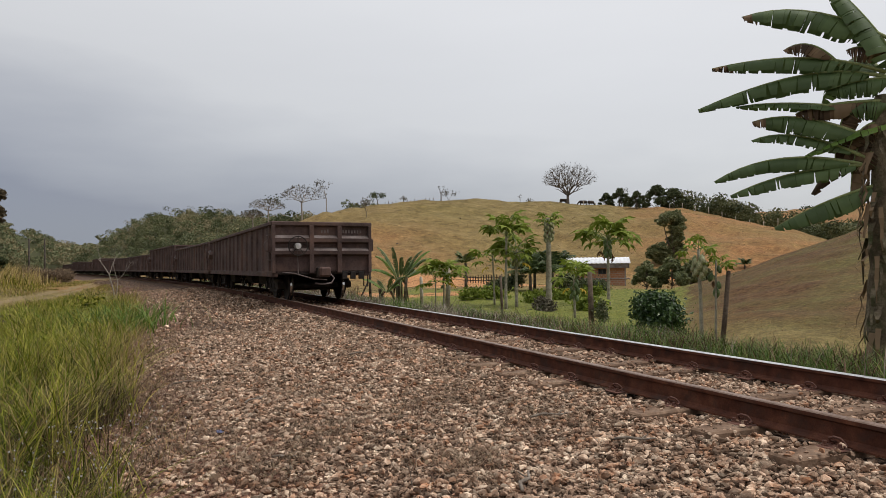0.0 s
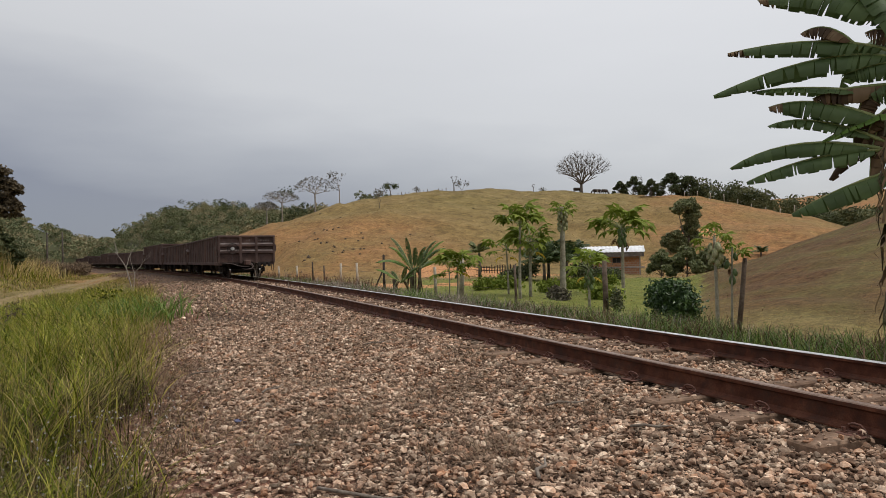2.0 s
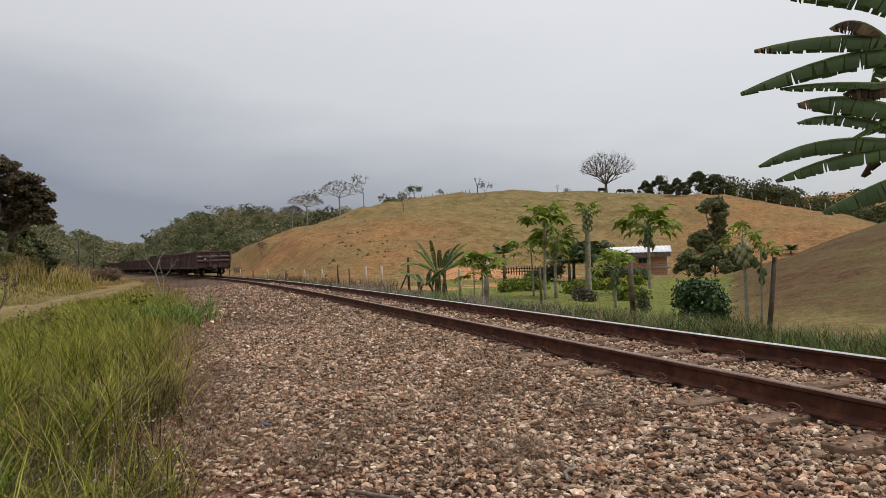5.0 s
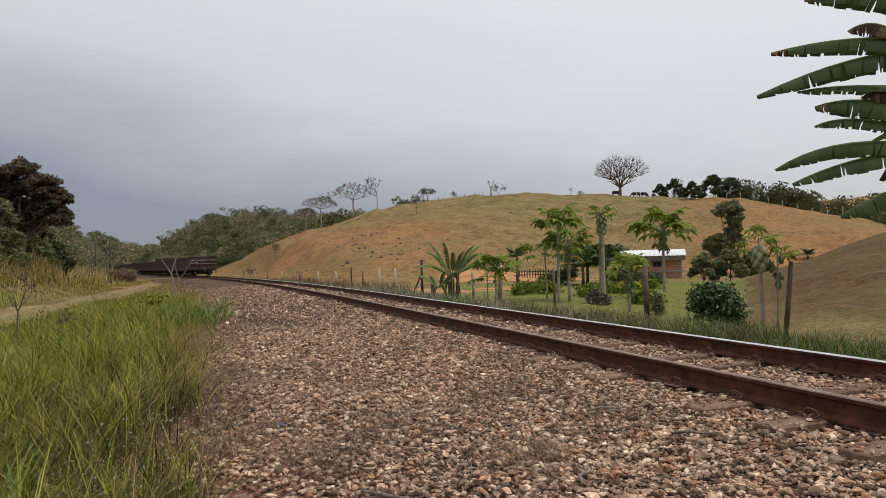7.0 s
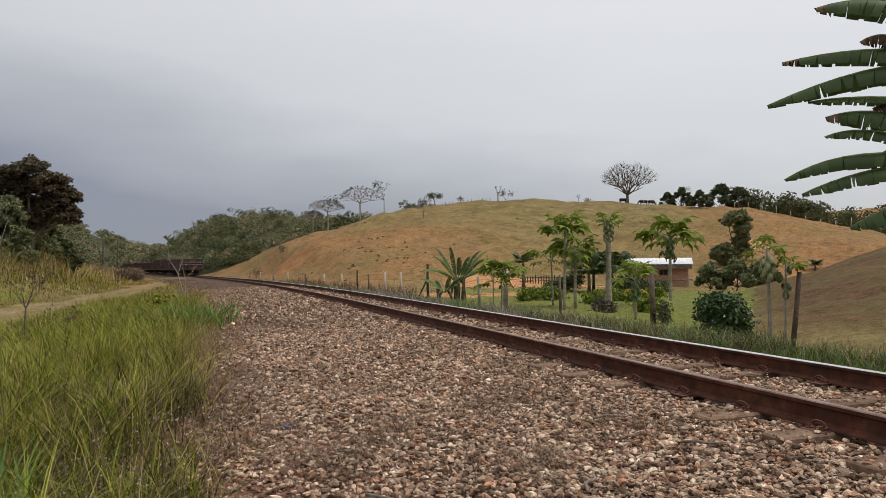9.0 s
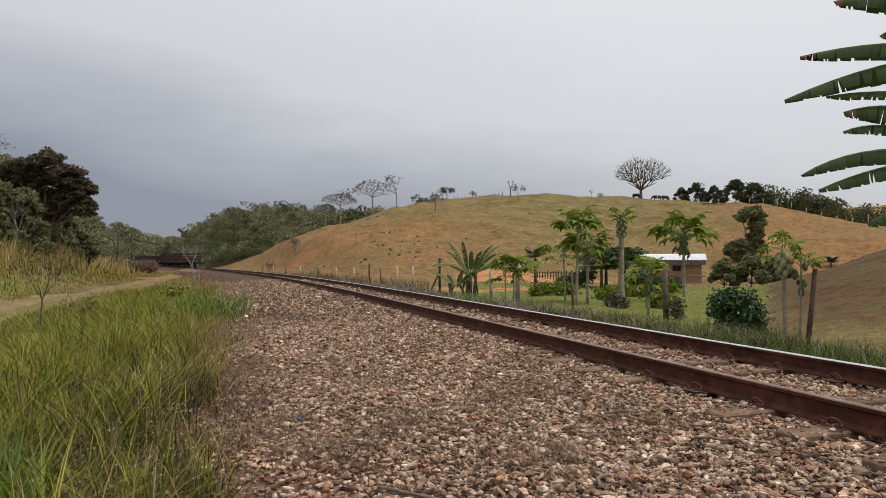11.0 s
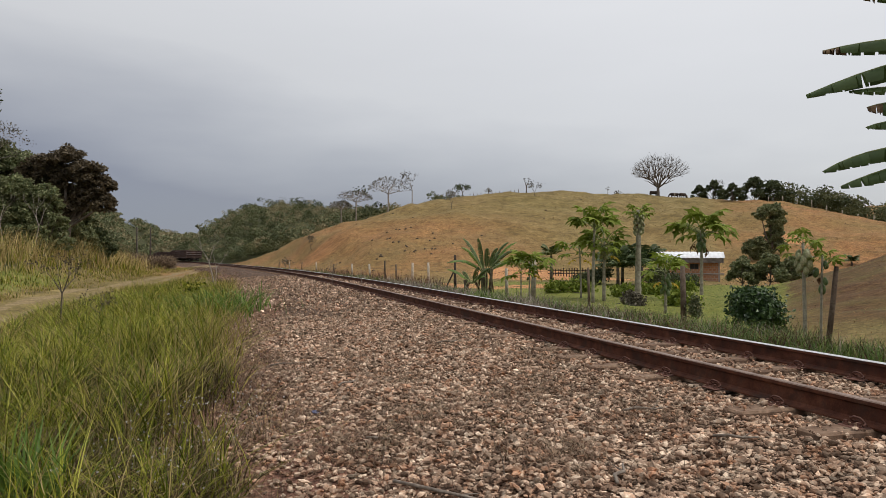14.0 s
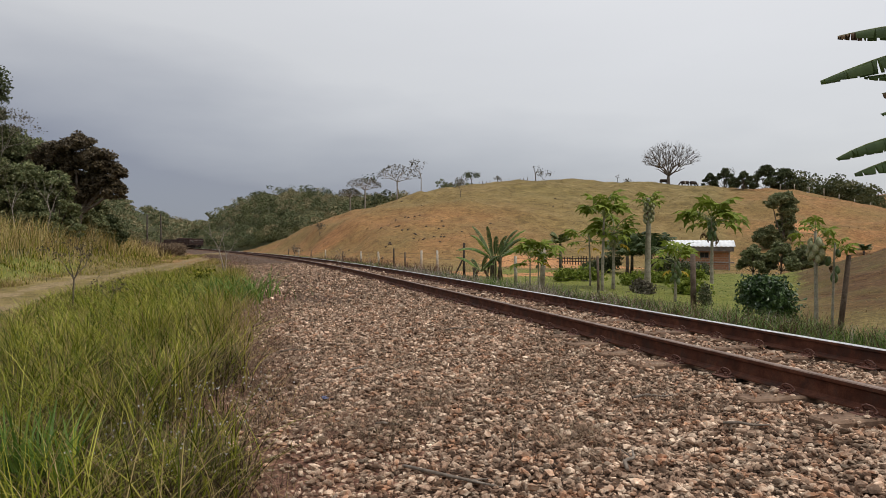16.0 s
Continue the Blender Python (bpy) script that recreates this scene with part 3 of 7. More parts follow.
        box(bm, -0.2, 0.2, a, b, z0 - 0.20, z0 + 0.12, bevel=0.03)
        part("draft_sill", bm, M_BOGIE, w)
        bm = fresh()
        a, b = sorted((y + sy * 0.44, y))
        box(bm, -0.07, 0.07, a, b, z0 - 0.10, z0 + 0.04, bevel=0.02)
        a, b = sorted((y + sy * 0.52, y + sy * 0.26))
        box(bm, -0.20, 0.14, a, b, z0 - 0.17, z0 + 0.13, bevel=0.05)
        part("coupler", bm, M_WAGON, w, "rusty knuckle coupler")
        bm = fresh()
        pts = [Vector((0.18, y + sy * 0.12, z0 - 0.05)), Vector((0.32, y + sy * 0.2, z0 - 0.22)), Vector((0.2, y + sy * 0.3, z0 - 0.36)), Vector((-0.1, y + sy * 0.32, z0 - 0.40)), Vector((-0.3, y + sy * 0.3, z0 - 0.36))]
        tube(bm, pts, 0.024, 8)
        part("brake_hose", bm, M_WAGON_EDGE, w, "grey dusty rubber brake hose", smooth=True)
        bm = fresh()
        tube(bm, [(-1.25, y + sy * 0.1, z0 - 0.02), (-0.9, y + sy * 0.14, z0 - 0.06), (-0.3, y + sy * 0.16, z0 - 0.24), (0.1, y + sy * 0.16, z0 - 0.27)], 0.018, 6)
        part("uncoupling_lever", bm, M_WAGON_EDGE, w)
        # the pressing bulges round each corner onto the side
        zm = z0 + 0.79 * (z1 - z0) / 1.5
        for sx in (-1, 1):
            bm = fresh()
            ring0 = [bm.verts.new((sx * (hw - 0.06), y - sy * a, zm + dz)) for a, dz in ((0.0, -0.26), (0.62, -0.20), (0.84, 0.02), (0.62, 0.20), (0.0, 0.30))]
            ring1 = [bm.verts.new((sx * (hw + 0.10), y - sy * a, zm + dz)) for a, dz in ((0.0, -0.16), (0.52, -0.12), (0.66, 0.02), (0.52, 0.10), (0.0, 0.18))]
            for i in range(5):
                bm.faces.new((ring0[i], ring0[(i + 1) % 5], ring1[(i + 1) % 5], ring1[i]))
            bm.faces.new(ring1)
            bmesh.ops.recalc_face_normals(bm, faces=bm.faces)
            part("corner_bulge", bm, M_WAGON, w)
            bm = fresh()
            tube(bm, [(sx * (hw + 0.098), y, zm + 0.185), (sx * (hw + 0.098), y - sy * 0.52, zm + 0.105), (sx * (hw + 0.09), y - sy * 0.66, zm + 0.02)], 0.014, 6)
            part("bulge_edge", bm, M_WAGON_EDGE, w, "pale upper edge of the corner pressing")
    # hand brake wheel on the tail end
    y = -hl - 0.22
    hx, hz = -0.80, z0 + 0.72 * (z1 - z0) / 1.5 + 0.05
    bm = fresh()
    ring = [(hx + 0.29 * math.cos(a), y, hz + 0.29 * math.sin(a)) for a in (k * math.pi / 12 for k in range(25))]
    tube(bm, ring, 0.016, 6, caps=False)
    for k in range(5):
        a = k * 2 * math.pi / 5 + 0.3
        tube(bm, [(hx, y + 0.03, hz), (hx + 0.29 * math.cos(a), y, hz + 0.29 * math.sin(a))], 0.012, 6)
    part("handwheel", bm, M_BOGIE, w, "steel hand brake wheel")
    bm = fresh()
    tube(bm, [(hx, -hl, hz), (hx, y - 0.04, hz)], 0.09, 12)
    part("wheel_hub", bm, M_PALE, w, "pale round hub of the hand brake")
    bm = fresh()
    tube(bm, [(hx, y + 0.1, hz - 0.1), (hx + 0.02, y + 0.1, z0 - 0.1)], 0.014, 6)
    part("brake_rod", bm, M_WAGON_EDGE, w)
    # worn lettering on the tail: plain bars
    for x0, n, zz in ((-0.04, 3, z1 - 0.27), (0.64, 7, z1 - 0.27)):
        for k in range(n):
            bm = fresh()
            box(bm, x0 + k * 0.095, x0 + k * 0.095 + 0.05, -hl - 0.006, -hl, zz - 0.045 - 0.012 * (k % 2), zz + 0.04 + 0.01 * (k % 3))
            part("mark", bm, M_WAGON_EDGE, w, "worn white painted mark")
    # grab irons and ladder at the corners
    for sx in (-1, 1):
        for k in range(3):
            bm = fresh()
            zz = z0 + 0.35 + 0.38 * k * (z1 - z0) / 1.5
            x = sx * (hw + 0.05)
            tube(bm, [(sx * (hw - 0.05), -hl + 0.15, zz), (x, -hl + 0.15, zz), (x, -hl + 0.55, zz), (sx * (hw - 0.05), -hl + 0.55, zz)], 0.014, 6)
            part("grab_iron", bm, M_WAGON_EDGE, w)
        bm = fresh()
        x = sx * (hw - 0.06)
        tube(bm, [(x, -hl + 0.1, z0 - 0.1), (x, -hl + 0.1, z0 - 0.5), (x, -hl + 0.5, z0 - 0.5), (x, -hl + 0.5, z0 - 0.1)], 0.02, 6)
        part("foot_step", bm, M_BOGIE, w)
    # centre sill, brake cylinder and pipes below the floor
    bm = fresh()
    box(bm, -0.22, 0.22, -hl + 0.8, hl - 0.8, z0 - 0.26, z0 + 0.1)
    part("centre_sill", bm, M_BOGIE, w)
    bm = fresh()
    tube(bm, [(-0.75, -0.9, z0 - 0.3), (-0.75, 0.3, z0 - 0.3)], 0.2, 12)
    part("brake_cylinder", bm, M_BOGIE, w)
    for y0, y1, x0, x1 in ((-3.9, -2.4, -0.95, 0.95), (1.4, 2.6, 0.35, 1.1), (2.9, 4.1, -1.05, -0.35)):
        bm = fresh()
        box(bm, x0, x1, y0, y1, z0 - 0.48, z0 - 0.12, bevel=0.05)
        part("underframe_box", bm, M_BOGIE, w)
    for x in (-0.6, 0.55):
        bm = fresh()
        tube(bm, [(x, -hl + 2.6, z0 - 0.36), (x, hl - 2.6, z0 - 0.36)], 0.03, 6)
        part("brake_pull_rod", bm, M_BOGIE, w)
    for sy in (-1, 1):
        bm = fresh()
        box(bm, -1.2, 1.2, sy * (hl - 1.88) - 0.3, sy * (hl - 1.88) + 0.3, z0 - 0.2, z0 + 0.08, bevel=0.03)
        part("body_bolster", bm, M_BOGIE, w)
        bogie(w, sy * (hl - 1.0 - 0.88))
    return w


S_TAIL, SPEED = 21.2, 9.584   # tail of the train at the start, metres a second
LOW = wagon(2.40, 15, "rust-brown open gondola wagon with ribbed steel sides, rolling on the track")
TALL = wagon(2.78, 15, "taller rust-brown gondola wagon with ribbed steel sides, rolling on the track")
TRAIN = [LOW]
for k in range(1, 12):
    TRAIN.append(TALL if k == 2 else copy_thing(TALL if k in (6, 9) else LOW, Matrix()))


def wagon_pose(s_mid):
    a, _ = on_track(s_mid - 6.2)
    b, _ = on_track(s_mid + 6.2)
    d = b - a
    p = (a + b) / 2
    return Matrix.Translation(p) @ Matrix.Rotation(math.atan2(-d.x, d.y), 4, "Z")


# ---- plants and stones in numbers ----
M_GRASS = leafy("green_grass_blades", ((0.0, (0.022, 0.032, 0.004)), (0.35, (0.075, 0.095, 0.008)), (0.7, (0.225, 0.235, 0.024)), (1.0, (0.46, 0.40, 0.095))), 0.75, 0.3, 0.1)
M_TUSSOCK = leafy("tussock_blades", ((0.0, (0.024, 0.042, 0.004)), (0.35, (0.095, 0.13, 0.011)), (0.7, (0.27, 0.295, 0.032)), (1.0, (0.52, 0.49, 0.11))), 0.6, 0.3, 0.15)
M_PLUME = leafy("golden_plume_grass", ((0.0, (0.24, 0.17, 0.065)), (0.5, (0.44, 0.33, 0.14)), (1.0, (0.62, 0.51, 0.26))), 0.85, 0.3, 0.1)
M_STRAW = leafy("dry_straw_blades", ((0.0, (0.17, 0.12, 0.05)), (0.5, (0.30, 0.22, 0.10)), (1.0, (0.46, 0.36, 0.17))), 0.85, 0.25, 0.1)
M_HILLSTRAW = leafy("brown_hill_straw", ((0.0, (0.10, 0.06, 0.027)), (0.5, (0.19, 0.12, 0.053)), (1.0, (0.31, 0.21, 0.098))), 0.9, 0.2, 0.06)
M_WEED = leafy("dead_grey_weeds", ((0.0, (0.055, 0.038, 0.027)), (0.5, (0.165, 0.118, 0.083)), (1.0, (0.34, 0.255, 0.175))), 0.9, 0.1, 0.08)
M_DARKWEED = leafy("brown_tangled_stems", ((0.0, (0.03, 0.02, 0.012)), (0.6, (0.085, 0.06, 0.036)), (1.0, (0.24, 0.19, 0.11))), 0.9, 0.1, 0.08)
M_PALEWEED = leafy("pale_grey_dead_weeds", ((0.0, (0.09, 0.07, 0.058)), (0.5, (0.24, 0.195, 0.165)), (1.0, (0.44, 0.38, 0.33))), 0.9, 0.15, 0.08)
M_REDWEED = leafy("reddish_dead_stems", ((0.0, (0.07, 0.035, 0.025)), (0.6, (0.15, 0.08, 0.055)), (1.0, (0.26, 0.17, 0.11))), 0.85, 0.1)
M_FRESH = leafy("fresh_green_blades", ((0.0, (0.05, 0.1, 0.012)), (0.5, (0.11, 0.19, 0.03)), (1.0, (0.2, 0.28, 0.06))), 0.55, 0.3)
M_VERGE = leafy("rank_verge_grass", ((0.0, (0.032, 0.07, 0.012)), (0.5, (0.085, 0.155, 0.026)), (1.0, (0.21, 0.255, 0.065))), 0.6, 0.25)
M_TWIG = two_scale("grey_dead_twig", (0.10, 0.08, 0.065), (0.19, 0.155, 0.125), (0.3, 0.26, 0.22), 8, 60, 0.9)


def blade_mesh(name, x, y, z, h, w, lean, material, rng, segs=3, label="", category="", bearing=None):
    """Curved tapering blades rooted at the given places, in one mesh."""
    n = len(x)
    az = rng.uniform(0, 2 * math.pi, n) if bearing is None else bearing
    face = az + rng.uniform(-0.9, 0.9, n) + math.pi / 2
    t = np.linspace(0, 1, segs + 1)[None, :]
    h, w, lean = (np.broadcast_to(np.asarray(k, float), (n,))[:, None] for k in (h, w, lean))
    out = lean * h * t ** 1.8
    up = h * (t - 0.28 * np.minimum(lean, 1.4) * t ** 2.4)
    cx = x[:, None] + np.cos(az)[:, None] * out
    cy = y[:, None] + np.sin(az)[:, None] * out
    cz = z[:, None] + up - 0.02
    ww = w * (1 - t ** 1.6 * 0.92) * 0.5
    sx, sy = np.cos(face)[:, None] * ww, np.sin(face)[:, None] * ww
    v = np.stack([np.stack([cx - sx, cy - sy, cz], -1), np.stack([cx + sx, cy + sy, cz], -1)], 2).reshape(-1, 3)
    base = (np.arange(n) * 2 * (segs + 1))[:, None] + (np.arange(segs) * 2)[None, :]
    q = np.stack([base, base + 1, base + 3, base + 2], -1).reshape(-1, 4)
    ob = np_mesh(name, v, q, material)
    return tagged(ob, label, category, kind="stuff")


def scatter(rng, n, x0, x1, y0, y1, keep):
    """Up to n random places in a box, thinned by keep(x, y, u, s)."""
    x, y = rng.uniform(x0, x1, n), rng.uniform(y0, y1, n)
    u, s = track_uv(x, y)
    k = rng.uniform(0, 1, n) < keep(x, y, u, s)
    return x[k], y[k], u[k], s[k]


def tufted(rng, x, y, per, spread):
    x = np.repeat(x, per) + rng.normal(0, spread, len(x) * per)
    y = np.repeat(y, per) + rng.normal(0, spread, len(y) * per)
    return x, y


def in_view(x, y, margin=4.0):
    b = np.degrees(np.arctan2(x, y))
    return (b > -35 - margin) & (b < 44 + margin)


def sunk_sleeper(k):
    """Which sleepers lie under the ballast."""
    return (np.sin(np.asarray(k) * 12.9) * 43758.5 % 1 < 0.5) & ~np.isin(k, (4, 5, 6, 8, 10, 11))


def build_stones():
    rng = np.random.RandomState(5)
    corner = np.array([((i & 1) * 2 - 1, (i >> 1 & 1) * 2 - 1, (i >> 2) * 2 - 1) for i in range(8)]) * 0.72
    quad = ((0, 2, 3, 1), (4, 5, 7, 6), (0, 1, 5, 4), (2, 6, 7, 3), (0, 4, 6, 2), (1, 3, 7, 5))
    it = np.array([t for a, b, c, d in quad for t in ((a, b, c), (a, c, d))])
    ico = bmesh.new()
    bmesh.ops.create_icosphere(ico, subdivisions=1, radius=1.0)
    iv = np.array([v.co[:] for v in ico.verts])
    ii = np.array([[v.index for v in f.verts] for f in ico.faces])
    ico.free()
    # broken stones: blocks with pushed corners, split along a few flat faces
    shapes = []
    for k in range(40):
        sh = corner * rng.uniform(0.62, 1.4, (8, 1)) + rng.uniform(-0.22, 0.22, (8, 3))
        for c in range(3):
            d = rng.normal(0, 1, 3)
            d /= np.linalg.norm(d)
            over = np.maximum(0, sh @ d - rng.uniform(0.4, 0.8))
            sh = sh - over[:, None] * d
        shapes.append(sh * np.array([1.25, rng.uniform(0.7, 1.05), rng.uniform(0.5, 0.9)]))
    shapes = np.array(shapes)
    # the nearest ones have more corners
    chipped = []
    for k in range(40):
        sh = iv * rng.uniform(0.7, 1.3, (12, 1))
        for c in range(6):
            d = rng.normal(0, 1, 3)
            d /= np.linalg.norm(d)
            over = np.maximum(0, sh @ d - rng.uniform(0.38, 0.7))
            sh = sh - over[:, None] * d
        chipped.append(sh * np.array([1.3, rng.uniform(0.7, 1.05), rng.uniform(0.5, 0.9)]))
    chipped = np.array(chipped)

    def keep(x, y, u, s):
        r = np.hypot(x, y)
        d = np.where(r < 8, 1.0, np.where(r < 15, 0.75, 0.55))
        d = d * smooth01((u + 0.18 * wobble(x, y, 2.7, 61) + 5.5) / 1.25) * smooth01((2.6 - u) / 0.6)
        near_rail = np.minimum(np.abs(u - 0.835), np.abs(u + 0.835)) < 0.085
        which = np.round((s - 0.46) / 0.75)
        on_sleeper = (np.abs(u) < 1.42) & (np.abs((s - 0.46) / 0.75 - which) < 0.17)
        buried = sunk_sleeper(which)
        d = np.where(near_rail, 0, d) * np.where(on_sleeper, np.where(buried, 1.0, 0.12), 1)
        thin = 0.85 + 0.3 * wobble(x, y, 2.6, 21)
        return d * np.clip(np.where(u < -3.2, thin, 1), 0.12, 1) * (in_view(x, y) | (y < 2.4))

    xs, ys, us, ss = scatter(rng, 430000, -9, 7.5, 2.4, 16, keep)
    xf, yf, uf, sf = scatter(rng, 110000, -14, 5, 16, 46, keep)
    xb, yb, ub, sb = scatter(rng, 60000, -4, 8, -5, 2.4, keep)
    xf, yf, uf, sf = np.concatenate([xf, xb]), np.concatenate([yf, yb]), np.concatenate([uf, ub]), np.concatenate([sf, sb])
    x, y, u = np.concatenate([xs, xf]), np.concatenate([ys, yf]), np.concatenate([us, uf])
    n = len(x)
    size = np.clip(rng.lognormal(math.log(0.0172), 0.36, n), 0.008, 0.034)
    size[len(xs):] *= 1.7
    # turn each stone
    a, b = rng.uniform(0, 6.28, n), rng.normal(0, 0.7, n)
    ca, sa, cb, sb = np.cos(a), np.sin(a), np.cos(b), np.sin(b)
    z = land(x, y) + rng.uniform(-0.25, 1.35, n) * size
    k = np.round((np.concatenate([ss, sf]) - 0.46) / 0.75)
    z = z + np.where(~sunk_sleeper(k) & (np.abs(u) < 1.42) & (np.abs((np.concatenate([ss, sf]) - 0.46) / 0.75 - k) < 0.17), 0.052, 0.0)
    close = (np.hypot(x, y) < 8.5) & (y > 2.4)
    for sel, kinds, tri, nm, lb in ((close, chipped, ii, "ballast_stones", "loose crushed-stone ballast in pinkish grey and ochre"), (~close, shapes, it, "ballast_stones", "crushed-stone ballast along the track")):
        m = int(sel.sum())
        sh = kinds[rng.randint(0, 40, m)] * size[sel][:, None, None]
        p, q, r = sh[..., 0], sh[..., 1], sh[..., 2]
        q, r = q * cb[sel][:, None] - r * sb[sel][:, None], q * sb[sel][:, None] + r * cb[sel][:, None]
        p, q = p * ca[sel][:, None] - q * sa[sel][:, None], p * sa[sel][:, None] + q * ca[sel][:, None]
        v = np.stack([p + x[sel][:, None], q + y[sel][:, None], r + z[sel][:, None]], -1).reshape(-1, 3)
        f = (tri[None] + (np.arange(m) * kinds.shape[1])[:, None, None]).reshape(-1, 3)
        tagged(np_mesh(nm, v, f, M_STONE), lb, "gravel", kind="stuff")


build_stones()


def build_grass():
    rng = np.random.RandomState(11)

    def keep(x, y, u, s):
        ro = road_off(x, y)
        return smooth01((-u - 0.18 * wobble(x, y, 2.7, 61) - 5.0) / 0.9) * smooth01((ro - 1.2) / 0.7) * np.clip(0.62 + 0.5 * wobble(x, y, 1.5, 33), 0.12, 1) * np.where(u < -20, 0.0, 1.0) * in_view(x, y) * np.where(np.hypot(x, y) < 3.2, 0, 1)

    # tall grass between the gravel and the road
    x, y, u, s = scatter(rng, 13000, -16, -1, 2.5, 30, keep)
    x, y = tufted(rng, x, y, 13, 0.10)
    ro = road_off(x, y)
    u, _ = track_uv(x, y)
    hgt = np.clip(0.26 + 0.10 * (ro - 1.4), 0.14, 0.60) * rng.uniform(0.5, 1.3, len(x)) * (1 + 0.35 * wobble(x, y, 2, 31))
    yellow = (smooth01((3.6 - ro) / 2.4) * 0.6 + 0.22 + 0.35 * smooth01((u + 6.6) / 1.2)) > rng.uniform(0, 1, len(x))
    z = land(x, y)
    far = 1 + 0.04 * np.hypot(x, y)
    k = ~yellow
    blade_mesh("tall_grass", x[k], y[k], z[k], hgt[k] * 1.1, 0.009 * far[k], rng.uniform(0.25, 1.0, k.sum()), M_GRASS, rng, 3, "tall yellow-green grass between gravel and dirt road", "grass")
    k = yellow
    blade_mesh("straw_grass", x[k], y[k], z[k], hgt[k], 0.007 * far[k], rng.uniform(0.2, 1.1, k.sum()), M_STRAW, rng, 3, "dry straw-coloured grass among the green", "grass")

    # tussocks of long arching blades
    cx, cy, cu, cs = scatter(rng, 2300, -13, -1.4, 3.4, 24, lambda x, y, u, s: keep(x, y, u, s) * smooth01((-u - 5.3) / 0.5) * 0.9 * (0.3 + 0.7 * smooth01((np.hypot(x, y) - 4.6) / 1.8)))
    per = 46
    x, y = np.repeat(cx, per), np.repeat(cy, per)
    az = rng.uniform(0, 2 * math.pi, len(x))
    size = np.repeat(rng.uniform(0.65, 1.25, len(cx)) * np.clip(0.55 + 0.16 * (road_off(cx, cy) - 1.2), 0.5, 1.0), per)
    rad = rng.uniform(0.0, 0.11, len(x)) * size
    x, y = x + np.cos(az) * rad, y + np.sin(az) * rad
    far = 1 + 0.05 * np.hypot(x, y)
    hgt, lean = rng.uniform(0.34, 0.80, len(x)) * size, rng.uniform(0.35, 1.25, len(x))
    k = rng.uniform(0, 1, len(x)) < 0.84
    for sel, m, nm, lb in ((k, M_TUSSOCK, "tussock_grass", "arching bright-green grass tussocks beside the gravel"), (~k, M_STRAW, "tussock_straw", "dry pale blades in the grass tussocks")):
        blade_mesh(nm, x[sel], y[sel], land(x[sel], y[sel]), hgt[sel], 0.0085 * far[sel], lean[sel], m, rng, 4, lb, "grass", bearing=az[sel])

    # more blades close by, many in dark brown that stands in for deep shade
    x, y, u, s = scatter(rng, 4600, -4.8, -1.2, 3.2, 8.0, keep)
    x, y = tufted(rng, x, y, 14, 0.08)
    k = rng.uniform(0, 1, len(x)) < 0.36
    for sel, m, nm, lb in ((k, M_GRASS, "near_grass", "tall green grass blades by the gravel edge"), (~k, M_DARKWEED, "near_shade_stems", "dry bent brown blades, dark to stand in for shade in the near grass")):
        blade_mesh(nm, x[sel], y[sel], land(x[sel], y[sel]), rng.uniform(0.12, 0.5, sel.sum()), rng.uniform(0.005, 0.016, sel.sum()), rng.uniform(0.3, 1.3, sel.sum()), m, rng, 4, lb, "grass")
    x, y, u, s = scatter(rng, 5200, -9, 0, 3, 22, lambda x, y, u, s: smooth01((u + 6.3) / 0.6) * smooth01((-u - 4.3) / 0.9) * np.clip(0.6 + 0.5 * wobble(x, y, 1.7, 34), 0.1, 1) * in_view(x, y))
    x, y = tufted(rng, x, y, 11, 0.09)
    k = rng.uniform(0, 1, len(x))
    far = 1 + 0.05 * np.hypot(x, y)
    for sel, m, nm, lb in ((k < 0.4, M_WEED, "edge_weeds", "tangled grey dead stems along the gravel edge"), ((k >= 0.4) & (k < 0.72), M_REDWEED, "edge_red_stems", "reddish-brown dead stems along the gravel edge"), (k >= 0.72, M_STRAW, "edge_straw", "dry straw along the gravel edge")):
        blade_mesh(nm, x[sel], y[sel], land(x[sel], y[sel]), rng.uniform(0.08, 0.36, sel.sum()), 0.0042 * far[sel], rng.uniform(0.3, 1.7, sel.sum()), m, rng, 3, lb, "weeds")

    # short yellowing grass by the road
    x, y, u, s = scatter(rng, 26000, -40, -3, 8, 95, lambda x, y, u, s: smooth01((-u - 4.2) / 1.5) * smooth01((road_off(x, y) - 1.0) / 0.9) * smooth01((5.0 - road_off(x, y)) / 2.5))
    x, y = tufted(rng, x, y, 5, 0.2)
    far = 1 + 0.05 * np.hypot(x, y)
    k = rng.uniform(0, 1, len(x)) < 0.55
    for sel, m, nm, lb in ((k, M_STRAW, "short_dry_grass", "short dry grass along the dirt road"), (~k, M_GRASS, "short_green_grass", "short green grass along the dirt road")):
        blade_mesh(nm, x[sel], y[sel], land(x[sel], y[sel]), rng.uniform(0.1, 0.26, sel.sum()), 0.008 * far[sel], rng.uniform(0.2, 0.9, sel.sum()), m, rng, 2, lb, "grass")

    # the bank beyond the road: high dry plume grass above, green below
    def bank(x, y, u, s):
        return smooth01((road_off(x, y) - 2.2) / 1.2) * np.where(u < -8.6, 1, 0) * smooth01((90 - np.hypot(x, y)) / 30) * np.where(np.hypot(x, y) > 12, 1, 0)

    x, y, u, s = scatter(rng, 9000, -42, -10, 10, 90, bank)
    x, y = tufted(rng, x, y, 8, 0.25)
    ro = road_off(x, y)
    high = smooth01((ro - 3.6) / 2.2)
    far = 1 + 0.05 * np.hypot(x, y)
    hgt = (0.28 + 1.85 * high) * rng.uniform(0.55, 1.15, len(x))
    dry = rng.uniform(0, 1, len(x)) < 0.25 + 0.6 * high
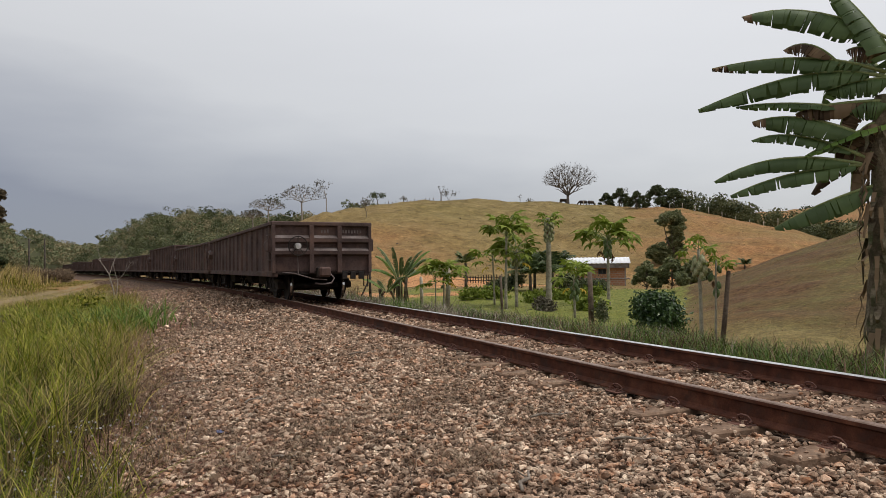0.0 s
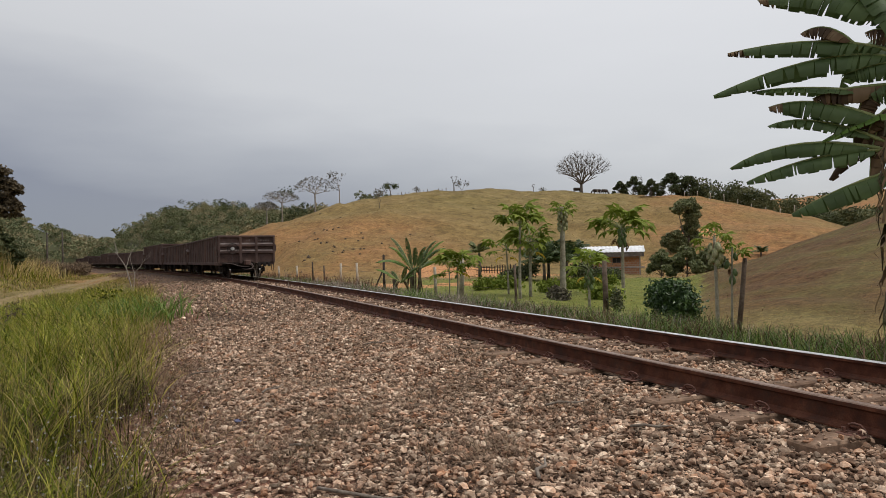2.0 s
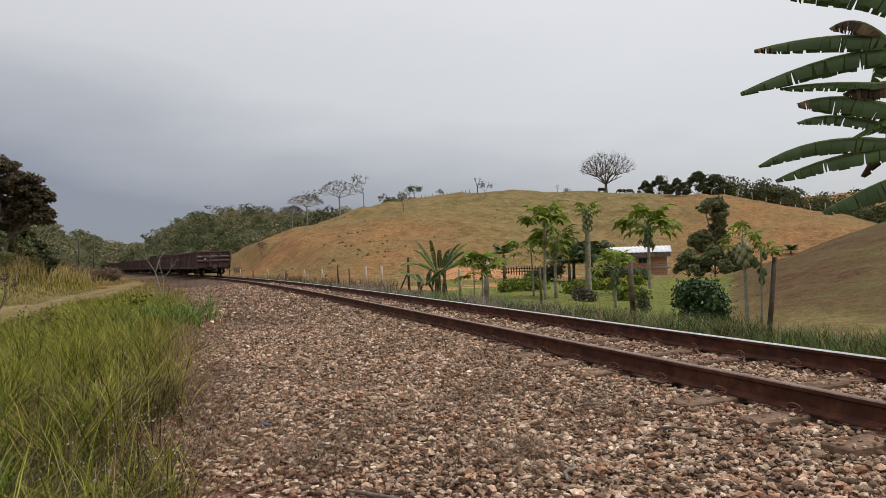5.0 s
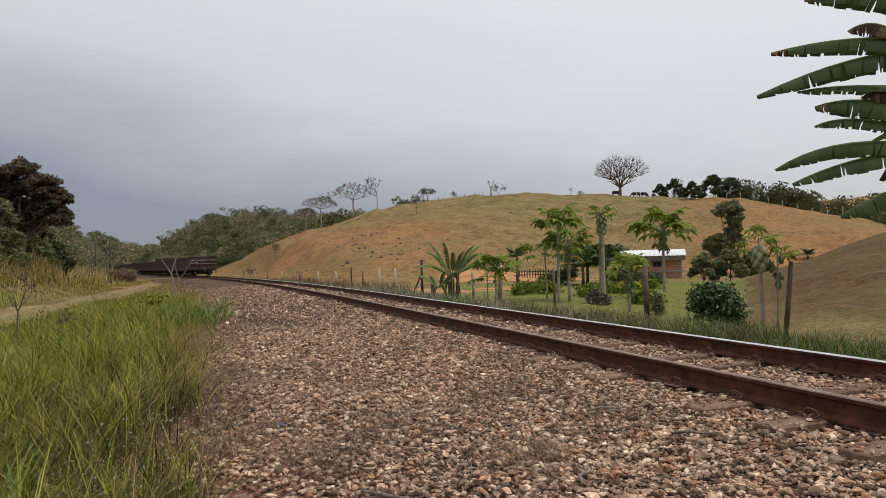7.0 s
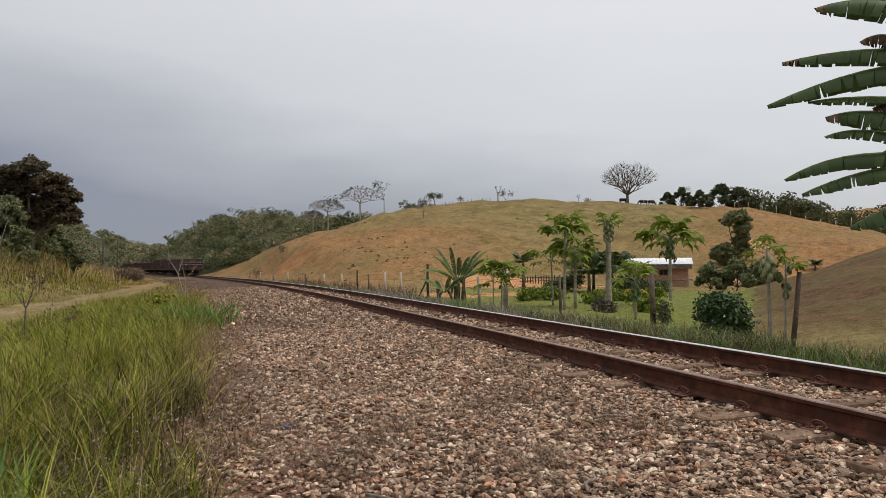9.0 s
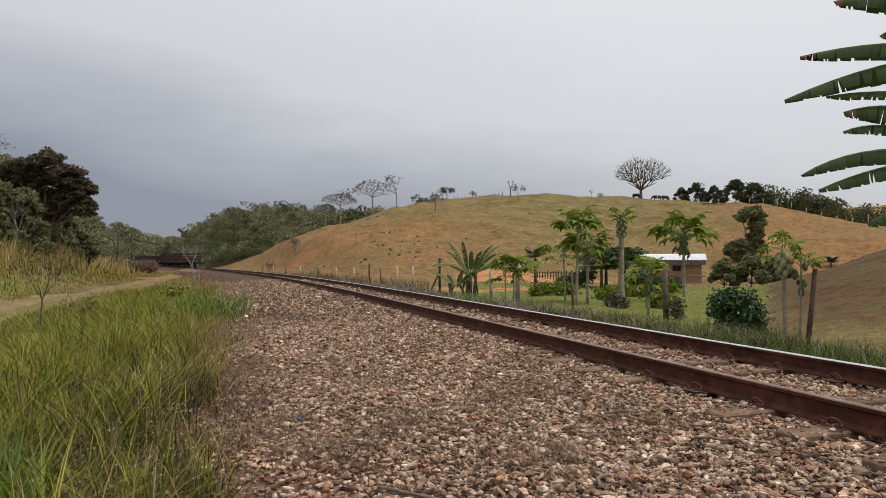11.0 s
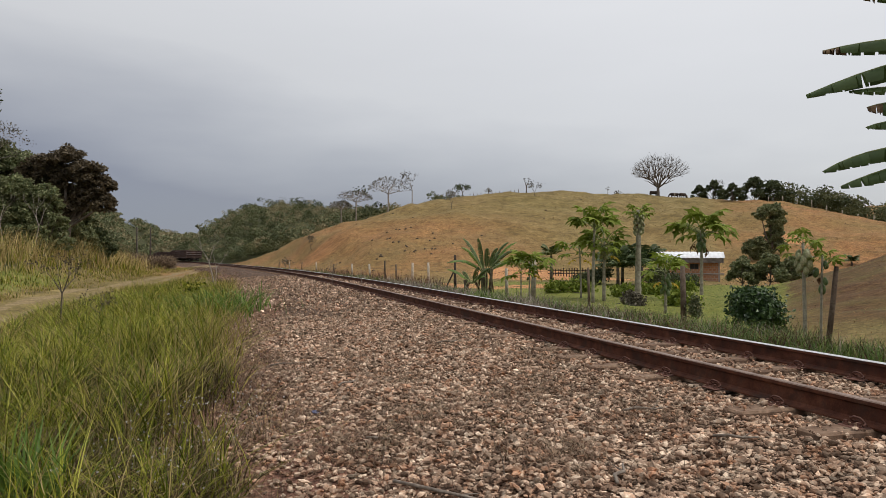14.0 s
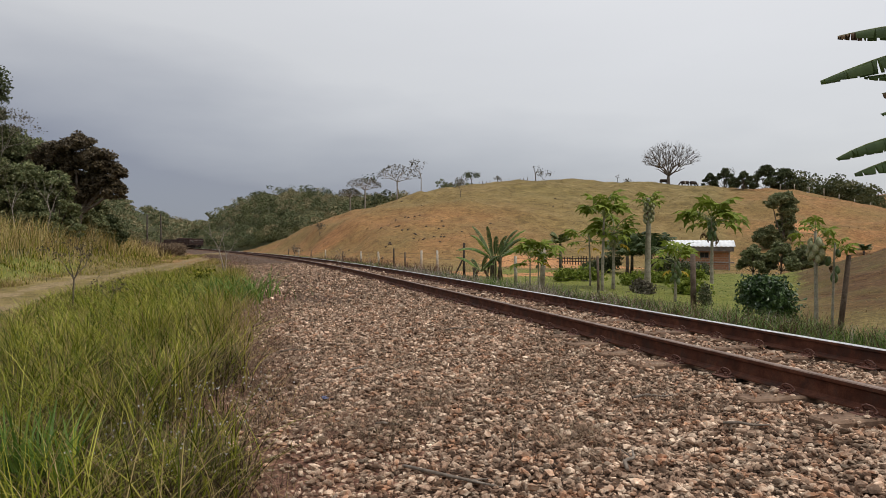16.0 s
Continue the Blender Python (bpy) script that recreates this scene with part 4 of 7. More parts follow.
    for sel, m, nm, lb in ((dry, M_PLUME, "plume_grass", "high dry golden grass on the bank beside the road"), (~dry, M_GRASS, "bank_grass", "green grass on the bank beside the road")):
        blade_mesh(nm, x[sel], y[sel], land(x[sel], y[sel]), hgt[sel], 0.011 * far[sel], rng.uniform(0.1, 0.75, sel.sum()), m, rng, 3, lb, "grass")

    # dead weeds over the gravel: a ragged fringe and scattered mats
    mats = ((-2.0, 7.9, 0.35), (-1.7, 7.0, 0.3), (-2.4, 9.4, 0.4), (1.05, 6.9, 0.35), (0.62, 6.33, 0.42), (1.68, 5.5, 0.32), (-0.54, 7.84, 0.4), (-2.4, 12.8, 0.9), (0.32, 10.4, 0.5), (-3.4, 15.1, 0.9), (-0.5, 5.0, 0.3), (1.4, 8.4, 0.4),
            (-0.1, 5.7, 0.25), (-1.1, 6.0, 0.3), (-1.5, 9.0, 0.5), (-0.2, 12.8, 0.5), (-1.6, 16, 0.8), (-4.2, 19, 1.2), (-6, 26, 1.5), (-8.5, 34, 2), (-11, 42, 2.2), (0.9, 4.6, 0.2), (-3, 22, 1.0))
    xs, ys = [], []
    for mx, my, r in mats:
        c = int(150 + 190 * r)
        xs.append(mx + rng.normal(0, r * 0.75, c))
        ys.append(my + rng.normal(0, r * 1.1, c))
    fx, fy, fu, fs = scatter(rng, 20000, -18, 1, 2.6, 55, lambda x, y, u, s: smooth01((u + 6.4) / 0.7) * smooth01((-u - 3.6) / 1.4) * np.clip(0.32 + 0.75 * wobble(x, y, 1.6, 41), 0.03, 1) * in_view(x, y))
    x, y = np.concatenate(xs + [fx]), np.concatenate(ys + [fy])
    x, y = tufted(rng, x, y, 4, 0.09)
    u, _ = track_uv(x, y)
    k = u < -1.25
    x, y, u = x[k], y[k], u[k]
    far = 1 + 0.07 * np.hypot(x, y)
    red = (rng.uniform(0, 1, len(x)) < 0.25 + 0.35 * smooth01((-u - 4) / 1.0))
    for sel, m, nm, lb in ((~red, M_WEED, "dead_weeds", "dead grey weeds and stalks over the gravel"), (red, M_REDWEED, "red_dead_stems", "reddish dead stems at the edge of the gravel")):
        blade_mesh(nm, x[sel], y[sel], land(x[sel], y[sel]), rng.uniform(0.04, 0.20, sel.sum()), 0.0036 * far[sel], rng.uniform(0.5, 2.2, sel.sum()), m, rng, 3, lb, "weeds")

    # dead grass over the gravel shoulder further off
    x, y, u, s = scatter(rng, 42000, -34, 1, 10.5, 95, lambda x, y, u, s: smooth01((u + 6.2) / 0.6) * smooth01((-u - 1.9) / 2.2) * np.clip(0.42 + 0.9 * wobble(x, y, 2.3, 43), 0.03, 1))
    x, y = tufted(rng, x, y, 3, 0.08)
    u, _ = track_uv(x, y)
    k = u < -1.5
    x, y = x[k], y[k]
    far = 1 + 0.06 * np.hypot(x, y)
    pick = rng.uniform(0, 1, len(x))
    for sel, m, nm, lb in ((pick < 0.55, M_WEED, "shoulder_weeds", "dead grey-brown grass over the gravel shoulder"), (pick >= 0.55, M_REDWEED, "shoulder_red_weeds", "reddish dead grass over the gravel shoulder")):
        blade_mesh(nm, x[sel], y[sel], land(x[sel], y[sel]), rng.uniform(0.06, 0.3, sel.sum()), 0.0036 * far[sel], rng.uniform(0.2, 1.3, sel.sum()), m, rng, 3, lb, "weeds")

    # far verge of the track: rank green grass and grey weeds
    x, y, u, s = scatter(rng, 30000, -30, 14, 4, 90, lambda x, y, u, s: smooth01((u - 2.0) / 0.5) * smooth01((6.5 - u) / 3.0) * in_view(x, y))
    x, y = tufted(rng, x, y, 4, 0.12)
    u, s = track_uv(x, y)
    k = u > 1.75
    x, y, u, s = x[k], y[k], u[k], s[k]
    far = 1 + 0.05 * np.hypot(x, y)
    green = rng.uniform(0, 1, len(x)) < np.clip(0.42 + 0.55 * wobble(x, y, 6, 51) + 0.25 * smooth01((15 - np.hypot(x, y)) / 4), 0.05, 0.95)
    hgt = rng.uniform(0.14, 0.5, len(x)) * (1 + 0.4 * wobble(x, y, 4, 52))
    for sel, m, nm, lb in ((green, M_VERGE, "verge_grass", "rank green grass on the verge beyond the track"), (~green, M_PALEWEED, "verge_weeds", "grey dead weeds on the verge beyond the track")):
        blade_mesh(nm, x[sel], y[sel], land(x[sel], y[sel]), hgt[sel] * (1.0 if m is M_VERGE else 0.85), 0.009 * far[sel], rng.uniform(0.2, 1.0, sel.sum()), m, rng, 3, lb, "grass")

    x, y, u, s = scatter(rng, 26000, -8, 9.5, 5, 36, lambda x, y, u, s: smooth01((u - 1.9) / 0.5) * smooth01((5.4 - u) / 2.2) * in_view(x, y))
    x, y = tufted(rng, x, y, 4, 0.1)
    u, s = track_uv(x, y)
    k = u > 1.7
    x, y = x[k], y[k]
    far = 1 + 0.05 * np.hypot(x, y)
    green = rng.uniform(0, 1, len(x)) < np.clip(0.35 + 0.6 * wobble(x, y, 5, 51) + 0.8 * smooth01((16 - np.hypot(x, y)) / 3), 0.05, 0.95)
    hgt = rng.uniform(0.1, 0.42, len(x)) * (1 + 0.4 * wobble(x, y, 3, 53))
    for sel, m, nm, lb in ((green, M_VERGE, "near_verge_grass", "rank green grass beside the far rail"), (~green, M_PALEWEED, "near_verge_weeds", "grey dead weeds beside the far rail")):
        blade_mesh(nm, x[sel], y[sel], land(x[sel], y[sel]), hgt[sel], 0.007 * far[sel], rng.uniform(0.2, 1.1, sel.sum()), m, rng, 3, lb, "grass")

    # taller rank weeds in clumps below the knoll
    x, y, u, s = scatter(rng, 20000, 2, 11, 6, 17, lambda x, y, u, s: smooth01((u - 2.1) / 0.5) * smooth01((5.6 - u) / 1.5) * np.clip(0.15 + 1.0 * wobble(x, y, 1.6, 59), 0, 1) * in_view(x, y))
    x, y = tufted(rng, x, y, 5, 0.12)
    pick = rng.uniform(0, 1, len(x))
    for sel, m, nm, lb in ((pick < 0.45, M_VERGE, "rank_weeds", "tall rank green weeds at the foot of the knoll"), ((pick >= 0.45) & (pick < 0.75), M_REDWEED, "brown_rank_weeds", "tall brown withered weeds at the foot of the knoll"), (pick >= 0.75, M_DARKWEED, "grey_rank_weeds", "tall dark withered weeds at the foot of the knoll")):
        blade_mesh(nm, x[sel], y[sel], land(x[sel], y[sel]), rng.uniform(0.15, 0.55, sel.sum()), 0.013, rng.uniform(0.2, 1.2, sel.sum()), m, rng, 3, lb, "weeds")

    # trampled tufts over the knoll
    x, y, u, s = scatter(rng, 16000, 4, 40, 8, 45, lambda x, y, u, s: smooth01((u - 3.5) / 2) * smooth01((ridge(np.degrees(np.arctan2(x, y)), np.hypot(x, y), KNOLL) - 0.02) / 0.3) * in_view(x, y, 8))
    far = 1 + 0.05 * np.hypot(x, y)
    blade_mesh("knoll_tufts", x, y, land(x, y), rng.uniform(0.02, 0.06, len(x)), 0.007 * far, rng.uniform(0.8, 2.0, len(x)), M_HILLSTRAW, rng, 2, "trampled straw-brown tufts over the knoll", "grass")

    # dark rank weeds at the foot of the fence further along
    x, y, u, s = scatter(rng, 9000, -16, 2, 34, 66, lambda x, y, u, s: np.where((u > 3.4) & (u < 5.6), 1, 0) * np.clip(0.5 + 0.7 * wobble(x, y, 5, 57), 0, 1))
    x, y = tufted(rng, x, y, 4, 0.12)
    k = rng.uniform(0, 1, len(x)) < 0.6
    blade_mesh("fence_weeds", x[k], y[k], land(x[k], y[k]), rng.uniform(0.3, 0.85, k.sum()), 0.03, rng.uniform(0.1, 0.5, k.sum()), M_REDWEED, rng, 3, "tall dark reddish weeds along the fence", "weeds")
    k = ~k
    blade_mesh("fence_grass", x[k], y[k], land(x[k], y[k]), rng.uniform(0.15, 0.4, k.sum()), 0.03, rng.uniform(0.1, 0.6, k.sum()), M_VERGE, rng, 3, "green grass along the foot of the fence", "grass")

    # clumped dry tufts over the pasture hill
    n = 34000
    be, rr = rng.uniform(-18, 34, n), np.sqrt(rng.uniform(52 ** 2, 142 ** 2, n))
    x, y = rr * np.sin(np.radians(be)), rr * np.cos(np.radians(be))
    u, s = track_uv(x, y)
    k = (u > 9) & (rr < np.interp(be, PASTURE[0], PASTURE[2])) & (rng.uniform(0, 1, n) < np.clip(0.5 + 0.5 * wobble(x, y, 6, 58), 0.08, 1))
    x, y = x[k], y[k]
    dark = rng.uniform(0, 1, len(x)) < 0.03
    for sel, m, nm, lb in ((~dark, M_HILLSTRAW, "hill_straw_tufts", "dry straw tufts over the pasture hill"), (dark, M_REDWEED, "hill_brown_tufts", "brown withered tufts over the pasture hill")):
        blade_mesh(nm, x[sel], y[sel], land(x[sel], y[sel]), rng.uniform(0.04, 0.14, sel.sum()), rng.uniform(0.05, 0.14, sel.sum()), rng.uniform(0.5, 1.6, sel.sum()), m, rng, 2, lb, "grass")

    # one clump of broad dark blades and small white flower heads in the near grass
    n = 120
    x, y = -2.3 + rng.normal(0, 0.12, n), 3.85 + rng.normal(0, 0.12, n)
    blade_mesh("broad_grass_clump", x, y, land(x, y), rng.uniform(0.35, 0.72, n), 0.032, rng.uniform(0.1, 0.7, n), M_FRESH, rng, 4, "clump of broad dark-green grass blades", "grass")
    n = 420
    x, y = -5.56 + rng.normal(0, 0.55, n), 17.40 + rng.normal(0, 0.8, n)
    blade_mesh("bright_grass_clump", x, y, land(x, y), rng.uniform(0.55, 1.0, n), 0.036, rng.uniform(0.3, 1.2, n), M_FRESH, rng, 4, "clump of fresh bright-green broad grass at the gravel edge", "grass")
    n = 170
    x, y = rng.uniform(-2.3, -1.25, n), rng.uniform(3.7, 6.0, n)
    c = np.stack([x, y, land(x, y) + rng.uniform(0.2, 0.42, n)], 1)
    v, q = card_arrays(np.repeat(c, 4, axis=0), 0.014, rng, 0.0, 1.0)
    tagged(np_mesh("flower_heads", v, q, M_PALE), "tiny whitish flower heads in the near grass", "flowers", kind="stuff")

    # sparse dry tufts on the knoll and the nearer pasture
    x, y, u, s = scatter(rng, 26000, -10, 40, 10, 75, lambda x, y, u, s: smooth01((u - 5) / 2) * in_view(x, y, 8) * 0.8)
    x, y = tufted(rng, x, y, 3, 0.12)
    lush = (np.degrees(np.arctan2(x, y)) > 3) & (np.degrees(np.arctan2(x, y)) < 26) & (np.hypot(x, y) > 18)
    k = rng.uniform(0, 1, len(x)) < np.where(lush, 0.85, 0.1)
    far = 1 + 0.05 * np.hypot(x, y)
    for sel, m, nm, lb in ((~k, M_HILLSTRAW, "pasture_tufts", "short dry tufts on the pasture"), (k, M_VERGE, "garden_grass", "short green grass round the house")):
        blade_mesh(nm, x[sel], y[sel], land(x[sel], y[sel]), rng.uniform(0.03, 0.09, sel.sum()), 0.009 * far[sel], rng.uniform(0.6, 1.8, sel.sum()), m, rng, 2, lb, "grass")



# ---- trees and shrubs ----
M_BARK = two_scale("grey_brown_bark", (0.07, 0.055, 0.045), (0.13, 0.105, 0.085), (0.21, 0.18, 0.15), 4, 40, 0.95, 0, 0.15, 0.5, 0.02)
M_PALEBARK = two_scale("pale_bark", (0.18, 0.15, 0.12), (0.28, 0.24, 0.2), (0.38, 0.34, 0.3), 4, 40, 0.95, 0, 0.15, 0.4, 0.02)
M_DARKLEAF = leafy("dark_tree_leaves", ((0.0, (0.034, 0.047, 0.02)), (0.5, (0.068, 0.086, 0.036)), (1.0, (0.125, 0.14, 0.064))), 0.6, 0.2)
M_BROWNLEAF = leafy("dark_red_brown_leaves", ((0.0, (0.05, 0.04, 0.025)), (0.5, (0.095, 0.072, 0.045)), (1.0, (0.18, 0.14, 0.085))), 0.6, 0.25)
M_WOODLEAF = leafy("woodland_leaves", ((0.0, (0.055, 0.068, 0.032)), (0.45, (0.095, 0.11, 0.052)), (0.8, (0.15, 0.155, 0.08)), (1.0, (0.24, 0.21, 0.12))), 0.6, 0.15)
M_BANKLEAF = leafy("bank_tree_leaves", ((0.0, (0.06, 0.07, 0.03)), (0.5, (0.135, 0.15, 0.065)), (1.0, (0.25, 0.24, 0.12))), 0.6, 0.25)
M_BANKLIGHT = leafy("bank_shrub_leaves", ((0.0, (0.08, 0.10, 0.045)), (0.5, (0.175, 0.20, 0.09)), (1.0, (0.31, 0.31, 0.17))), 0.6, 0.25)
# far foliage: haze over the hills is put into these lighter leaf colours
M_FARLEAF = toned_leafy("hazed_scrub_leaves", ((0.0, (0.075, 0.088, 0.045)), (0.3, (0.135, 0.15, 0.075)), (0.6, (0.20, 0.195, 0.10)), (0.82, (0.25, 0.20, 0.11)), (1.0, (0.38, 0.34, 0.21))))
M_THICKET = toned_leafy("thicket_leaves", ((0.0, (0.04, 0.05, 0.023)), (0.4, (0.082, 0.096, 0.042)), (0.75, (0.13, 0.138, 0.062)), (1.0, (0.2, 0.185, 0.09))))
M_DRYLEAF = leafy("thin_dry_leaves", ((0.0, (0.07, 0.062, 0.045)), (0.6, (0.12, 0.105, 0.075)), (1.0, (0.19, 0.165, 0.12))), 0.7, 0.2)
M_SHRUB = leafy("glossy_shrub_leaves", ((0.0, (0.018, 0.04, 0.012)), (0.5, (0.04, 0.08, 0.022)), (1.0, (0.09, 0.15, 0.045))), 0.35, 0.15, 0.5)


def card_arrays(c, size, rng, flat=0.0, long=1.6):
    """Small folded leaf shapes at places c: four corners each."""
    n = len(c)
    a = rng.normal(0, 1, (n, 3))
    a[:, 2] *= 1 - flat
    a /= np.linalg.norm(a, axis=1)[:, None] + 1e-9
    b = rng.normal(0, 1, (n, 3))
    b[:, 2] *= 1 - flat
    b -= a * (a * b).sum(1)[:, None]
    b /= np.linalg.norm(b, axis=1)[:, None] + 1e-9
    s = np.broadcast_to(np.asarray(size, float), (n,))[:, None] * rng.uniform(0.6, 1.3, (n, 1))
    nn = np.cross(a, b) * s * 0.25
    v = np.stack([c - a * s * long / 2, c - b * s / 2 + nn, c + a * s * long / 2, c + b * s / 2 + nn], 1).reshape(-1, 3)
    return v, (np.arange(n) * 4)[:, None] + np.arange(4)[None, :]


build_grass()


def limbs(bm, rng, start, direction, length, radius, depth, spread, lift, tips, sides=6, thin=0.0):
    """Forking limbs; gathers their ends in tips."""
    p, d, pts, rad = Vector(start), Vector(direction).normalized(), [Vector(start)], [radius]
    for k in range(3):
        d = (d + Vector(rng.normal(0, 0.13, 3)) + Vector((0, 0, lift * 0.12))).normalized()
        p = p + d * length / 3
        pts.append(p.copy())
        rad.append(max(thin, radius * (1 - 0.45 * (k + 1) / 3)))
    tube(bm, pts, rad, sides, caps=False)
    if depth == 0:
        tips.append(p.copy())
        return
    for k in range(3 if rng.uniform() < 0.6 else 2):
        a = rng.uniform(0, 2 * math.pi)
        side = d.orthogonal().normalized()
        side = Matrix.Rotation(a, 3, d) @ side
        nd = (d * math.cos(spread) + side * math.sin(spread)).normalized()
        nd.z += lift * 0.25
        limbs(bm, rng, p, nd, length * rng.uniform(0.62, 0.85), rad[-1] * 0.72, depth - 1, spread, lift, tips, max(4, sides - 1), thin)
    if depth < 2:
        tips.append(pts[2].copy())


def tree(name, x, y, height, trunk, depth, spread, lift, leaf, size, per_tip, puff, bark, label, category="tree", seed=0, lean=(0, 0), flat=0.0, z=None, radius=None, forks=3, group="", wide=1.0, thin=0.0):
    rng = np.random.RandomState(seed)
    zz = land_at(x, y) - 0.05 if z is None else z
    t = thing(name, pose(x, y, zz), label, category, group)
    bm, tips = fresh(), []
    r = radius or height * 0.022
    th = height * trunk
    top = Vector((lean[0] * th, lean[1] * th, th))
    tube(bm, [(0, 0, -0.1), (top.x * 0.3, top.y * 0.3, th * 0.45), top], [r * 1.35, r * 1.0, r * 0.85], 8, caps=False)
    reach = height * (1 - trunk)
    span = sum(0.74 ** k for k in range(depth + 1))
    for k in range(forks):
        a = 2 * math.pi * (k + rng.uniform(-0.2, 0.2)) / forks
        d = Vector((math.cos(a) * math.sin(spread), math.sin(a) * math.sin(spread), math.cos(spread)))
        limbs(bm, rng, top, d, reach / span * 1.15, r * 0.7, depth, spread, lift, tips, 6, thin)
    fit = height / max(0.1, max(p.z for p in tips) + 0.8 * puff * (per_tip > 0))
    for v in bm.verts:
        v.co = Vector((v.co.x * fit * wide, v.co.y * fit * wide, v.co.z * fit))
    tips = [Vector((p.x * fit * wide, p.y * fit * wide, p.z * fit)) for p in tips]
    part("trunk", bm, bark, t, smooth=True)
    if per_tip:
        c = np.repeat(np.array([p[:] for p in tips]), per_tip, axis=0)
        c = c + rng.normal(0, puff, c.shape) * np.array([1, 1, 0.6])
        c[:, 2] = np.maximum(c[:, 2], 0.1)
        v, q = card_arrays(c, size, rng, flat)
        np_mesh("crown", v, q, leaf, t)
    return t


def lobed_tree(name, x, y, lobes, leaf, size, per, label, seed, category="tree", group="", bark=None, radius=0.15, z=None, clumps=26):
    """A tree whose crown is made of rounded masses (x, y, z, radius from its foot), each of many ragged leaf clumps on its own limb."""
    rng = np.random.RandomState(seed)
    t = thing(name, pose(x, y, land_at(x, y) - 0.05 if z is None else z), label, category, group)
    bm = fresh()
    low = min(k[2] - k[3] * 0.4 for k in lobes)
    mx, my = sum(k[0] for k in lobes) / len(lobes), sum(k[1] for k in lobes) / len(lobes)
    fork = Vector((mx * 0.6, my * 0.6, max(0.2, low * 0.75)))
    tube(bm, [(0, 0, -0.15), (fork.x * 0.3 + rng.uniform(-0.05, 0.05), fork.y * 0.3, fork.z * 0.5), fork], [radius * 1.4, radius, radius * 0.85], 8, caps=False)
    cs, ss = [], []
    for lx, ly, lz, r in lobes:
        c = Vector((lx, ly, lz))
        bend = fork.lerp(c, 0.5) + Vector((rng.uniform(-0.1, 0.1), rng.uniform(-0.1, 0.1), -0.1)) * r
        tube(bm, [fork, bend, c, c + Vector((rng.uniform(-0.3, 0.3), rng.uniform(-0.3, 0.3), 0.6)) * r], [radius * 0.6, radius * 0.42, radius * 0.25, radius * 0.08], 6, caps=False)
        n = max(9, int(clumps * (r / 0.8) ** 1.3))
        for k in range(n):
            d = rng.normal(0, 1, 3)
            d[2] = d[2] * 0.9 + 0.25
            d /= np.linalg.norm(d)
            e = np.array(c) + d * r * rng.uniform(0.55, 1.0) * np.array([1, 1, 0.82])
            if k % 3 == 0:
                tube(bm, [c, c.lerp(Vector(e), 0.6) + Vector((0, 0, 0.06 * r)), Vector(e)], [radius * 0.16, radius * 0.1, radius * 0.04], 4, caps=False)
            q = rng.normal(0, 1, (per, 3))
            q *= (rng.uniform(0, 1, (per, 1)) ** 0.4) / np.linalg.norm(q, axis=1)[:, None]
            cs.append(e + q * (0.30 * r + 0.06) * np.array([1, 1, 0.6]))
    part("trunk", bm, bark or M_BARK, t, smooth=True)
    c = np.concatenate(cs)
    c[:, 2] = np.maximum(c[:, 2], 0.08)
    v, q = card_arrays(c, size, rng, 0.3)
    np_mesh("crown", v, q, leaf, t)
    return t


def round_lobes(seed, height, wide, n, low=0.35):
    """Rounded crown masses for a tree of that height and half width."""
    rng = np.random.RandomState(seed)
    out = []
    for k in range(n):
        q = (k + 0.5) / n
        a = k * 2.4 + rng.uniform(-0.4, 0.4)
        zz = height * (low + (0.80 - low) * q)
        rr = wide * (1 - 0.75 * max(0.0, q - 0.35) / 0.65) * rng.uniform(0.45, 0.8)
        out.append((rr * math.cos(a), rr * math.sin(a), zz, rng.uniform(0.30, 0.46) * min(wide, height * 0.45)))
    out.append((0, 0, height * 0.83, height * 0.16))
    return out


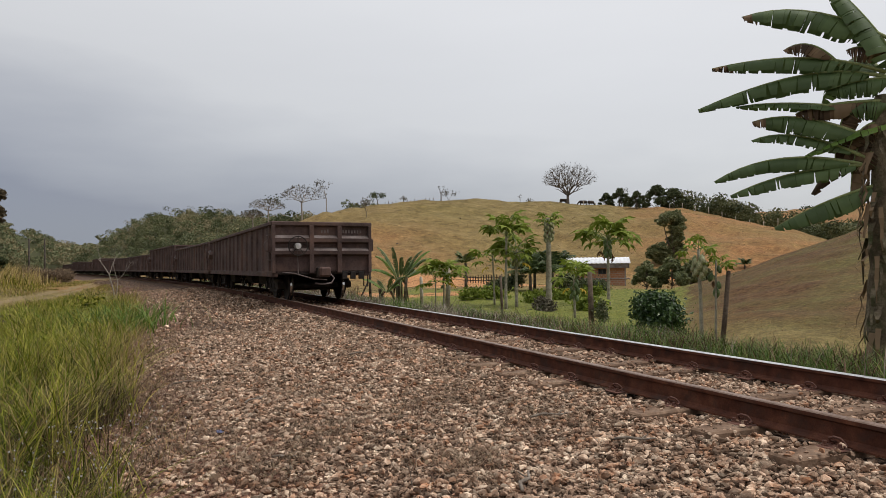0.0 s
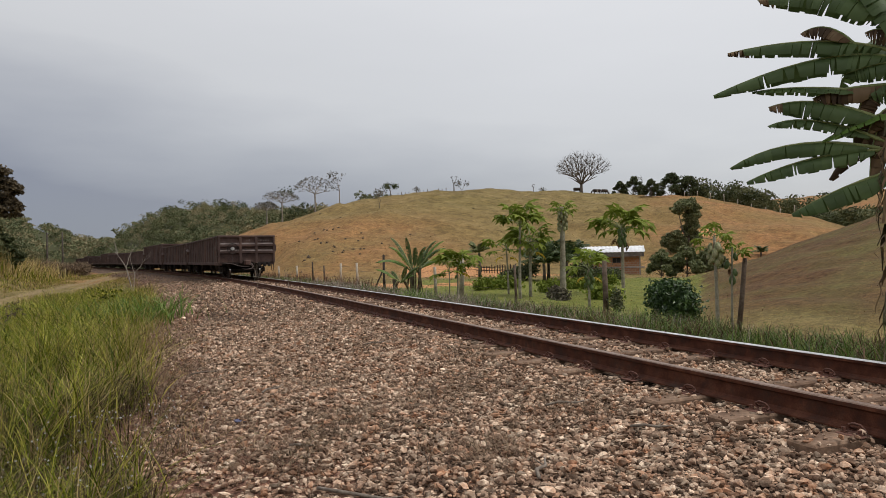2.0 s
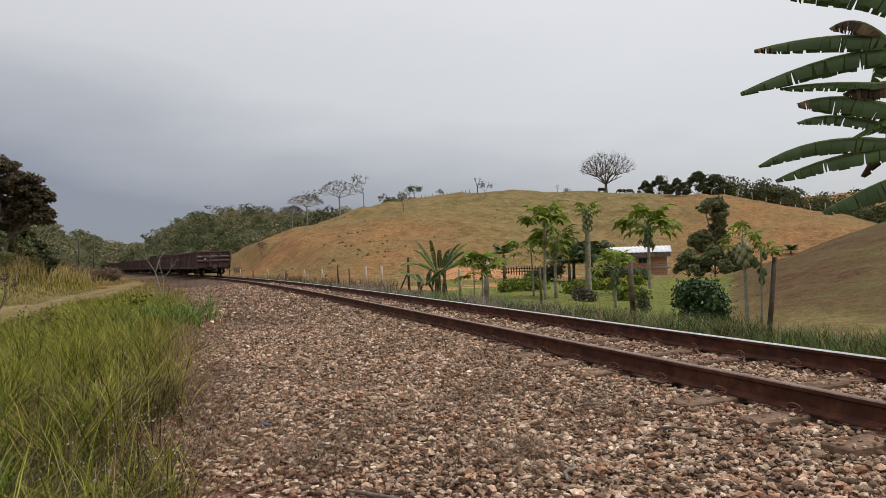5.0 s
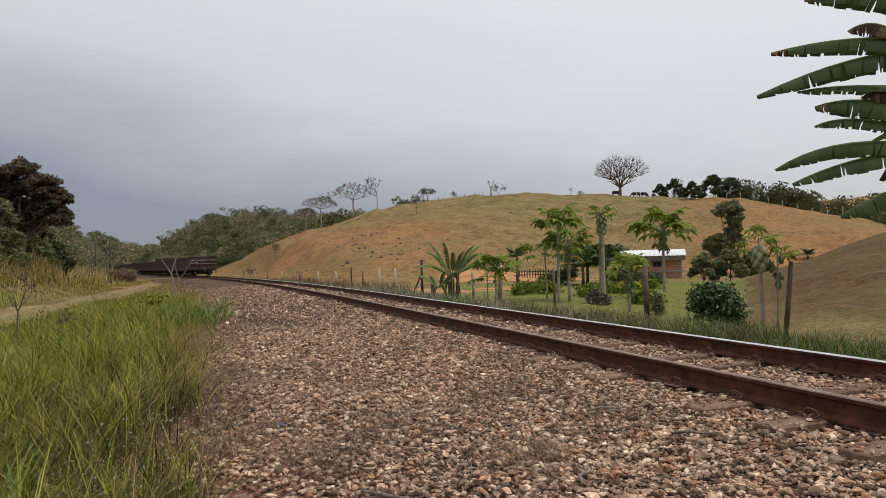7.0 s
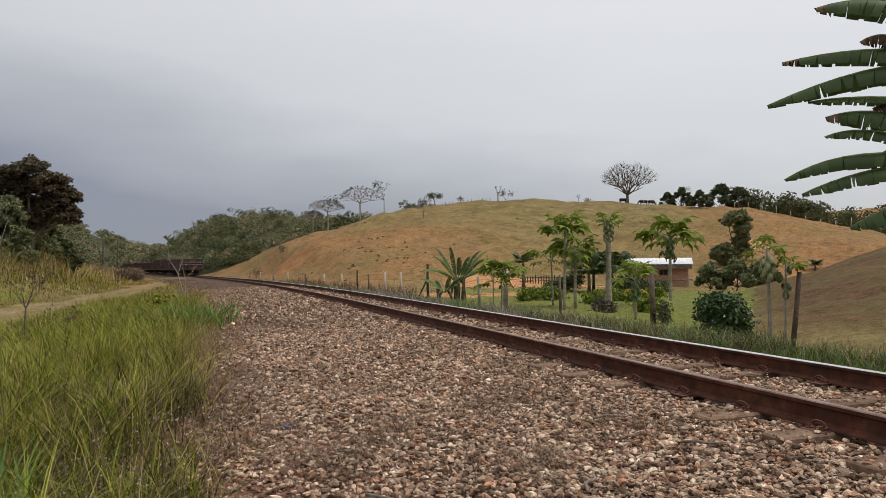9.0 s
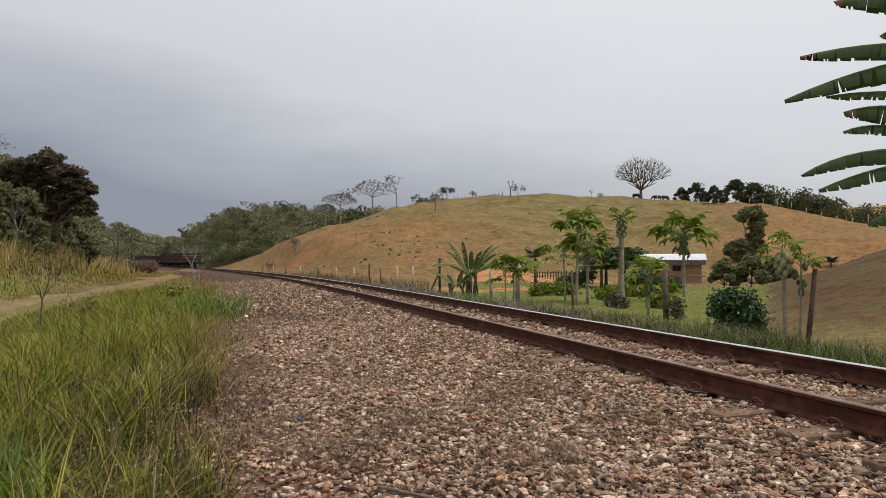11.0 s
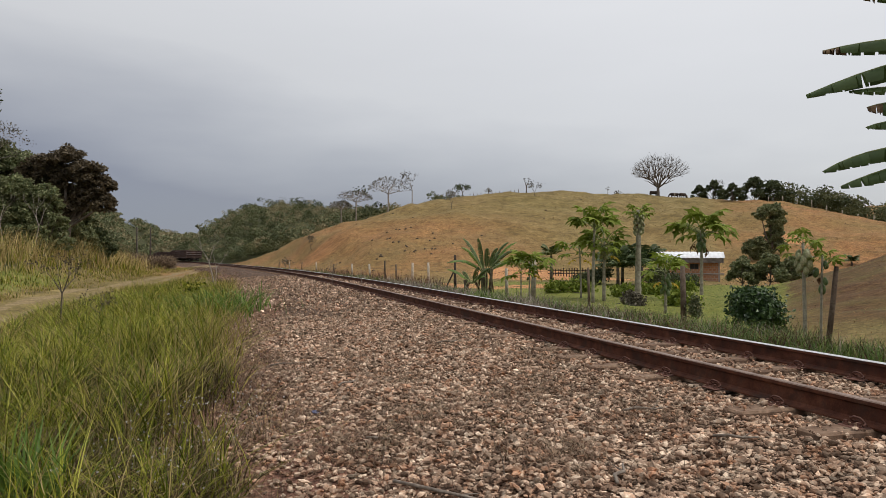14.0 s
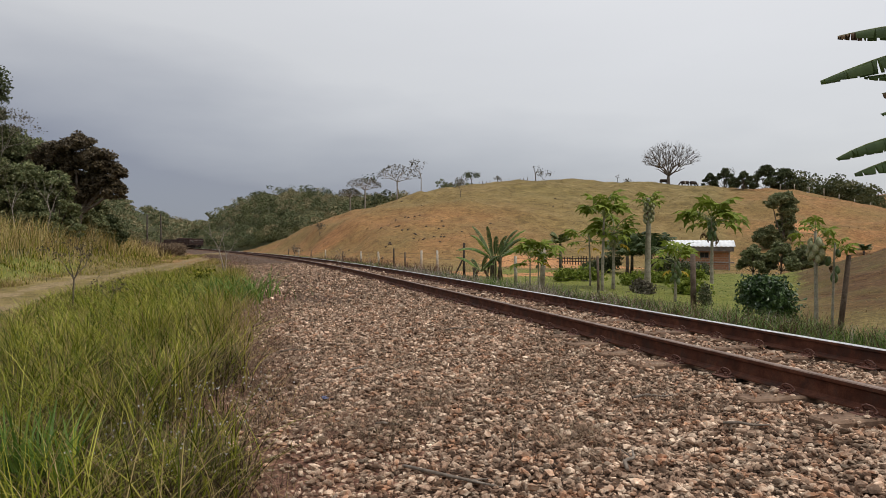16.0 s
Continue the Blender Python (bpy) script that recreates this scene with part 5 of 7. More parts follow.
def dome_tree(name, x, y, height, wide, crown, counts, label, seed, leaf=None, size=0.1, per=0, bark=None, radius=0.2, group="", under=-0.12, base=None, category="tree"):
    """A broad open crown: limbs that fork again and again from one bole up to a dome of fine twigs."""
    rng = np.random.RandomState(seed)
    t = thing(name, pose(x, y, land_at(x, y) - 0.1), label, category, group)
    bm = fresh()
    fork = Vector((0, 0, height - crown * 1.28 if base is None else height * base))
    tube(bm, [(0, 0, -0.2), (0.04, 0, fork.z * 0.5), fork], [radius * 1.5, radius, radius * 0.95], 9, caps=False)
    centre = Vector((0, 0, height - crown))

    def dome(az, el, f):
        rim = Vector((math.cos(az) * math.cos(el) * wide, math.sin(az) * math.cos(el) * wide, math.sin(el) * crown)) * (1 + 0.10 * math.sin(3 * az + seed) + rng.uniform(-0.05, 0.05))
        return fork.lerp(centre + rim, f)
    prev, ends = [(fork, None, None)], []
    for level, n in enumerate(counts):
        f = (0.34, 0.62, 0.84, 1.0)[level] if len(counts) == 4 else (0.42, 0.75, 1.0)[level]
        rad = radius * (0.5, 0.25, 0.13, 0.075)[level]
        nodes = []
        for k in range(n):
            az = k * 2.39996 + rng.uniform(-0.15, 0.15)
            el = math.asin(min(1, max(-0.3, under + (1 - under) * ((k + 0.5) / n) ** 0.85)))
            p = dome(az, el, f * rng.uniform(0.93, 1.04))
            near = min(prev, key=lambda q: (q[0] - p).length)
            a = near[0]
            m = a.lerp(p, 0.5) + Vector((rng.uniform(-1, 1), rng.uniform(-1, 1), rng.uniform(-0.6, 1.2))) * (p - a).length * 0.09
            tube(bm, [a, m, p], [rad * 1.15, rad, rad * 0.62], 5 if level < 2 else 3, caps=False)
            nodes.append((p, az, el))
        prev = nodes
    part("trunk", bm, bark or M_BARK, t, smooth=True)
    if per:
        c = np.repeat(np.array([p[0][:] for p in prev]), per, axis=0)
        c = c + rng.uniform(-1, 1, c.shape) * np.array([0.32, 0.32, 0.14])
        v, q = card_arrays(c, size, rng, 0.5)
        np_mesh("crown", v, q, leaf, t)
    return t


# open-crowned trees along the crest and on the slope
dome_tree("umbrella_tree", 45.1, 136.8, 8.6, 5.7, 4.2, (12, 52, 190, 620), "broad leafless umbrella-shaped tree on the hill crest", 3, M_DRYLEAF, 0.10, 0, radius=0.28, under=0.09, base=0.24)
for i, (x, y, h, wd, cr, s) in enumerate(((-14.6, 127.3, 7.2, 3.2, 1.6, 4), (-17.4, 127.5, 5.8, 2.0, 1.2, 5), (-8.7, 128.4, 7.0, 4.0, 2.4, 7))):
    dome_tree("thin_crowned_tree", x, y, h, wd, cr, (6, 24, 90), "tall thin-crowned tree with a pale trunk on the slope", s, M_DRYLEAF, 0.15, 9, M_PALEBARK, 0.14, "trees on the slope", 0.05)
tree("bare_tree", -4.2, 129, 7.2, 0.55, 2, 0.4, 0.4, M_DRYLEAF, 0.2, 5, 0.3, M_PALEBARK, "slender half-bare tree on the slope", seed=9, radius=0.09, forks=3)
tree("forked_tree", 18.5, 136.8, 3.4, 0.5, 2, 0.28, 0.3, M_DRYLEAF, 0.12, 2, 0.12, M_BARK, "small forked tree on the skyline", seed=10, radius=0.12, forks=2)
tree("small_tree", 5.5, 132.9, 2.7, 0.4, 2, 0.8, 0.1, M_DARKLEAF, 0.2, 10, 0.3, M_BARK, "small round tree on the skyline", seed=12, radius=0.08)
tree("thin_shrub", 2.5, 100, 2.9, 0.3, 2, 0.55, 0.3, M_DRYLEAF, 0.18, 6, 0.3, M_BARK, "thin reddish shrub on the dry pasture", "shrub", seed=13, radius=0.05)
for i, (x, y, h) in enumerate(((16.5, 112, 2.4), (-17.5, 97, 1.9), (-20.0, 92, 1.6), (10.8, 134, 1.5), (37.5, 139.5, 1.6))):
    tree("thin_shrub", x, y, h, 0.3, 2, 0.6, 0.3, M_DRYLEAF, 0.15, 4, 0.25, M_BARK, "thin leafless shrub on the dry pasture", "shrub", seed=40 + i, radius=0.04)
tree("utility_tree", 36, 141.0, 2.6, 0.7, 1, 0.6, 0.0, M_DRYLEAF, 0.12, 2, 0.15, M_BARK, "slim dead tree on the hill crest", seed=61, radius=0.06)
for i, (x, y, h) in enumerate(((51.0, 131, 3.3), (53.5, 130, 4.4), (52.3, 119, 3.4), (60.0, 127, 5.6), (63.0, 126, 5.0), (57, 129, 1.8))):
    lobed_tree("dark_tree", x, y, round_lobes(70 + i, h, h * 0.6, 9, 0.15), M_DARKLEAF, 0.2, 22, "dense dark-green tree on the hill crest", 70 + i, group="dark trees on the crest", radius=0.1, clumps=24)
tree("bare_tree", 54.4, 131, 4.6, 0.5, 2, 0.35, 0.4, M_DRYLEAF, 0.15, 3, 0.2, M_PALEBARK, "pale bare tree on the hill crest", seed=81, radius=0.06)
lobed_tree("leaning_tree", 37.5, 76.2, ((0.3, 0, 5.4, 1.25), (1.25, 0.2, 5.1, 0.9), (-0.7, 0.1, 5.0, 0.8), (1.0, 0, 3.9, 1.05), (0.9, 0.2, 2.7, 1.0), (1.3, 0, 1.6, 0.8)), M_BANKLIGHT, 0.16, 60, "leaning dark-green tree with rounded foliage masses on the slope", 83, radius=0.16)
lobed_tree("round_tree", 36.4, 76.6, ((0, 0, 1.7, 1.15), (-0.6, 0.2, 1.2, 0.8), (0.9, 0.1, 1.0, 1.1), (0.2, 0.2, 0.6, 0.9)), M_BANKLIGHT, 0.16, 60, "low rounded dark-green tree on the pasture slope", 84, radius=0.12)
for i, (x, y, h, m) in enumerate(((21.6, 47.5, 2.2, M_BANKLIGHT), (23.2, 46.8, 2.5, M_BANKLIGHT), (24.9, 47.2, 2.2, M_BANKLIGHT), (26.4, 48.0, 1.7, M_BANKLEAF))):
    lobed_tree("garden_shrub", x, y, round_lobes(90 + i, h, h * 0.62, 9, 0.2), m, 0.15, 44, "dense olive-green shrub beside the house", 90 + i, "shrub", "shrubs beside the house", radius=0.05, clumps=34)
# the glossy round bush by the fence
tree("glossy_bush", 6.85, 14.5, 1.02, 0.06, 3, 0.75, 0.0, M_SHRUB, 0.062, 42, 0.12, M_BARK, "dense dark-green glossy bush in the verge", "bush", seed=99, radius=0.03, forks=8, wide=0.43)

# dark wood behind the bank beyond the road: bearing, distance, height, half width
for i, (be, rr, h, wd, m) in enumerate(((-37.5, 60, 13.5, 3.6, M_BANKLEAF), (-34.6, 60, 14.4, 3.0, M_DARKLEAF), (-32.8, 61, 9.8, 2.6, M_BANKLEAF), (-31.0, 60, 8.8, 2.4, M_BANKLIGHT), (-29.2, 61, 8.2, 2.2, M_BANKLEAF),
                                        (-27.8, 62, 6.6, 1.8, M_BANKLEAF), (-27.0, 62, 5.0, 1.5, M_BANKLEAF), (-26.2, 63, 3.2, 1.4, M_DARKLEAF), (-36.0, 54, 5.9, 2.6, M_BANKLIGHT), (-33.8, 54, 5.6, 2.4, M_BANKLIGHT),
                                        (-31.6, 54, 5.6, 2.4, M_BANKLIGHT), (-29.8, 56, 5.2, 2.2, M_BANKLEAF), (-28.4, 60, 5.0, 2.0, M_BANKLIGHT), (-27.3, 63, 3.8, 1.5, M_BANKLEAF), (-40, 58, 11, 3.5, M_BANKLEAF))):
    lobed_tree("dark_woodland_tree", rr * math.sin(radians(be)), rr * math.cos(radians(be)), round_lobes(110 + i, h, wd, 11, 0.22), m, 0.15, 46, "dense dark woodland tree behind the dry grass bank", 110 + i, group="wood beyond the road", radius=0.025 * h)
lobed_tree("brown_crowned_tree", -25.5, 47.4, ((0.0, 0, 7.2, 1.25), (-1.5, 0.2, 6.9, 1.2), (1.5, 0, 6.4, 1.15), (-2.8, 0.3, 6.0, 1.1), (0.2, 0.6, 6.0, 1.3), (2.4, 0.2, 5.4, 0.95), (2.7, 0, 4.3, 0.8), (-1.2, 0.6, 5.1, 1.2), (1.4, 0.6, 4.8, 1.1), (0.3, 0.5, 4.0, 1.1)),
           M_BROWNLEAF, 0.15, 50, "broad tree with very dark reddish-brown foliage before the wood", 128, radius=0.2)
for i, (be, rr, h, wd, m) in enumerate(((-35.2, 51, 7.0, 2.2, M_BANKLIGHT), (-33.2, 50.5, 6.2, 2.0, M_BANKLEAF), (-31.4, 50.5, 5.8, 1.9, M_BANKLIGHT), (-29.7, 50.5, 5.2, 1.8, M_BANKLIGHT), (-28.5, 58, 5.2, 1.8, M_BANKLEAF), (-27.4, 62, 4.6, 1.6, M_BANKLIGHT), (-26.5, 64, 3.2, 1.3, M_BANKLEAF))):
    lobed_tree("roadside_shrub", rr * math.sin(radians(be)), rr * math.cos(radians(be)), round_lobes(160 + i, h, wd, 11, 0.2), m, 0.12, 46, "tall grey-green shrub at the edge of the wood", 160 + i, "shrub", "shrubs at the edge of the wood", radius=0.07)
for i, (be, rr, h, lean) in enumerate(((-33.8, 48.5, 5.4, 0.10), (-32.0, 48.5, 4.6, -0.12), (-30.3, 48.5, 4.6, 0.16))):
    tree("bare_sapling", rr * math.sin(radians(be)), rr * math.cos(radians(be)), h, 0.55, 2, 0.4, 0.3, M_DRYLEAF, 0.1, 0, 0.2, M_PALEBARK, "pale leafless sapling before the wood", "sapling", 180 + i, (lean, 0), radius=0.035, forks=3, group="pale saplings before the wood")
tree("half_bare_tree", -30.2, 45.6, 10.0, 0.5, 3, 0.4, 0.3, M_DRYLEAF, 0.085, 14, 0.25, M_PALEBARK, "half-bare pale tree before the dark wood", seed=131, radius=0.08, forks=3)

for i, (x, y, h) in enumerate(((-36.9, 92.6, 1.7), (-39.2, 93.5, 1.9), (-38.0, 97.5, 1.6), (-41.5, 94.5, 2.1))):
    tree("dry_shrub", x, y, h, 0.1, 3, 0.75, 0.0, M_WEED, 0.12, 34, 0.3, M_BARK, "low brown withered shrub on the bank by the bend", "shrub", seed=150 + i, radius=0.04, forks=6, group="shrubs by the bend", wide=1.1)

# slender dry saplings and twigs near the track
def sapling(x, y, h, lean, seed, label, leaf=None, per=0, radius=0.018, bark=None, forks=2, size=0.05, spread=0.45):
    return tree("sapling", x, y, h, 0.5, 2, spread, 0.25, leaf or M_DRYLEAF, size, per, 0.06, bark or M_TWIG, label, "sapling", seed, lean, radius=radius, forks=forks)


sapling(-10.3, 32.2, 2.9, (-0.2, 0), 141, "pale leafless sapling leaning beside the track", bark=M_PALEBARK, radius=0.032)
sapling(-10.25, 32.1, 2.3, (0.06, 0), 142, "pale leafless sapling leaning beside the track", bark=M_PALEBARK, radius=0.022)
sapling(-8.3, 15.3, 1.75, (0.03, 0), 143, "dark twiggy sapling with few withered leaves", M_BROWNLEAF, 5, 0.02, M_BARK, 4, 0.04, 0.7)
sapling(-7.3, 14.9, 1.0, (0.1, 0), 144, "dark twiggy sapling with few withered leaves", M_BROWNLEAF, 3, 0.013, M_BARK, 3, 0.035, 0.7)
sapling(-6.6, 18.8, 1.0, (0.05, 0), 145, "small green sapling in the grass edge", M_GRASS, 5, 0.012, M_BARK, 3)
sapling(-5.6, 36.4, 1.3, (0.1, 0), 146, "leafless twiggy shrub on the gravel edge", radius=0.012, forks=4)
sapling(-2.6, 24.8, 1.1, (-0.05, 0), 147, "leafless twiggy shrub on the gravel edge", radius=0.012, forks=3)
sapling(-4.4, 29.5, 1.2, (0.05, 0), 148, "leafless twiggy shrub on the gravel edge", radius=0.012, forks=4)
sapling(-1.4, 5.5, 0.34, (0.1, 0), 149, "dead seedling standing in the gravel", M_WEED, 3, 0.004, M_TWIG, 3, 0.02)
sapling(0.45, 4.2, 0.40, (-0.1, 0), 150, "dead seedling standing in the gravel", M_WEED, 2, 0.004, M_TWIG, 3, 0.02)
sapling(-0.35, 4.6, 0.30, (0.2, 0), 151, "dead seedling standing in the gravel", M_WEED, 3, 0.004, M_TWIG, 3, 0.02)

# sticks lying on the gravel
for i, (x, y, l, a) in enumerate(((1.12, 4.05, 0.36, 70), (0.05, 4.0, 0.7, -35), (-0.4, 5.1, 0.2, -10), (0.25, 10.2, 0.5, 35), (1.75, 5.6, 0.4, 12), (-0.9, 7.2, 0.3, 60), (2.1, 4.7, 0.3, -15), (-1.9, 9.0, 0.5, 30))):
    rng = np.random.RandomState(200 + i)
    st = thing("stick", pose(x, y, land_at(x, y) + 0.045, 0, 0, a), "dry weathered stick lying on the gravel", "stick", "sticks on the gravel")
    bm = fresh()
    tube(bm, [(-l / 2, 0, 0), (-l / 6, rng.uniform(-0.03, 0.03), 0.012), (l / 6, rng.uniform(-0.03, 0.03), 0.0), (l / 2, 0, 0.01)], [0.011, 0.012, 0.01, 0.006], 6)
    part("stem", bm, M_TWIG, st, smooth=True)
    bm = fresh()
    tube(bm, [(l / 6, 0, 0.004), (l / 3, 0.06, 0.02)], [0.006, 0.003], 5)
    part("side_shoot", bm, M_TWIG, st)


# ---- papayas ----
M_PAPTRUNK = two_scale("papaya_trunk", (0.16, 0.14, 0.10), (0.27, 0.245, 0.185), (0.38, 0.35, 0.28), 6, 45, 0.9, 0, 0.2, 0.5, 0.01)
M_PAPLEAF = leafy("papaya_leaves", ((0.0, (0.075, 0.11, 0.015)), (0.5, (0.15, 0.195, 0.03)), (1.0, (0.28, 0.32, 0.07))), 0.65, 0.3, 0.12)
M_PAPYELLOW = leafy("yellowed_papaya_leaves", ((0.0, (0.42, 0.28, 0.02)), (1.0, (0.55, 0.40, 0.05))), 0.6, 0.3)
M_PAPDEAD = leafy("withered_papaya_leaves", ((0.0, (0.09, 0.05, 0.03)), (1.0, (0.2, 0.11, 0.06))), 0.8, 0.1)
M_FRUIT = two_scale("papaya_fruit", (0.10, 0.13, 0.05), (0.24, 0.25, 0.12), (0.42, 0.38, 0.24), 7, 40, 0.5, 0, 0.4, 0.1, 0.004)
M_DARKFRUIT = two_scale("green_papaya_fruit", (0.05, 0.085, 0.025), (0.085, 0.13, 0.045), (0.15, 0.19, 0.08), 7, 40, 0.5, 0, 0.4, 0.1, 0.004)
M_PETIOLE = two_scale("leaf_stalk", (0.13, 0.16, 0.06), (0.2, 0.23, 0.1), (0.29, 0.3, 0.15), 5, 40, 0.6)


def papaya_leaf_mesh(rng, stalk, width):
    """One long-stalked leaf with seven pointed lobes; the stalk leaves the origin along x and the blade droops."""
    bm = fresh()
    rise = rng.uniform(0.0, 0.25)
    end = Vector((stalk, 0, stalk * rise))
    for f in tube(bm, [(0, 0, 0), (stalk * 0.5, 0, stalk * (rise + 0.15) * 0.5), end], [0.014, 0.011, 0.008], 5):
        pass
    for f in bm.faces:
        f.material_index = 1
    lobes = 7
    for k in range(lobes):
        a = radians(-140 + 280 * k / (lobes - 1))
        ln = width * (0.62 - 0.22 * abs(k - 3) / 3) * rng.uniform(0.85, 1.15)
        d = Vector((math.cos(a), math.sin(a), 0))
        s = Vector((-d.y, d.x, 0))
        droop = rng.uniform(0.35, 0.75)
        base = end

        def at(q, w):
            return base + d * ln * q + s * ln * w + Vector((0, 0, -droop * ln * q * q))
        ctr = [bm.verts.new(at(q, 0) + Vector((0, 0, -0.015))) for q in (0, 0.4, 0.72, 1.0)]
        for sg in (-1, 1):
            e = [bm.verts.new(at(0.25, sg * 0.13)), bm.verts.new(at(0.5, sg * 0.14)), bm.verts.new(at(0.62, sg * 0.30)), bm.verts.new(at(0.74, sg * 0.12))]
            bm.faces.new((ctr[0], ctr[1], e[0]))
            bm.faces.new((ctr[1], e[1], e[0]))
            bm.faces.new((ctr[1], ctr[2], e[3], e[1]))
            bm.faces.new((e[1], e[3], e[2]))
            bm.faces.new((ctr[2], ctr[3], e[3]))
    return bm


def leaf_data(name, bm, materials):
    me = bpy.data.meshes.new(name)
    bm.to_mesh(me)
    bm.free()
    for m in materials:
        me.materials.append(m)
    return me


_rng = np.random.RandomState(77)
PAP_LEAVES = [leaf_data("papaya_leaf", papaya_leaf_mesh(_rng, 0.62, 0.72), (M_PAPLEAF, M_PETIOLE)) for _ in range(5)]
PAP_YELLOW = [leaf_data("yellow_leaf", papaya_leaf_mesh(_rng, 0.45, 0.6), (M_PAPYELLOW, M_PETIOLE)) for _ in range(2)]
PAP_DEAD = [leaf_data("dead_leaf", papaya_leaf_mesh(_rng, 0.5, 0.42), (M_PAPDEAD, M_PETIOLE)) for _ in range(2)]


def fruit_data(name, material):
    bm = fresh()
    bmesh.ops.create_uvsphere(bm, u_segments=10, v_segments=8, radius=1.0)
    for v in bm.verts:
        taper = 1 - 0.28 * max(0, v.co.z)
        v.co = Vector((v.co.x * 0.062 * taper, v.co.y * 0.062 * taper, v.co.z * 0.105))
    me = leaf_data(name, bm, (material,))
    me.shade_smooth()
    return me


FRUIT, FRUIT_DARK = fruit_data("papaya_fruit", M_FRUIT), fruit_data("green_fruit", M_DARKFRUIT)


def child(name, data, parent, m, label=""):
    ob = new(name, data)
    ob.parent = parent
    ob.matrix_basis = m
    return tagged(ob, label)


def papaya(x, y, height, radius, leaves, scale, fruits, label, seed, lean=(0.0, 0.0), dark=False, yellow=0, dead=0, long_cluster=0.45, trunks=1, z=None, crown_z=0.3):
    rng = np.random.RandomState(seed)
    t = thing("papaya_tree", pose(x, y, (land_at(x, y) if z is None else z) - 0.03), label, "papaya tree", "papayas along the fence")
    bm = fresh()
    n = max(8, int(height / 0.16))
    pts = [(lean[0] * height * (k / n) ** 1.5, lean[1] * height * (k / n), height * k / n) for k in range(n + 1)]
    tube(bm, pts, [radius * (1.25 - 0.5 * k / n) * (1.05 if k % 2 else 0.97) for k in range(n + 1)], 9)
    part("trunk", bm, M_PAPTRUNK, t, smooth=True)
    top = Vector(pts[-1])
    for k in range(leaves):
        el = rng.uniform(-14, 55)
        sc = scale * rng.uniform(0.95, 1.45)
        m = Matrix.Translation(top + Vector((0, 0, rng.uniform(-crown_z, 0.02)))) @ pose(0, 0, 0, rng.uniform(-25, 25), -el, k * 137.5 + rng.uniform(-20, 20)) @ Matrix.Scale(sc, 4)
        child("leaf", PAP_LEAVES[k % 5], t, m)
    for k in range(yellow):
        m = Matrix.Translation(top + Vector((0, 0, -crown_z - 0.08))) @ pose(0, 0, 0, 0, 25, 175 * k + rng.uniform(-15, 15)) @ Matrix.Scale(scale, 4)
        child("yellow_leaf", PAP_YELLOW[k % 2], t, m, "yellowed drooping leaf")
    for k in range(dead):
        m = Matrix.Translation(top + Vector((0, 0, -crown_z))) @ pose(0, 0, 0, 0, rng.uniform(45, 75), rng.uniform(0, 360)) @ Matrix.Scale(scale, 4)
        child("dead_leaf", PAP_DEAD[k % 2], t, m, "withered brown hanging leaf")
    for k in range(fruits):
        a = k * 2.4
        q = k / max(1, fruits - 1)
        zz = -0.18 - long_cluster * q
        rr = radius * 0.8 + 0.055 + 0.03 * math.sin(q * 3.1)
        i = min(n, max(0, int((height + zz) / height * n)))
        m = Matrix.Translation(Vector((pts[i][0] + rr * math.cos(a), pts[i][1] + rr * math.sin(a), height + zz))) @ pose(0, 0, 0, 14 * math.sin(a), -14 * math.cos(a), 0) @ Matrix.Scale(rng.uniform(0.85, 1.35) * max(scale, 0.86), 4)
        child("fruit", FRUIT_DARK if dark else FRUIT, t, m)
    return t


papaya(8.05, 26.8, 3.6, 0.108, 16, 0.5, 26, "tall papaya tree with a pale trunk and clustered fruit", 1, long_cluster=0.75, lean=(0.01, 0), dead=3)
papaya(6.15, 26.3, 3.1, 0.053, 22, 1.0, 0, "papaya tree with a broad crown of green leaves", 2, lean=(0.02, 0))
papaya(6.75, 27.0, 2.35, 0.059, 21, 0.95, 12, "papaya tree with pale fruit below a broad crown", 3, yellow=1, lean=(0.01, 0))
papaya(6.1, 28.2, 2.1, 0.037, 12, 0.8, 1, "slim papaya tree with sparse yellowing leaves", 4, yellow=2, lean=(-0.03, 0))
papaya(11.0, 27.9, 2.95, 0.062, 25, 1.1, 14, "papaya tree with a wide crown and a cluster of green fruit", 5, dark=True, dead=3, long_cluster=0.65)
papaya(7.1, 20.8, 1.35, 0.037, 15, 0.62, 12, "low papaya plant with drooping leaves and green fruit", 6, dark=True, yellow=2, long_cluster=0.55, crown_z=0.2)
papaya(3.65, 26.0, 1.5, 0.031, 18, 0.75, 2, "small papaya tree with bright green leaves", 7, yellow=1, dark=True)
papaya(3.3, 25.8, 1.2, 0.025, 11, 0.6, 0, "small papaya tree with bright green leaves", 8, dark=True)
papaya(6.87, 12.53, 1.9, 0.032, 10, 0.36, 16, "papaya tree with large pale fruit and few leaves", 9, long_cluster=0.32, dead=2, lean=(-0.02, 0))
papaya(7.10, 12.42, 1.66, 0.02, 9, 0.34, 4, "slim papaya tree with a small crown of narrow leaves", 10, dead=2, dark=True, lean=(0.02, 0))


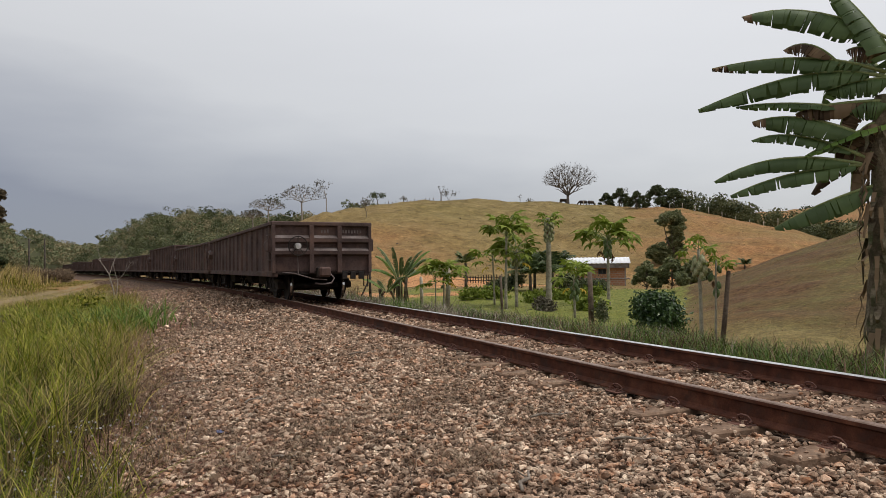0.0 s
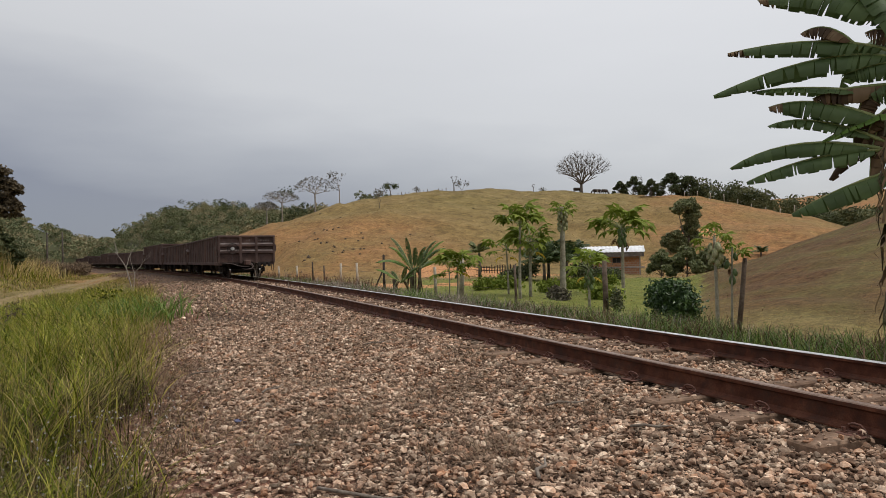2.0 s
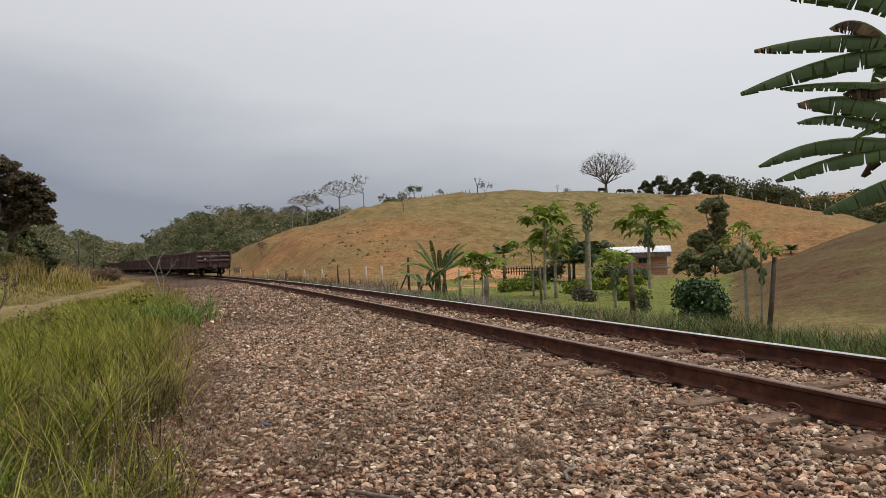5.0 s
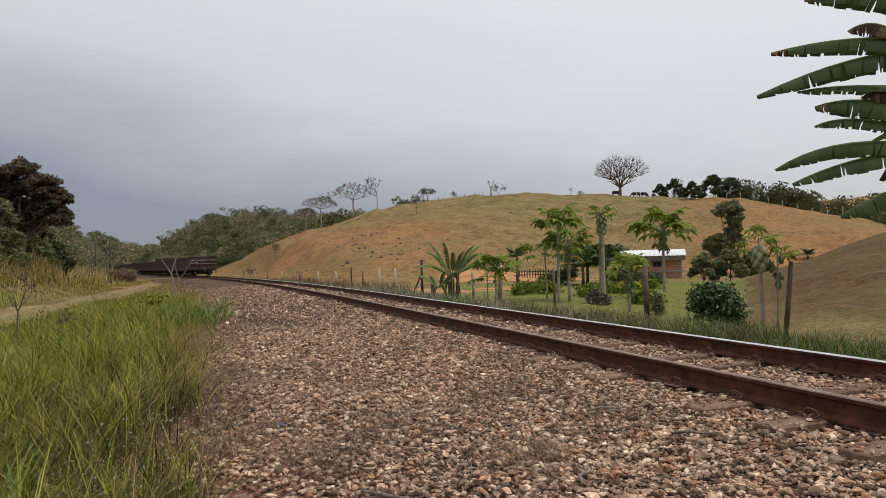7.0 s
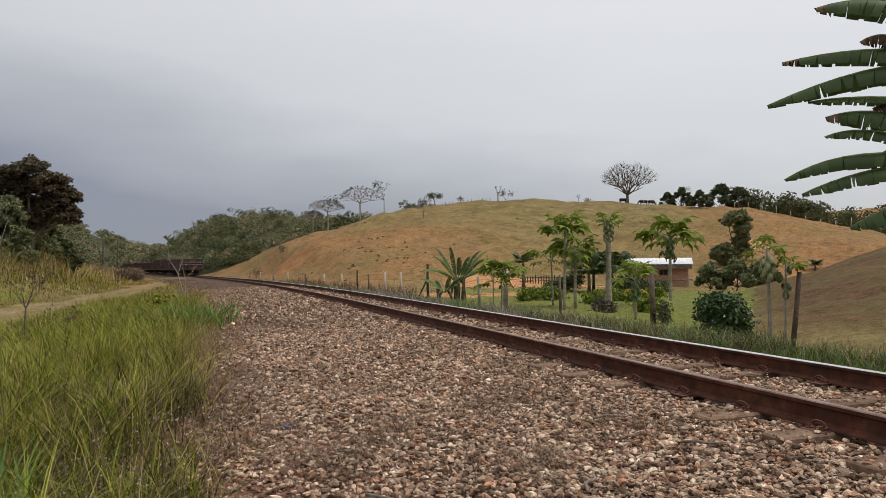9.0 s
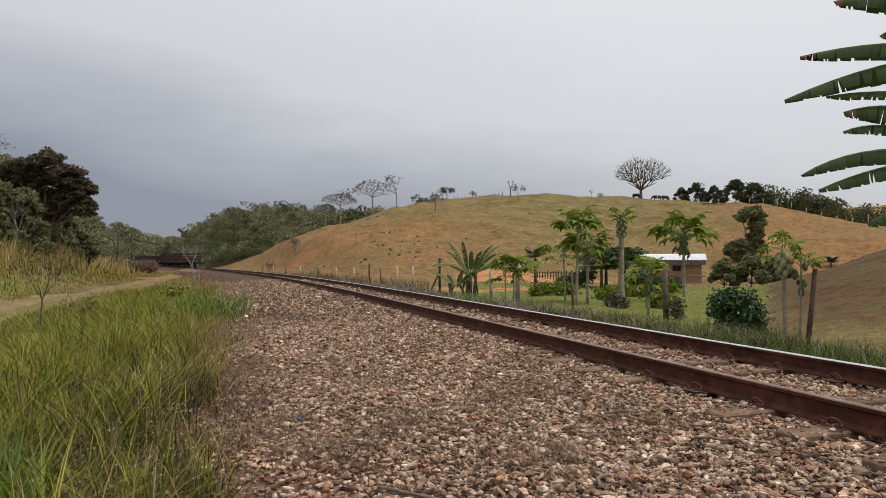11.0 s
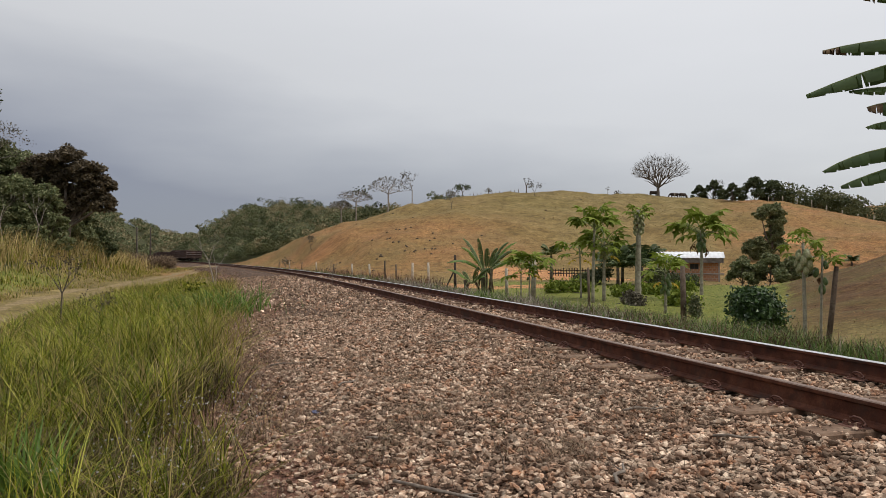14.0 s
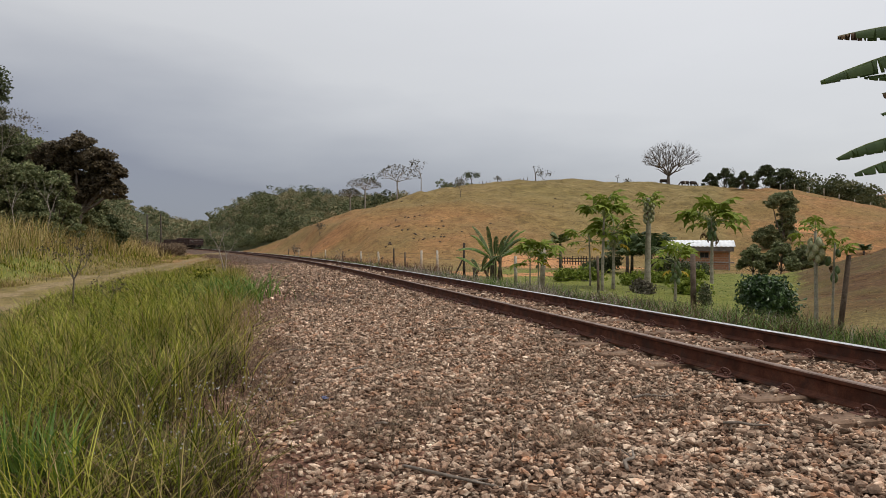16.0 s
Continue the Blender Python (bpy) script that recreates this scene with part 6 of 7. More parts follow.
# ---- banana plants ----
M_BANANA = leafy("banana_blade", ((0.0, (0.062, 0.098, 0.034)), (0.5, (0.075, 0.116, 0.04)), (1.0, (0.092, 0.136, 0.048))), 0.5, 0.2, 0.3)
M_BANANA_NEW = leafy("young_banana_blade", ((0.0, (0.10, 0.18, 0.03)), (1.0, (0.17, 0.26, 0.05))), 0.45, 0.35, 0.4)
M_BANANA_DEAD = leafy("dead_banana_blade", ((0.0, (0.05, 0.032, 0.02)), (0.5, (0.12, 0.075, 0.045)), (1.0, (0.22, 0.15, 0.09))), 0.85, 0.1)
M_RIB = two_scale("banana_midrib", (0.14, 0.17, 0.06), (0.2, 0.23, 0.09), (0.26, 0.28, 0.12), 4, 40, 0.6)
M_STEM = two_scale("banana_stem", (0.05, 0.038, 0.026), (0.115, 0.09, 0.06), (0.2, 0.165, 0.11), 5, 30, 0.9, 0, 0.15, 0.6, 0.03, stain=(0.06, 0.07, 0.03))


def banana_leaf(parent, a, b, c, width, blade, seed, hang=0.9, tear=1.0, tip=None):
    """A banana leaf whose midrib runs from a through b to c, the two halves hanging from it, torn into strips."""
    rng = np.random.RandomState(seed)
    a, b, c = Vector(a), Vector(b), Vector(c)
    ctrl = b * 2 - (a + c) * 0.5

    def mid(q):
        return a * (1 - q) ** 2 + ctrl * 2 * q * (1 - q) + c * q * q
    bm = fresh()
    tube(bm, [mid(k / 10) for k in range(11)], [0.032 * (1 - 0.85 * k / 10) for k in range(11)], 6)
    rib = part("leaf", bm, M_RIB, parent, smooth=True)
    bm = fresh()
    dead = fresh()
    ln = (c - a).length
    for side in (-1, 1):
        q = 0.14
        while q < 0.985:
            dq = min(rng.uniform(0.02, 0.10) * (0.5 if tip and q > 0.86 else 1.0) / tear, 1.0 - q)
            q1 = q + dq
            gap = rng.uniform(0.002, 0.016) if rng.uniform() < 0.5 * tear else 0
            rows = 3
            cols = 4
            fold = hang + rng.uniform(-0.07, 0.07)
            sway = rng.uniform(-0.05, 0.05)
            cut = rng.uniform(0.93, 1.03)
            into = dead if tip and q > 0.86 else bm
            grid = []
            for i in range(rows + 1):
                qi = q + (q1 - q) * i / rows
                p = mid(qi)
                d = (mid(min(1, qi + 0.02)) - mid(max(0, qi - 0.02))).normalized()
                out = d.cross(Vector((0, 0, 1)))
                if out.length < 1e-3:
                    out = Vector((1, 0, 0))
                out = out.normalized() * side
                dn = out.cross(d) * side
                if dn.z > 0:
                    dn = -dn
                w = width * min(1.0, max(0.0, (qi - 0.1) / 0.2)) ** 0.6 * max(0.0, 1.0 - qi ** 5 * 0.8) * 0.5 * cut
                row = []
                for j in range(cols + 1):
                    f = j / cols
                    ang = fold * (0.35 + 0.65 * f)
                    shrink = gap * ln * f * (0.5 - i / rows) * 2.0
                    row.append(into.verts.new(p + (out * math.cos(ang) + dn * math.sin(ang)) * w * f + d * (shrink + sway * f * w + 0.08 * f * w)))
                grid.append(row)
            for i in range(rows):
                for j in range(cols):
                    into.faces.new((grid[i][j], grid[i][j + 1], grid[i + 1][j + 1], grid[i + 1][j]))
            q = q1
    part("blade", bm, blade, rib, smooth=True)
    if tip:
        part("withered_tip", dead, M_BANANA_DEAD, rib, "withered brown torn leaf tip", smooth=True)
    return rib


def big_banana():
    bx, by = 7.86, 9.12
    bz = land_at(bx, by)
    t = thing("banana_plant", pose(bx, by, bz), "tall banana plant with torn leaves and a dead-leaf-wrapped stem", "banana plant")

    def rel(x, y, z):
        return (x - bx, y - by, z - bz)
    rng = np.random.RandomState(301)
    bm = fresh()
    n = 16
    tube(bm, [(0.02 * math.sin(k * 1.3) + 0.008 * k, 0.0, 4.1 * k / n) for k in range(n + 1)], [0.23 * (1 - 0.4 * k / n) * (1.06 if k % 2 else 0.96) for k in range(n + 1)], 14)
    part("stem", bm, M_STEM, t, smooth=True)
    # dead sheaths and hanging dead leaves round the stem
    for k in range(110):
        a, z = rng.uniform(0, 6.28), rng.uniform(0.25, 3.6)
        r = 0.23 * (1 - 0.4 * z / 4.1) + 0.012
        ln, w = rng.uniform(0.25, 0.75), rng.uniform(0.04, 0.12)
        bm = fresh()
        vs = []
        for i in range(5):
            q = i / 4
            rr = r + 0.16 * math.sin(q * 2.2) * rng.uniform(0.3, 1.0)
            for sg in (-1, 1):
                aa = a + sg * w / (2 * rr) * (1 - 0.75 * q) + rng.uniform(-0.05, 0.05)
                vs.append(bm.verts.new((rr * math.cos(aa), rr * math.sin(aa), z - ln * q)))
        for i in range(4):
            bm.faces.new((vs[2 * i], vs[2 * i + 1], vs[2 * i + 3], vs[2 * i + 2]))
        part("dead_sheath", bm, M_BANANA_DEAD if k % 3 else M_STEM, t)
    leaves = (
        ((8.18, 8.83, 4.09), (7.29, 9.57, 4.88), (6.39, 10.18, 5.00), 0.68, M_BANANA, 1.15, True),
        ((7.96, 9.03, 3.82), (7.10, 9.71, 4.21), (6.00, 10.42, 4.22), 0.52, M_BANANA, 1.15, True),
        ((8.02, 8.98, 3.70), (7.13, 9.69, 3.94), (5.80, 10.53, 3.56), 0.60, M_BANANA, 1.10, False),
        ((7.79, 9.17, 3.27), (7.01, 9.78, 3.51), (6.30, 10.24, 3.55), 0.34, M_BANANA, 0.70, False),
        ((7.91, 9.07, 2.75), (7.16, 9.67, 3.25), (6.49, 10.12, 3.28), 0.60, M_BANANA, 1.20, True),
        ((7.84, 9.13, 2.50), (7.08, 9.73, 2.98), (6.48, 10.13, 2.98), 0.36, M_BANANA, 1.00, False),
        ((8.28, 8.74, 3.13), (7.65, 9.29, 2.97), (7.09, 9.72, 2.66), 0.42, M_BANANA_NEW, 0.60, False),
        ((7.87, 9.10, 2.40), (6.88, 9.87, 2.66), (5.99, 10.42, 2.35), 0.46, M_BANANA, 1.20, False),
        ((7.90, 9.08, 2.45), (7.03, 9.76, 2.42), (6.20, 10.30, 2.11), 0.48, M_BANANA, 1.10, False),
        ((7.96, 9.03, 2.19), (7.35, 9.52, 1.95), (6.73, 9.96, 1.57), 0.62, M_BANANA, 1.10, False),
        ((8.17, 8.84, 3.55), (7.87, 9.10, 4.47), (7.38, 9.50, 5.38), 0.70, M_BANANA, 1.00, False),
        ((7.53, 9.39, 3.98), (7.21, 9.63, 4.39), (6.89, 9.86, 4.37), 0.46, M_BANANA_DEAD, 1.00, False),
        ((7.92, 9.06, 3.40), (7.34, 9.53, 3.43), (7.01, 9.78, 3.34), 0.50, M_BANANA_DEAD, 1.35, False),
        ((8.11, 8.89, 3.71), (7.73, 9.22, 3.74), (7.35, 9.53, 3.65), 0.55, M_BANANA, 1.25, False),
        ((8.06, 8.94, 4.07), (7.77, 9.19, 4.24), (7.57, 9.35, 4.23), 0.50, M_BANANA_DEAD, 1.40, False),
        ((8.04, 8.96, 2.98), (7.78, 9.18, 3.07), (7.58, 9.35, 2.74), 0.60, M_BANANA_DEAD, 1.40, False),
        ((8.03, 8.96, 2.68), (7.84, 9.13, 2.70), (7.64, 9.30, 2.37), 0.55, M_BANANA_DEAD, 1.40, False),
        ((8.10, 8.90, 3.31), (7.79, 9.17, 3.42), (7.52, 9.39, 3.31), 0.60, M_BANANA, 1.35, False),
        ((8.0, 9.0, 4.0), (8.5, 8.3, 5.2), (9.3, 7.4, 5.2), 0.9, M_BANANA, 0.8, False),
        ((8.0, 9.0, 3.8), (9.2, 9.3, 4.5), (10.3, 9.6, 3.8), 0.9, M_BANANA, 0.8, False),
        ((8.0, 9.0, 3.6), (8.4, 10.2, 4.4), (8.7, 11.4, 3.9), 0.8, M_BANANA, 0.9, False),
        ((8.0, 9.0, 3.3), (8.9, 8.3, 3.6), (9.8, 7.6, 2.6), 0.75, M_BANANA, 1.0, False),
        ((8.0, 9.0, 3.0), (8.1, 9.9, 3.0), (8.0, 10.8, 2.2), 0.65, M_BANANA_DEAD, 1.3, False),
        ((7.95, 9.05, 3.3), (7.6, 9.4, 3.3), (7.45, 9.5, 2.4), 0.5, M_BANANA_DEAD, 1.4, False),
        ((7.95, 9.05, 3.0), (8.3, 8.9, 2.9), (8.5, 8.8, 1.9), 0.5, M_BANANA_DEAD, 1.4, False),
        ((7.95, 9.05, 2.9), (7.72, 9.3, 2.8), (7.62, 9.4, 1.9), 0.5, M_BANANA_DEAD, 1.4, False),
        ((7.95, 9.05, 2.4), (8.15, 8.75, 2.2), (8.2, 8.7, 1.1), 0.45, M_BANANA_DEAD, 1.4, False),
    )
    for i, (a, b, c, w, m, hang, tip) in enumerate(leaves):
        banana_leaf(t, rel(*a), rel(*b), rel(*c), w, m, 310 + i, hang, 1.0, tip)


big_banana()


def small_banana(x, y, height, seed, label, spread=1.0, n=9):
    t = thing("banana_plant", pose(x, y, land_at(x, y) - 0.03), label, "banana plant")
    rng = np.random.RandomState(seed)
    for s in range(3):
        bm = fresh()
        ox, oy = rng.uniform(-0.2, 0.2, 2)
        tube(bm, [(ox, oy, 0), (ox * 1.3, oy * 1.3, height * 0.25), (ox * 1.6, oy * 1.6, height * 0.5)], [0.085, 0.07, 0.05], 8)
        part("stem", bm, M_STEM, t, smooth=True)
    for k in range(n):
        a = k * 2.4 + rng.uniform(-0.3, 0.3)
        q = rng.uniform(0.25, 1.0) * spread
        up = height * rng.uniform(0.75, 1.05) if k % 3 else height * 0.6
        base = Vector((0.12 * math.cos(a), 0.12 * math.sin(a), height * 0.42))
        tipp = Vector((q * math.cos(a), q * math.sin(a), up))
        m = (base + tipp) / 2 + Vector((0, 0, 0.12 * height))
        banana_leaf(t, base, m, tipp, 0.3, M_BANANA if k % 4 else M_BANANA_NEW, seed * 10 + k, 0.7, 1.25)
    for k in range(4):
        a = rng.uniform(0, 6.28)
        banana_leaf(t, (0, 0, height * 0.4), (0.22 * math.cos(a), 0.22 * math.sin(a), height * 0.42), (0.36 * math.cos(a), 0.36 * math.sin(a), 0.12), 0.2, M_BANANA_DEAD, seed * 10 + 50 + k, 1.2, 0.8)
    return t


small_banana(2.2, 28.9, 2.4, 33, "young banana plant with upright torn leaves by the fence", 1.9, 14)
small_banana(1.6, 28.4, 1.3, 34, "small banana shoot with drooping leaves by the fence", 1.2, 6)


# ---- palms ----
M_PALM = leafy("palm_leaflets", ((0.0, (0.025, 0.042, 0.014)), (0.5, (0.05, 0.08, 0.025)), (1.0, (0.10, 0.125, 0.045))), 0.5, 0.2)
M_PALMPALE = leafy("pale_palm_leaflets", ((0.0, (0.07, 0.10, 0.035)), (1.0, (0.17, 0.18, 0.07))), 0.5, 0.25)


def palm(x, y, trunk_h, frond, n, leaf, seed, label):
    t = thing("palm_tree", pose(x, y, land_at(x, y) - 0.03), label, "palm tree", "palms by the house")
    rng = np.random.RandomState(seed)
    bm = fresh()
    tube(bm, [(0, 0, 0), (0.02, 0, trunk_h * 0.5), (0, 0.02, trunk_h)], [0.13, 0.1, 0.1], 9)
    part("trunk", bm, M_BARK, t, smooth=True)
    for k in range(n):
        a = k * 2.4
        el = radians(rng.uniform(28, 84))
        ln = frond * rng.uniform(0.8, 1.1)
        d = Vector((math.cos(a), math.sin(a), 0))
        pts = [Vector((0, 0, trunk_h)) + d * ln * math.cos(el) * q + Vector((0, 0, ln * (math.sin(el) * q - 0.48 * q * q))) for q in (0, 0.2, 0.4, 0.6, 0.8, 1.0)]
        bm = fresh()
        tube(bm, pts, [0.02, 0.017, 0.014, 0.011, 0.008, 0.004], 5)
        for f in bm.faces:
            f.material_index = 1
        side = d.cross(Vector((0, 0, 1)))
        m = 26
        for i in range(m):
            q = 0.12 + 0.88 * i / m
            j = min(4, int(q * 5))
            p = pts[j].lerp(pts[j + 1], q * 5 - j)
            dr = (pts[j + 1] - pts[j]).normalized()
            w = 0.42 * ln * 0.5 * math.sin(math.pi * min(1, q * 0.9 + 0.08)) + 0.06
            for sg in (-1, 1):
                e = p + side * sg * w * 0.8 + dr * w * 0.5 + Vector((0, 0, -w * rng.uniform(0.25, 0.7)))
                hh = dr * 0.03
                bm.faces.new([bm.verts.new(p - hh), bm.verts.new(p + hh), bm.verts.new(p.lerp(e, 0.6) + hh), bm.verts.new(e), bm.verts.new(p.lerp(e, 0.6) - hh)])
        part("frond", bm, [leaf, M_RIB], t)
    return t


palm(14.2, 46.5, 1.3, 3.1, 22, M_PALM, 401, "dark green palm with arching fronds beside the house")
palm(12.3, 45.5, 1.2, 2.8, 20, M_PALM, 402, "dark green palm with arching fronds beside the house")
palm(13.3, 48.0, 1.6, 2.9, 19, M_PALM, 403, "dark green palm with arching fronds beside the house")
palm(8.6, 50.0, 2.0, 1.8, 15, M_PALMPALE, 404, "young pale-green palm before the corral")
palm(44.6, 72.3, 0.5, 1.7, 12, M_PALM, 405, "low palm on the pasture slope")
for i, (x, y, h) in enumerate(((15.6, 46.4, 1.3), (16.6, 45.0, 0.9), (11.6, 47.5, 1.2), (10.4, 46.8, 0.9), (7.2, 33.5, 0.6), (5.9, 32.6, 0.5), (8.6, 30.6, 0.5), (10.6, 33, 0.5), (13.2, 36, 0.6), (9.0, 24.6, 0.5))):
    tree("leafy_shrub", x, y, h, 0.1, 2, 0.8, 0.0, M_PAPLEAF if i > 3 else M_DARKLEAF, 0.12, 26, 0.2, M_BARK, "leafy green garden shrub near the house", "shrub", seed=420 + i, radius=0.03, forks=5, group="garden shrubs")
tree("dry_bush", 7.35, 25.2, 0.6, 0.1, 3, 0.8, 0.0, M_DRYLEAF, 0.08, 10, 0.1, M_TWIG, "withered brown bush beside the papayas", "bush", seed=440, radius=0.02, forks=5, wide=0.6)
tree("dry_bush", 6.75, 17.6, 0.75, 0.1, 3, 0.6, 0.1, M_WOODLEAF, 0.04, 9, 0.06, M_TWIG, "thin climbing weeds round the fence post", "bush", seed=441, radius=0.012, forks=5, wide=0.22)


# ---- house ----
def brick_material():
    m, n, l, b = mat("bare_clay_brick", 0.9, 0, 0.2)
    c = n.new("ShaderNodeTexCoord")
    mp = n.new("ShaderNodeMapping")
    mp.inputs["Rotation"].default_value = (radians(90), 0, 0)
    l.new(c.outputs["Object"], mp.inputs["Vector"])
    br = n.new("ShaderNodeTexBrick")
    br.inputs["Scale"].default_value = 1.0
    br.inputs["Brick Width"].default_value, br.inputs["Row Height"].default_value = 0.3, 0.2
    br.inputs["Mortar Size"].default_value = 0.018
    br.inputs["Color1"].default_value, br.inputs["Color2"].default_value = (0.36, 0.155, 0.075, 1), (0.46, 0.23, 0.12, 1)
    br.inputs["Mortar"].default_value = (0.40, 0.32, 0.25, 1)
    l.new(mp.outputs[0], br.inputs["Vector"])
    stain = noise_node(n, l, 0.9, 5, 0.7)
    col = mix_node(n, l, ramp_node(n, l, stain, ((0.45, (0, 0, 0)), (0.7, (0.6, 0.6, 0.6)))), br.outputs["Color"], (0.30, 0.2, 0.14))
    l.new(col, b.inputs["Base Color"])
    bump_node(n, l, b, br.outputs["Fac"], 0.4, 0.01)
    return m


M_BRICK = brick_material()
M_SHEET = two_scale("pale_fibre_cement_sheet", (0.55, 0.56, 0.58), (0.68, 0.69, 0.71), (0.78, 0.79, 0.8), 1.5, 20, 0.7, 0, 0.3, 0.1, 0.005)
M_BOARD = two_scale("grey_weathered_board", (0.10, 0.085, 0.075), (0.16, 0.14, 0.125), (0.24, 0.215, 0.195), 3, 40, 0.9)
M_VOID = two_scale("dark_window", (0.012, 0.012, 0.013), (0.02, 0.02, 0.02), (0.03, 0.03, 0.03), 3, 30, 0.4)
M_CONC = two_scale("grey_render", (0.24, 0.21, 0.19), (0.33, 0.3, 0.27), (0.42, 0.39, 0.36), 2, 30, 0.9)


def house():
    hx, hy, turn = 21.65, 57.9, -21.3
    z = land_at(22.1, 57.9) - 0.25
    h = thing("farm_house", pose(hx, hy, z, 0, 0, turn), "small brick farm house with a pale sheet roof", "house")
    W, D, H = 2.5, 3.0, 1.72
    # front wall with a window opening, built of four panels round it
    bm = fresh()
    for x0, x1, z0, z1 in ((-W, 0.15, 0, H), (0.85, W, 0, H), (0.15, 0.85, 0, 1.15), (0.15, 0.85, 1.62, H)):
        box(bm, x0, x1, -0.14, 0, z0, z1)
    part("wall_front", bm, M_BRICK, h, "bare brick front wall")
    for nm, x0, x1, y0, y1 in (("wall_side", -W, -W + 0.14, 0, D), ("wall_side", W - 0.14, W, 0, D), ("wall_back", -W + 0.14, W - 0.14, D - 0.14, D)):
        bm = fresh()
        box(bm, x0, x1, y0, y1, 0, H + (0.25 if nm == "wall_back" else 0.0))
        part(nm, bm, M_BRICK, h)
    win = new("window")
    win.parent = h
    bm = fresh()
    box(bm, 0.15, 0.85, -0.03, -0.01, 1.15, 1.62)
    part("pane", bm, M_VOID, win, "dark unlit window pane")
    for x0, x1, z0, z1 in ((0.15, 0.85, 1.15, 1.19), (0.15, 0.85, 1.58, 1.62), (0.15, 0.19, 1.19, 1.58), (0.81, 0.85, 1.19, 1.58), (0.48, 0.52, 1.19, 1.58)):
        bm = fresh()
        box(bm, x0, x1, -0.1, -0.035, z0, z1)
        part("frame", bm, M_BOARD, win)
    for x in (-W - 0.02, W - 0.1, -0.6):
        bm = fresh()
        box(bm, x, x + 0.12, -0.165, -0.02, 0, H)
        part("pillar", bm, M_CONC, h, "grey concrete corner pillar")
    bm = fresh()
    box(bm, -W - 0.2, W + 0.35, -0.24, -0.14, 0.72, 0.84, bevel=0.01)
    part("ledge", bm, M_CONC, h, "grey concrete band along the wall")
    bm = fresh()
    box(bm, -W - 0.25, W + 0.3, -0.75, -0.6, H - 0.02, H + 0.38, bevel=0.01)
    part("fascia", bm, M_BOARD, h, "weathered grey eave board")
    for x in (-W, -W / 3, W / 3, W):
        bm = fresh()
        box(bm, x - 0.04, x + 0.04, -0.62, D + 0.3, H + 0.16, H + 0.28, pose(0, 0, 0, 0))
        part("rafter", bm, M_BOARD, h)
    # corrugated sheet roof, rising to the back
    n = 64
    vs, fs = [], []
    for j, (y, zz) in enumerate(((-0.85, H + 0.40), (D + 0.35, H + 0.95))):
        for i in range(n + 1):
            x = -W - 0.35 + (2 * W + 0.75) * i / n
            vs.append((x, y, zz + 0.022 * math.cos(i * math.pi / 2)))
    for i in range(n):
        fs.append((i, i + 1, n + 2 + i, n + 1 + i))
    low = len(vs)
    vs += [(x, y, zz - 0.02) for x, y, zz in vs]
    fs += [tuple(low + k for k in reversed(f)) for f in fs[:n]]
    fs += [(i, low + i, low + i + 1, i + 1) for i in range(n)]
    mesh_ob("roof", vs, fs, M_SHEET, h, True, "pale corrugated fibre-cement roof")


house()

# ---- corral, fence, poles ----
M_POST = two_scale("weathered_fence_post", (0.06, 0.042, 0.03), (0.11, 0.08, 0.06), (0.19, 0.15, 0.115), 4, 30, 0.95, 0, 0.15, 0.6, 0.012)
M_PALEPOST = two_scale("pale_fence_post", (0.28, 0.235, 0.185), (0.40, 0.35, 0.28), (0.52, 0.47, 0.39), 4, 30, 0.95, 0, 0.15, 0.6, 0.012)
M_DARKPOST = two_scale("charred_dark_post", (0.025, 0.02, 0.017), (0.05, 0.04, 0.034), (0.1, 0.08, 0.065), 4, 30, 0.95, 0, 0.15, 0.6, 0.012)
M_WIRE = two_scale("rusty_fence_wire", (0.08, 0.06, 0.05), (0.12, 0.095, 0.08), (0.17, 0.14, 0.12), 10, 60, 0.7, 0.5)


def corral():
    c = thing("corral_fence", pose(12.9, 65.0, land_at(12.9, 65.0)), "dark wooden corral fence beneath the hill", "fence")
    rng = np.random.RandomState(9)
    for k in range(15):
        x = -1.75 + 0.25 * k
        bm = fresh()
        tube(bm, [(x, -0.15 * x, -0.1), (x + rng.uniform(-0.03, 0.03), -0.15 * x, rng.uniform(0.7, 0.9))], 0.045, 6)
        part("post", bm, M_DARKPOST, c)
    for z in (0.3, 0.6):
        bm = fresh()
        tube(bm, [(-2.0, 0.3, z), (0, 0, z + 0.03), (2.0, -0.3, z)], 0.04, 6)
        part("fence_rail", bm, M_DARKPOST, c)


corral()


def fence_post(x, y, h, r, material, label, lean=0.0, seed=0, brace=False):
    rng = np.random.RandomState(seed)
    z = land_at(x, y)
    p = thing("fence_post", pose(x, y, z), label, "fence post", "posts of the trackside fence")
    bm = fresh()
    tube(bm, [(0, 0, -0.2), (lean * h * 0.5 + rng.uniform(-0.02, 0.02), 0, h * 0.5), (lean * h, rng.uniform(-0.02, 0.02), h)], [r * 1.1, r, r * 0.9], 8)
    part("shaft", bm, material, p, smooth=True)
    if brace:
        bm = fresh()
        tube(bm, [(-0.55, 0, 0.0), (-0.02, 0, h * 0.62)], 0.04, 7)
        part("brace", bm, material, p)
    return p


POSTS = []
_r = np.random.RandomState(15)
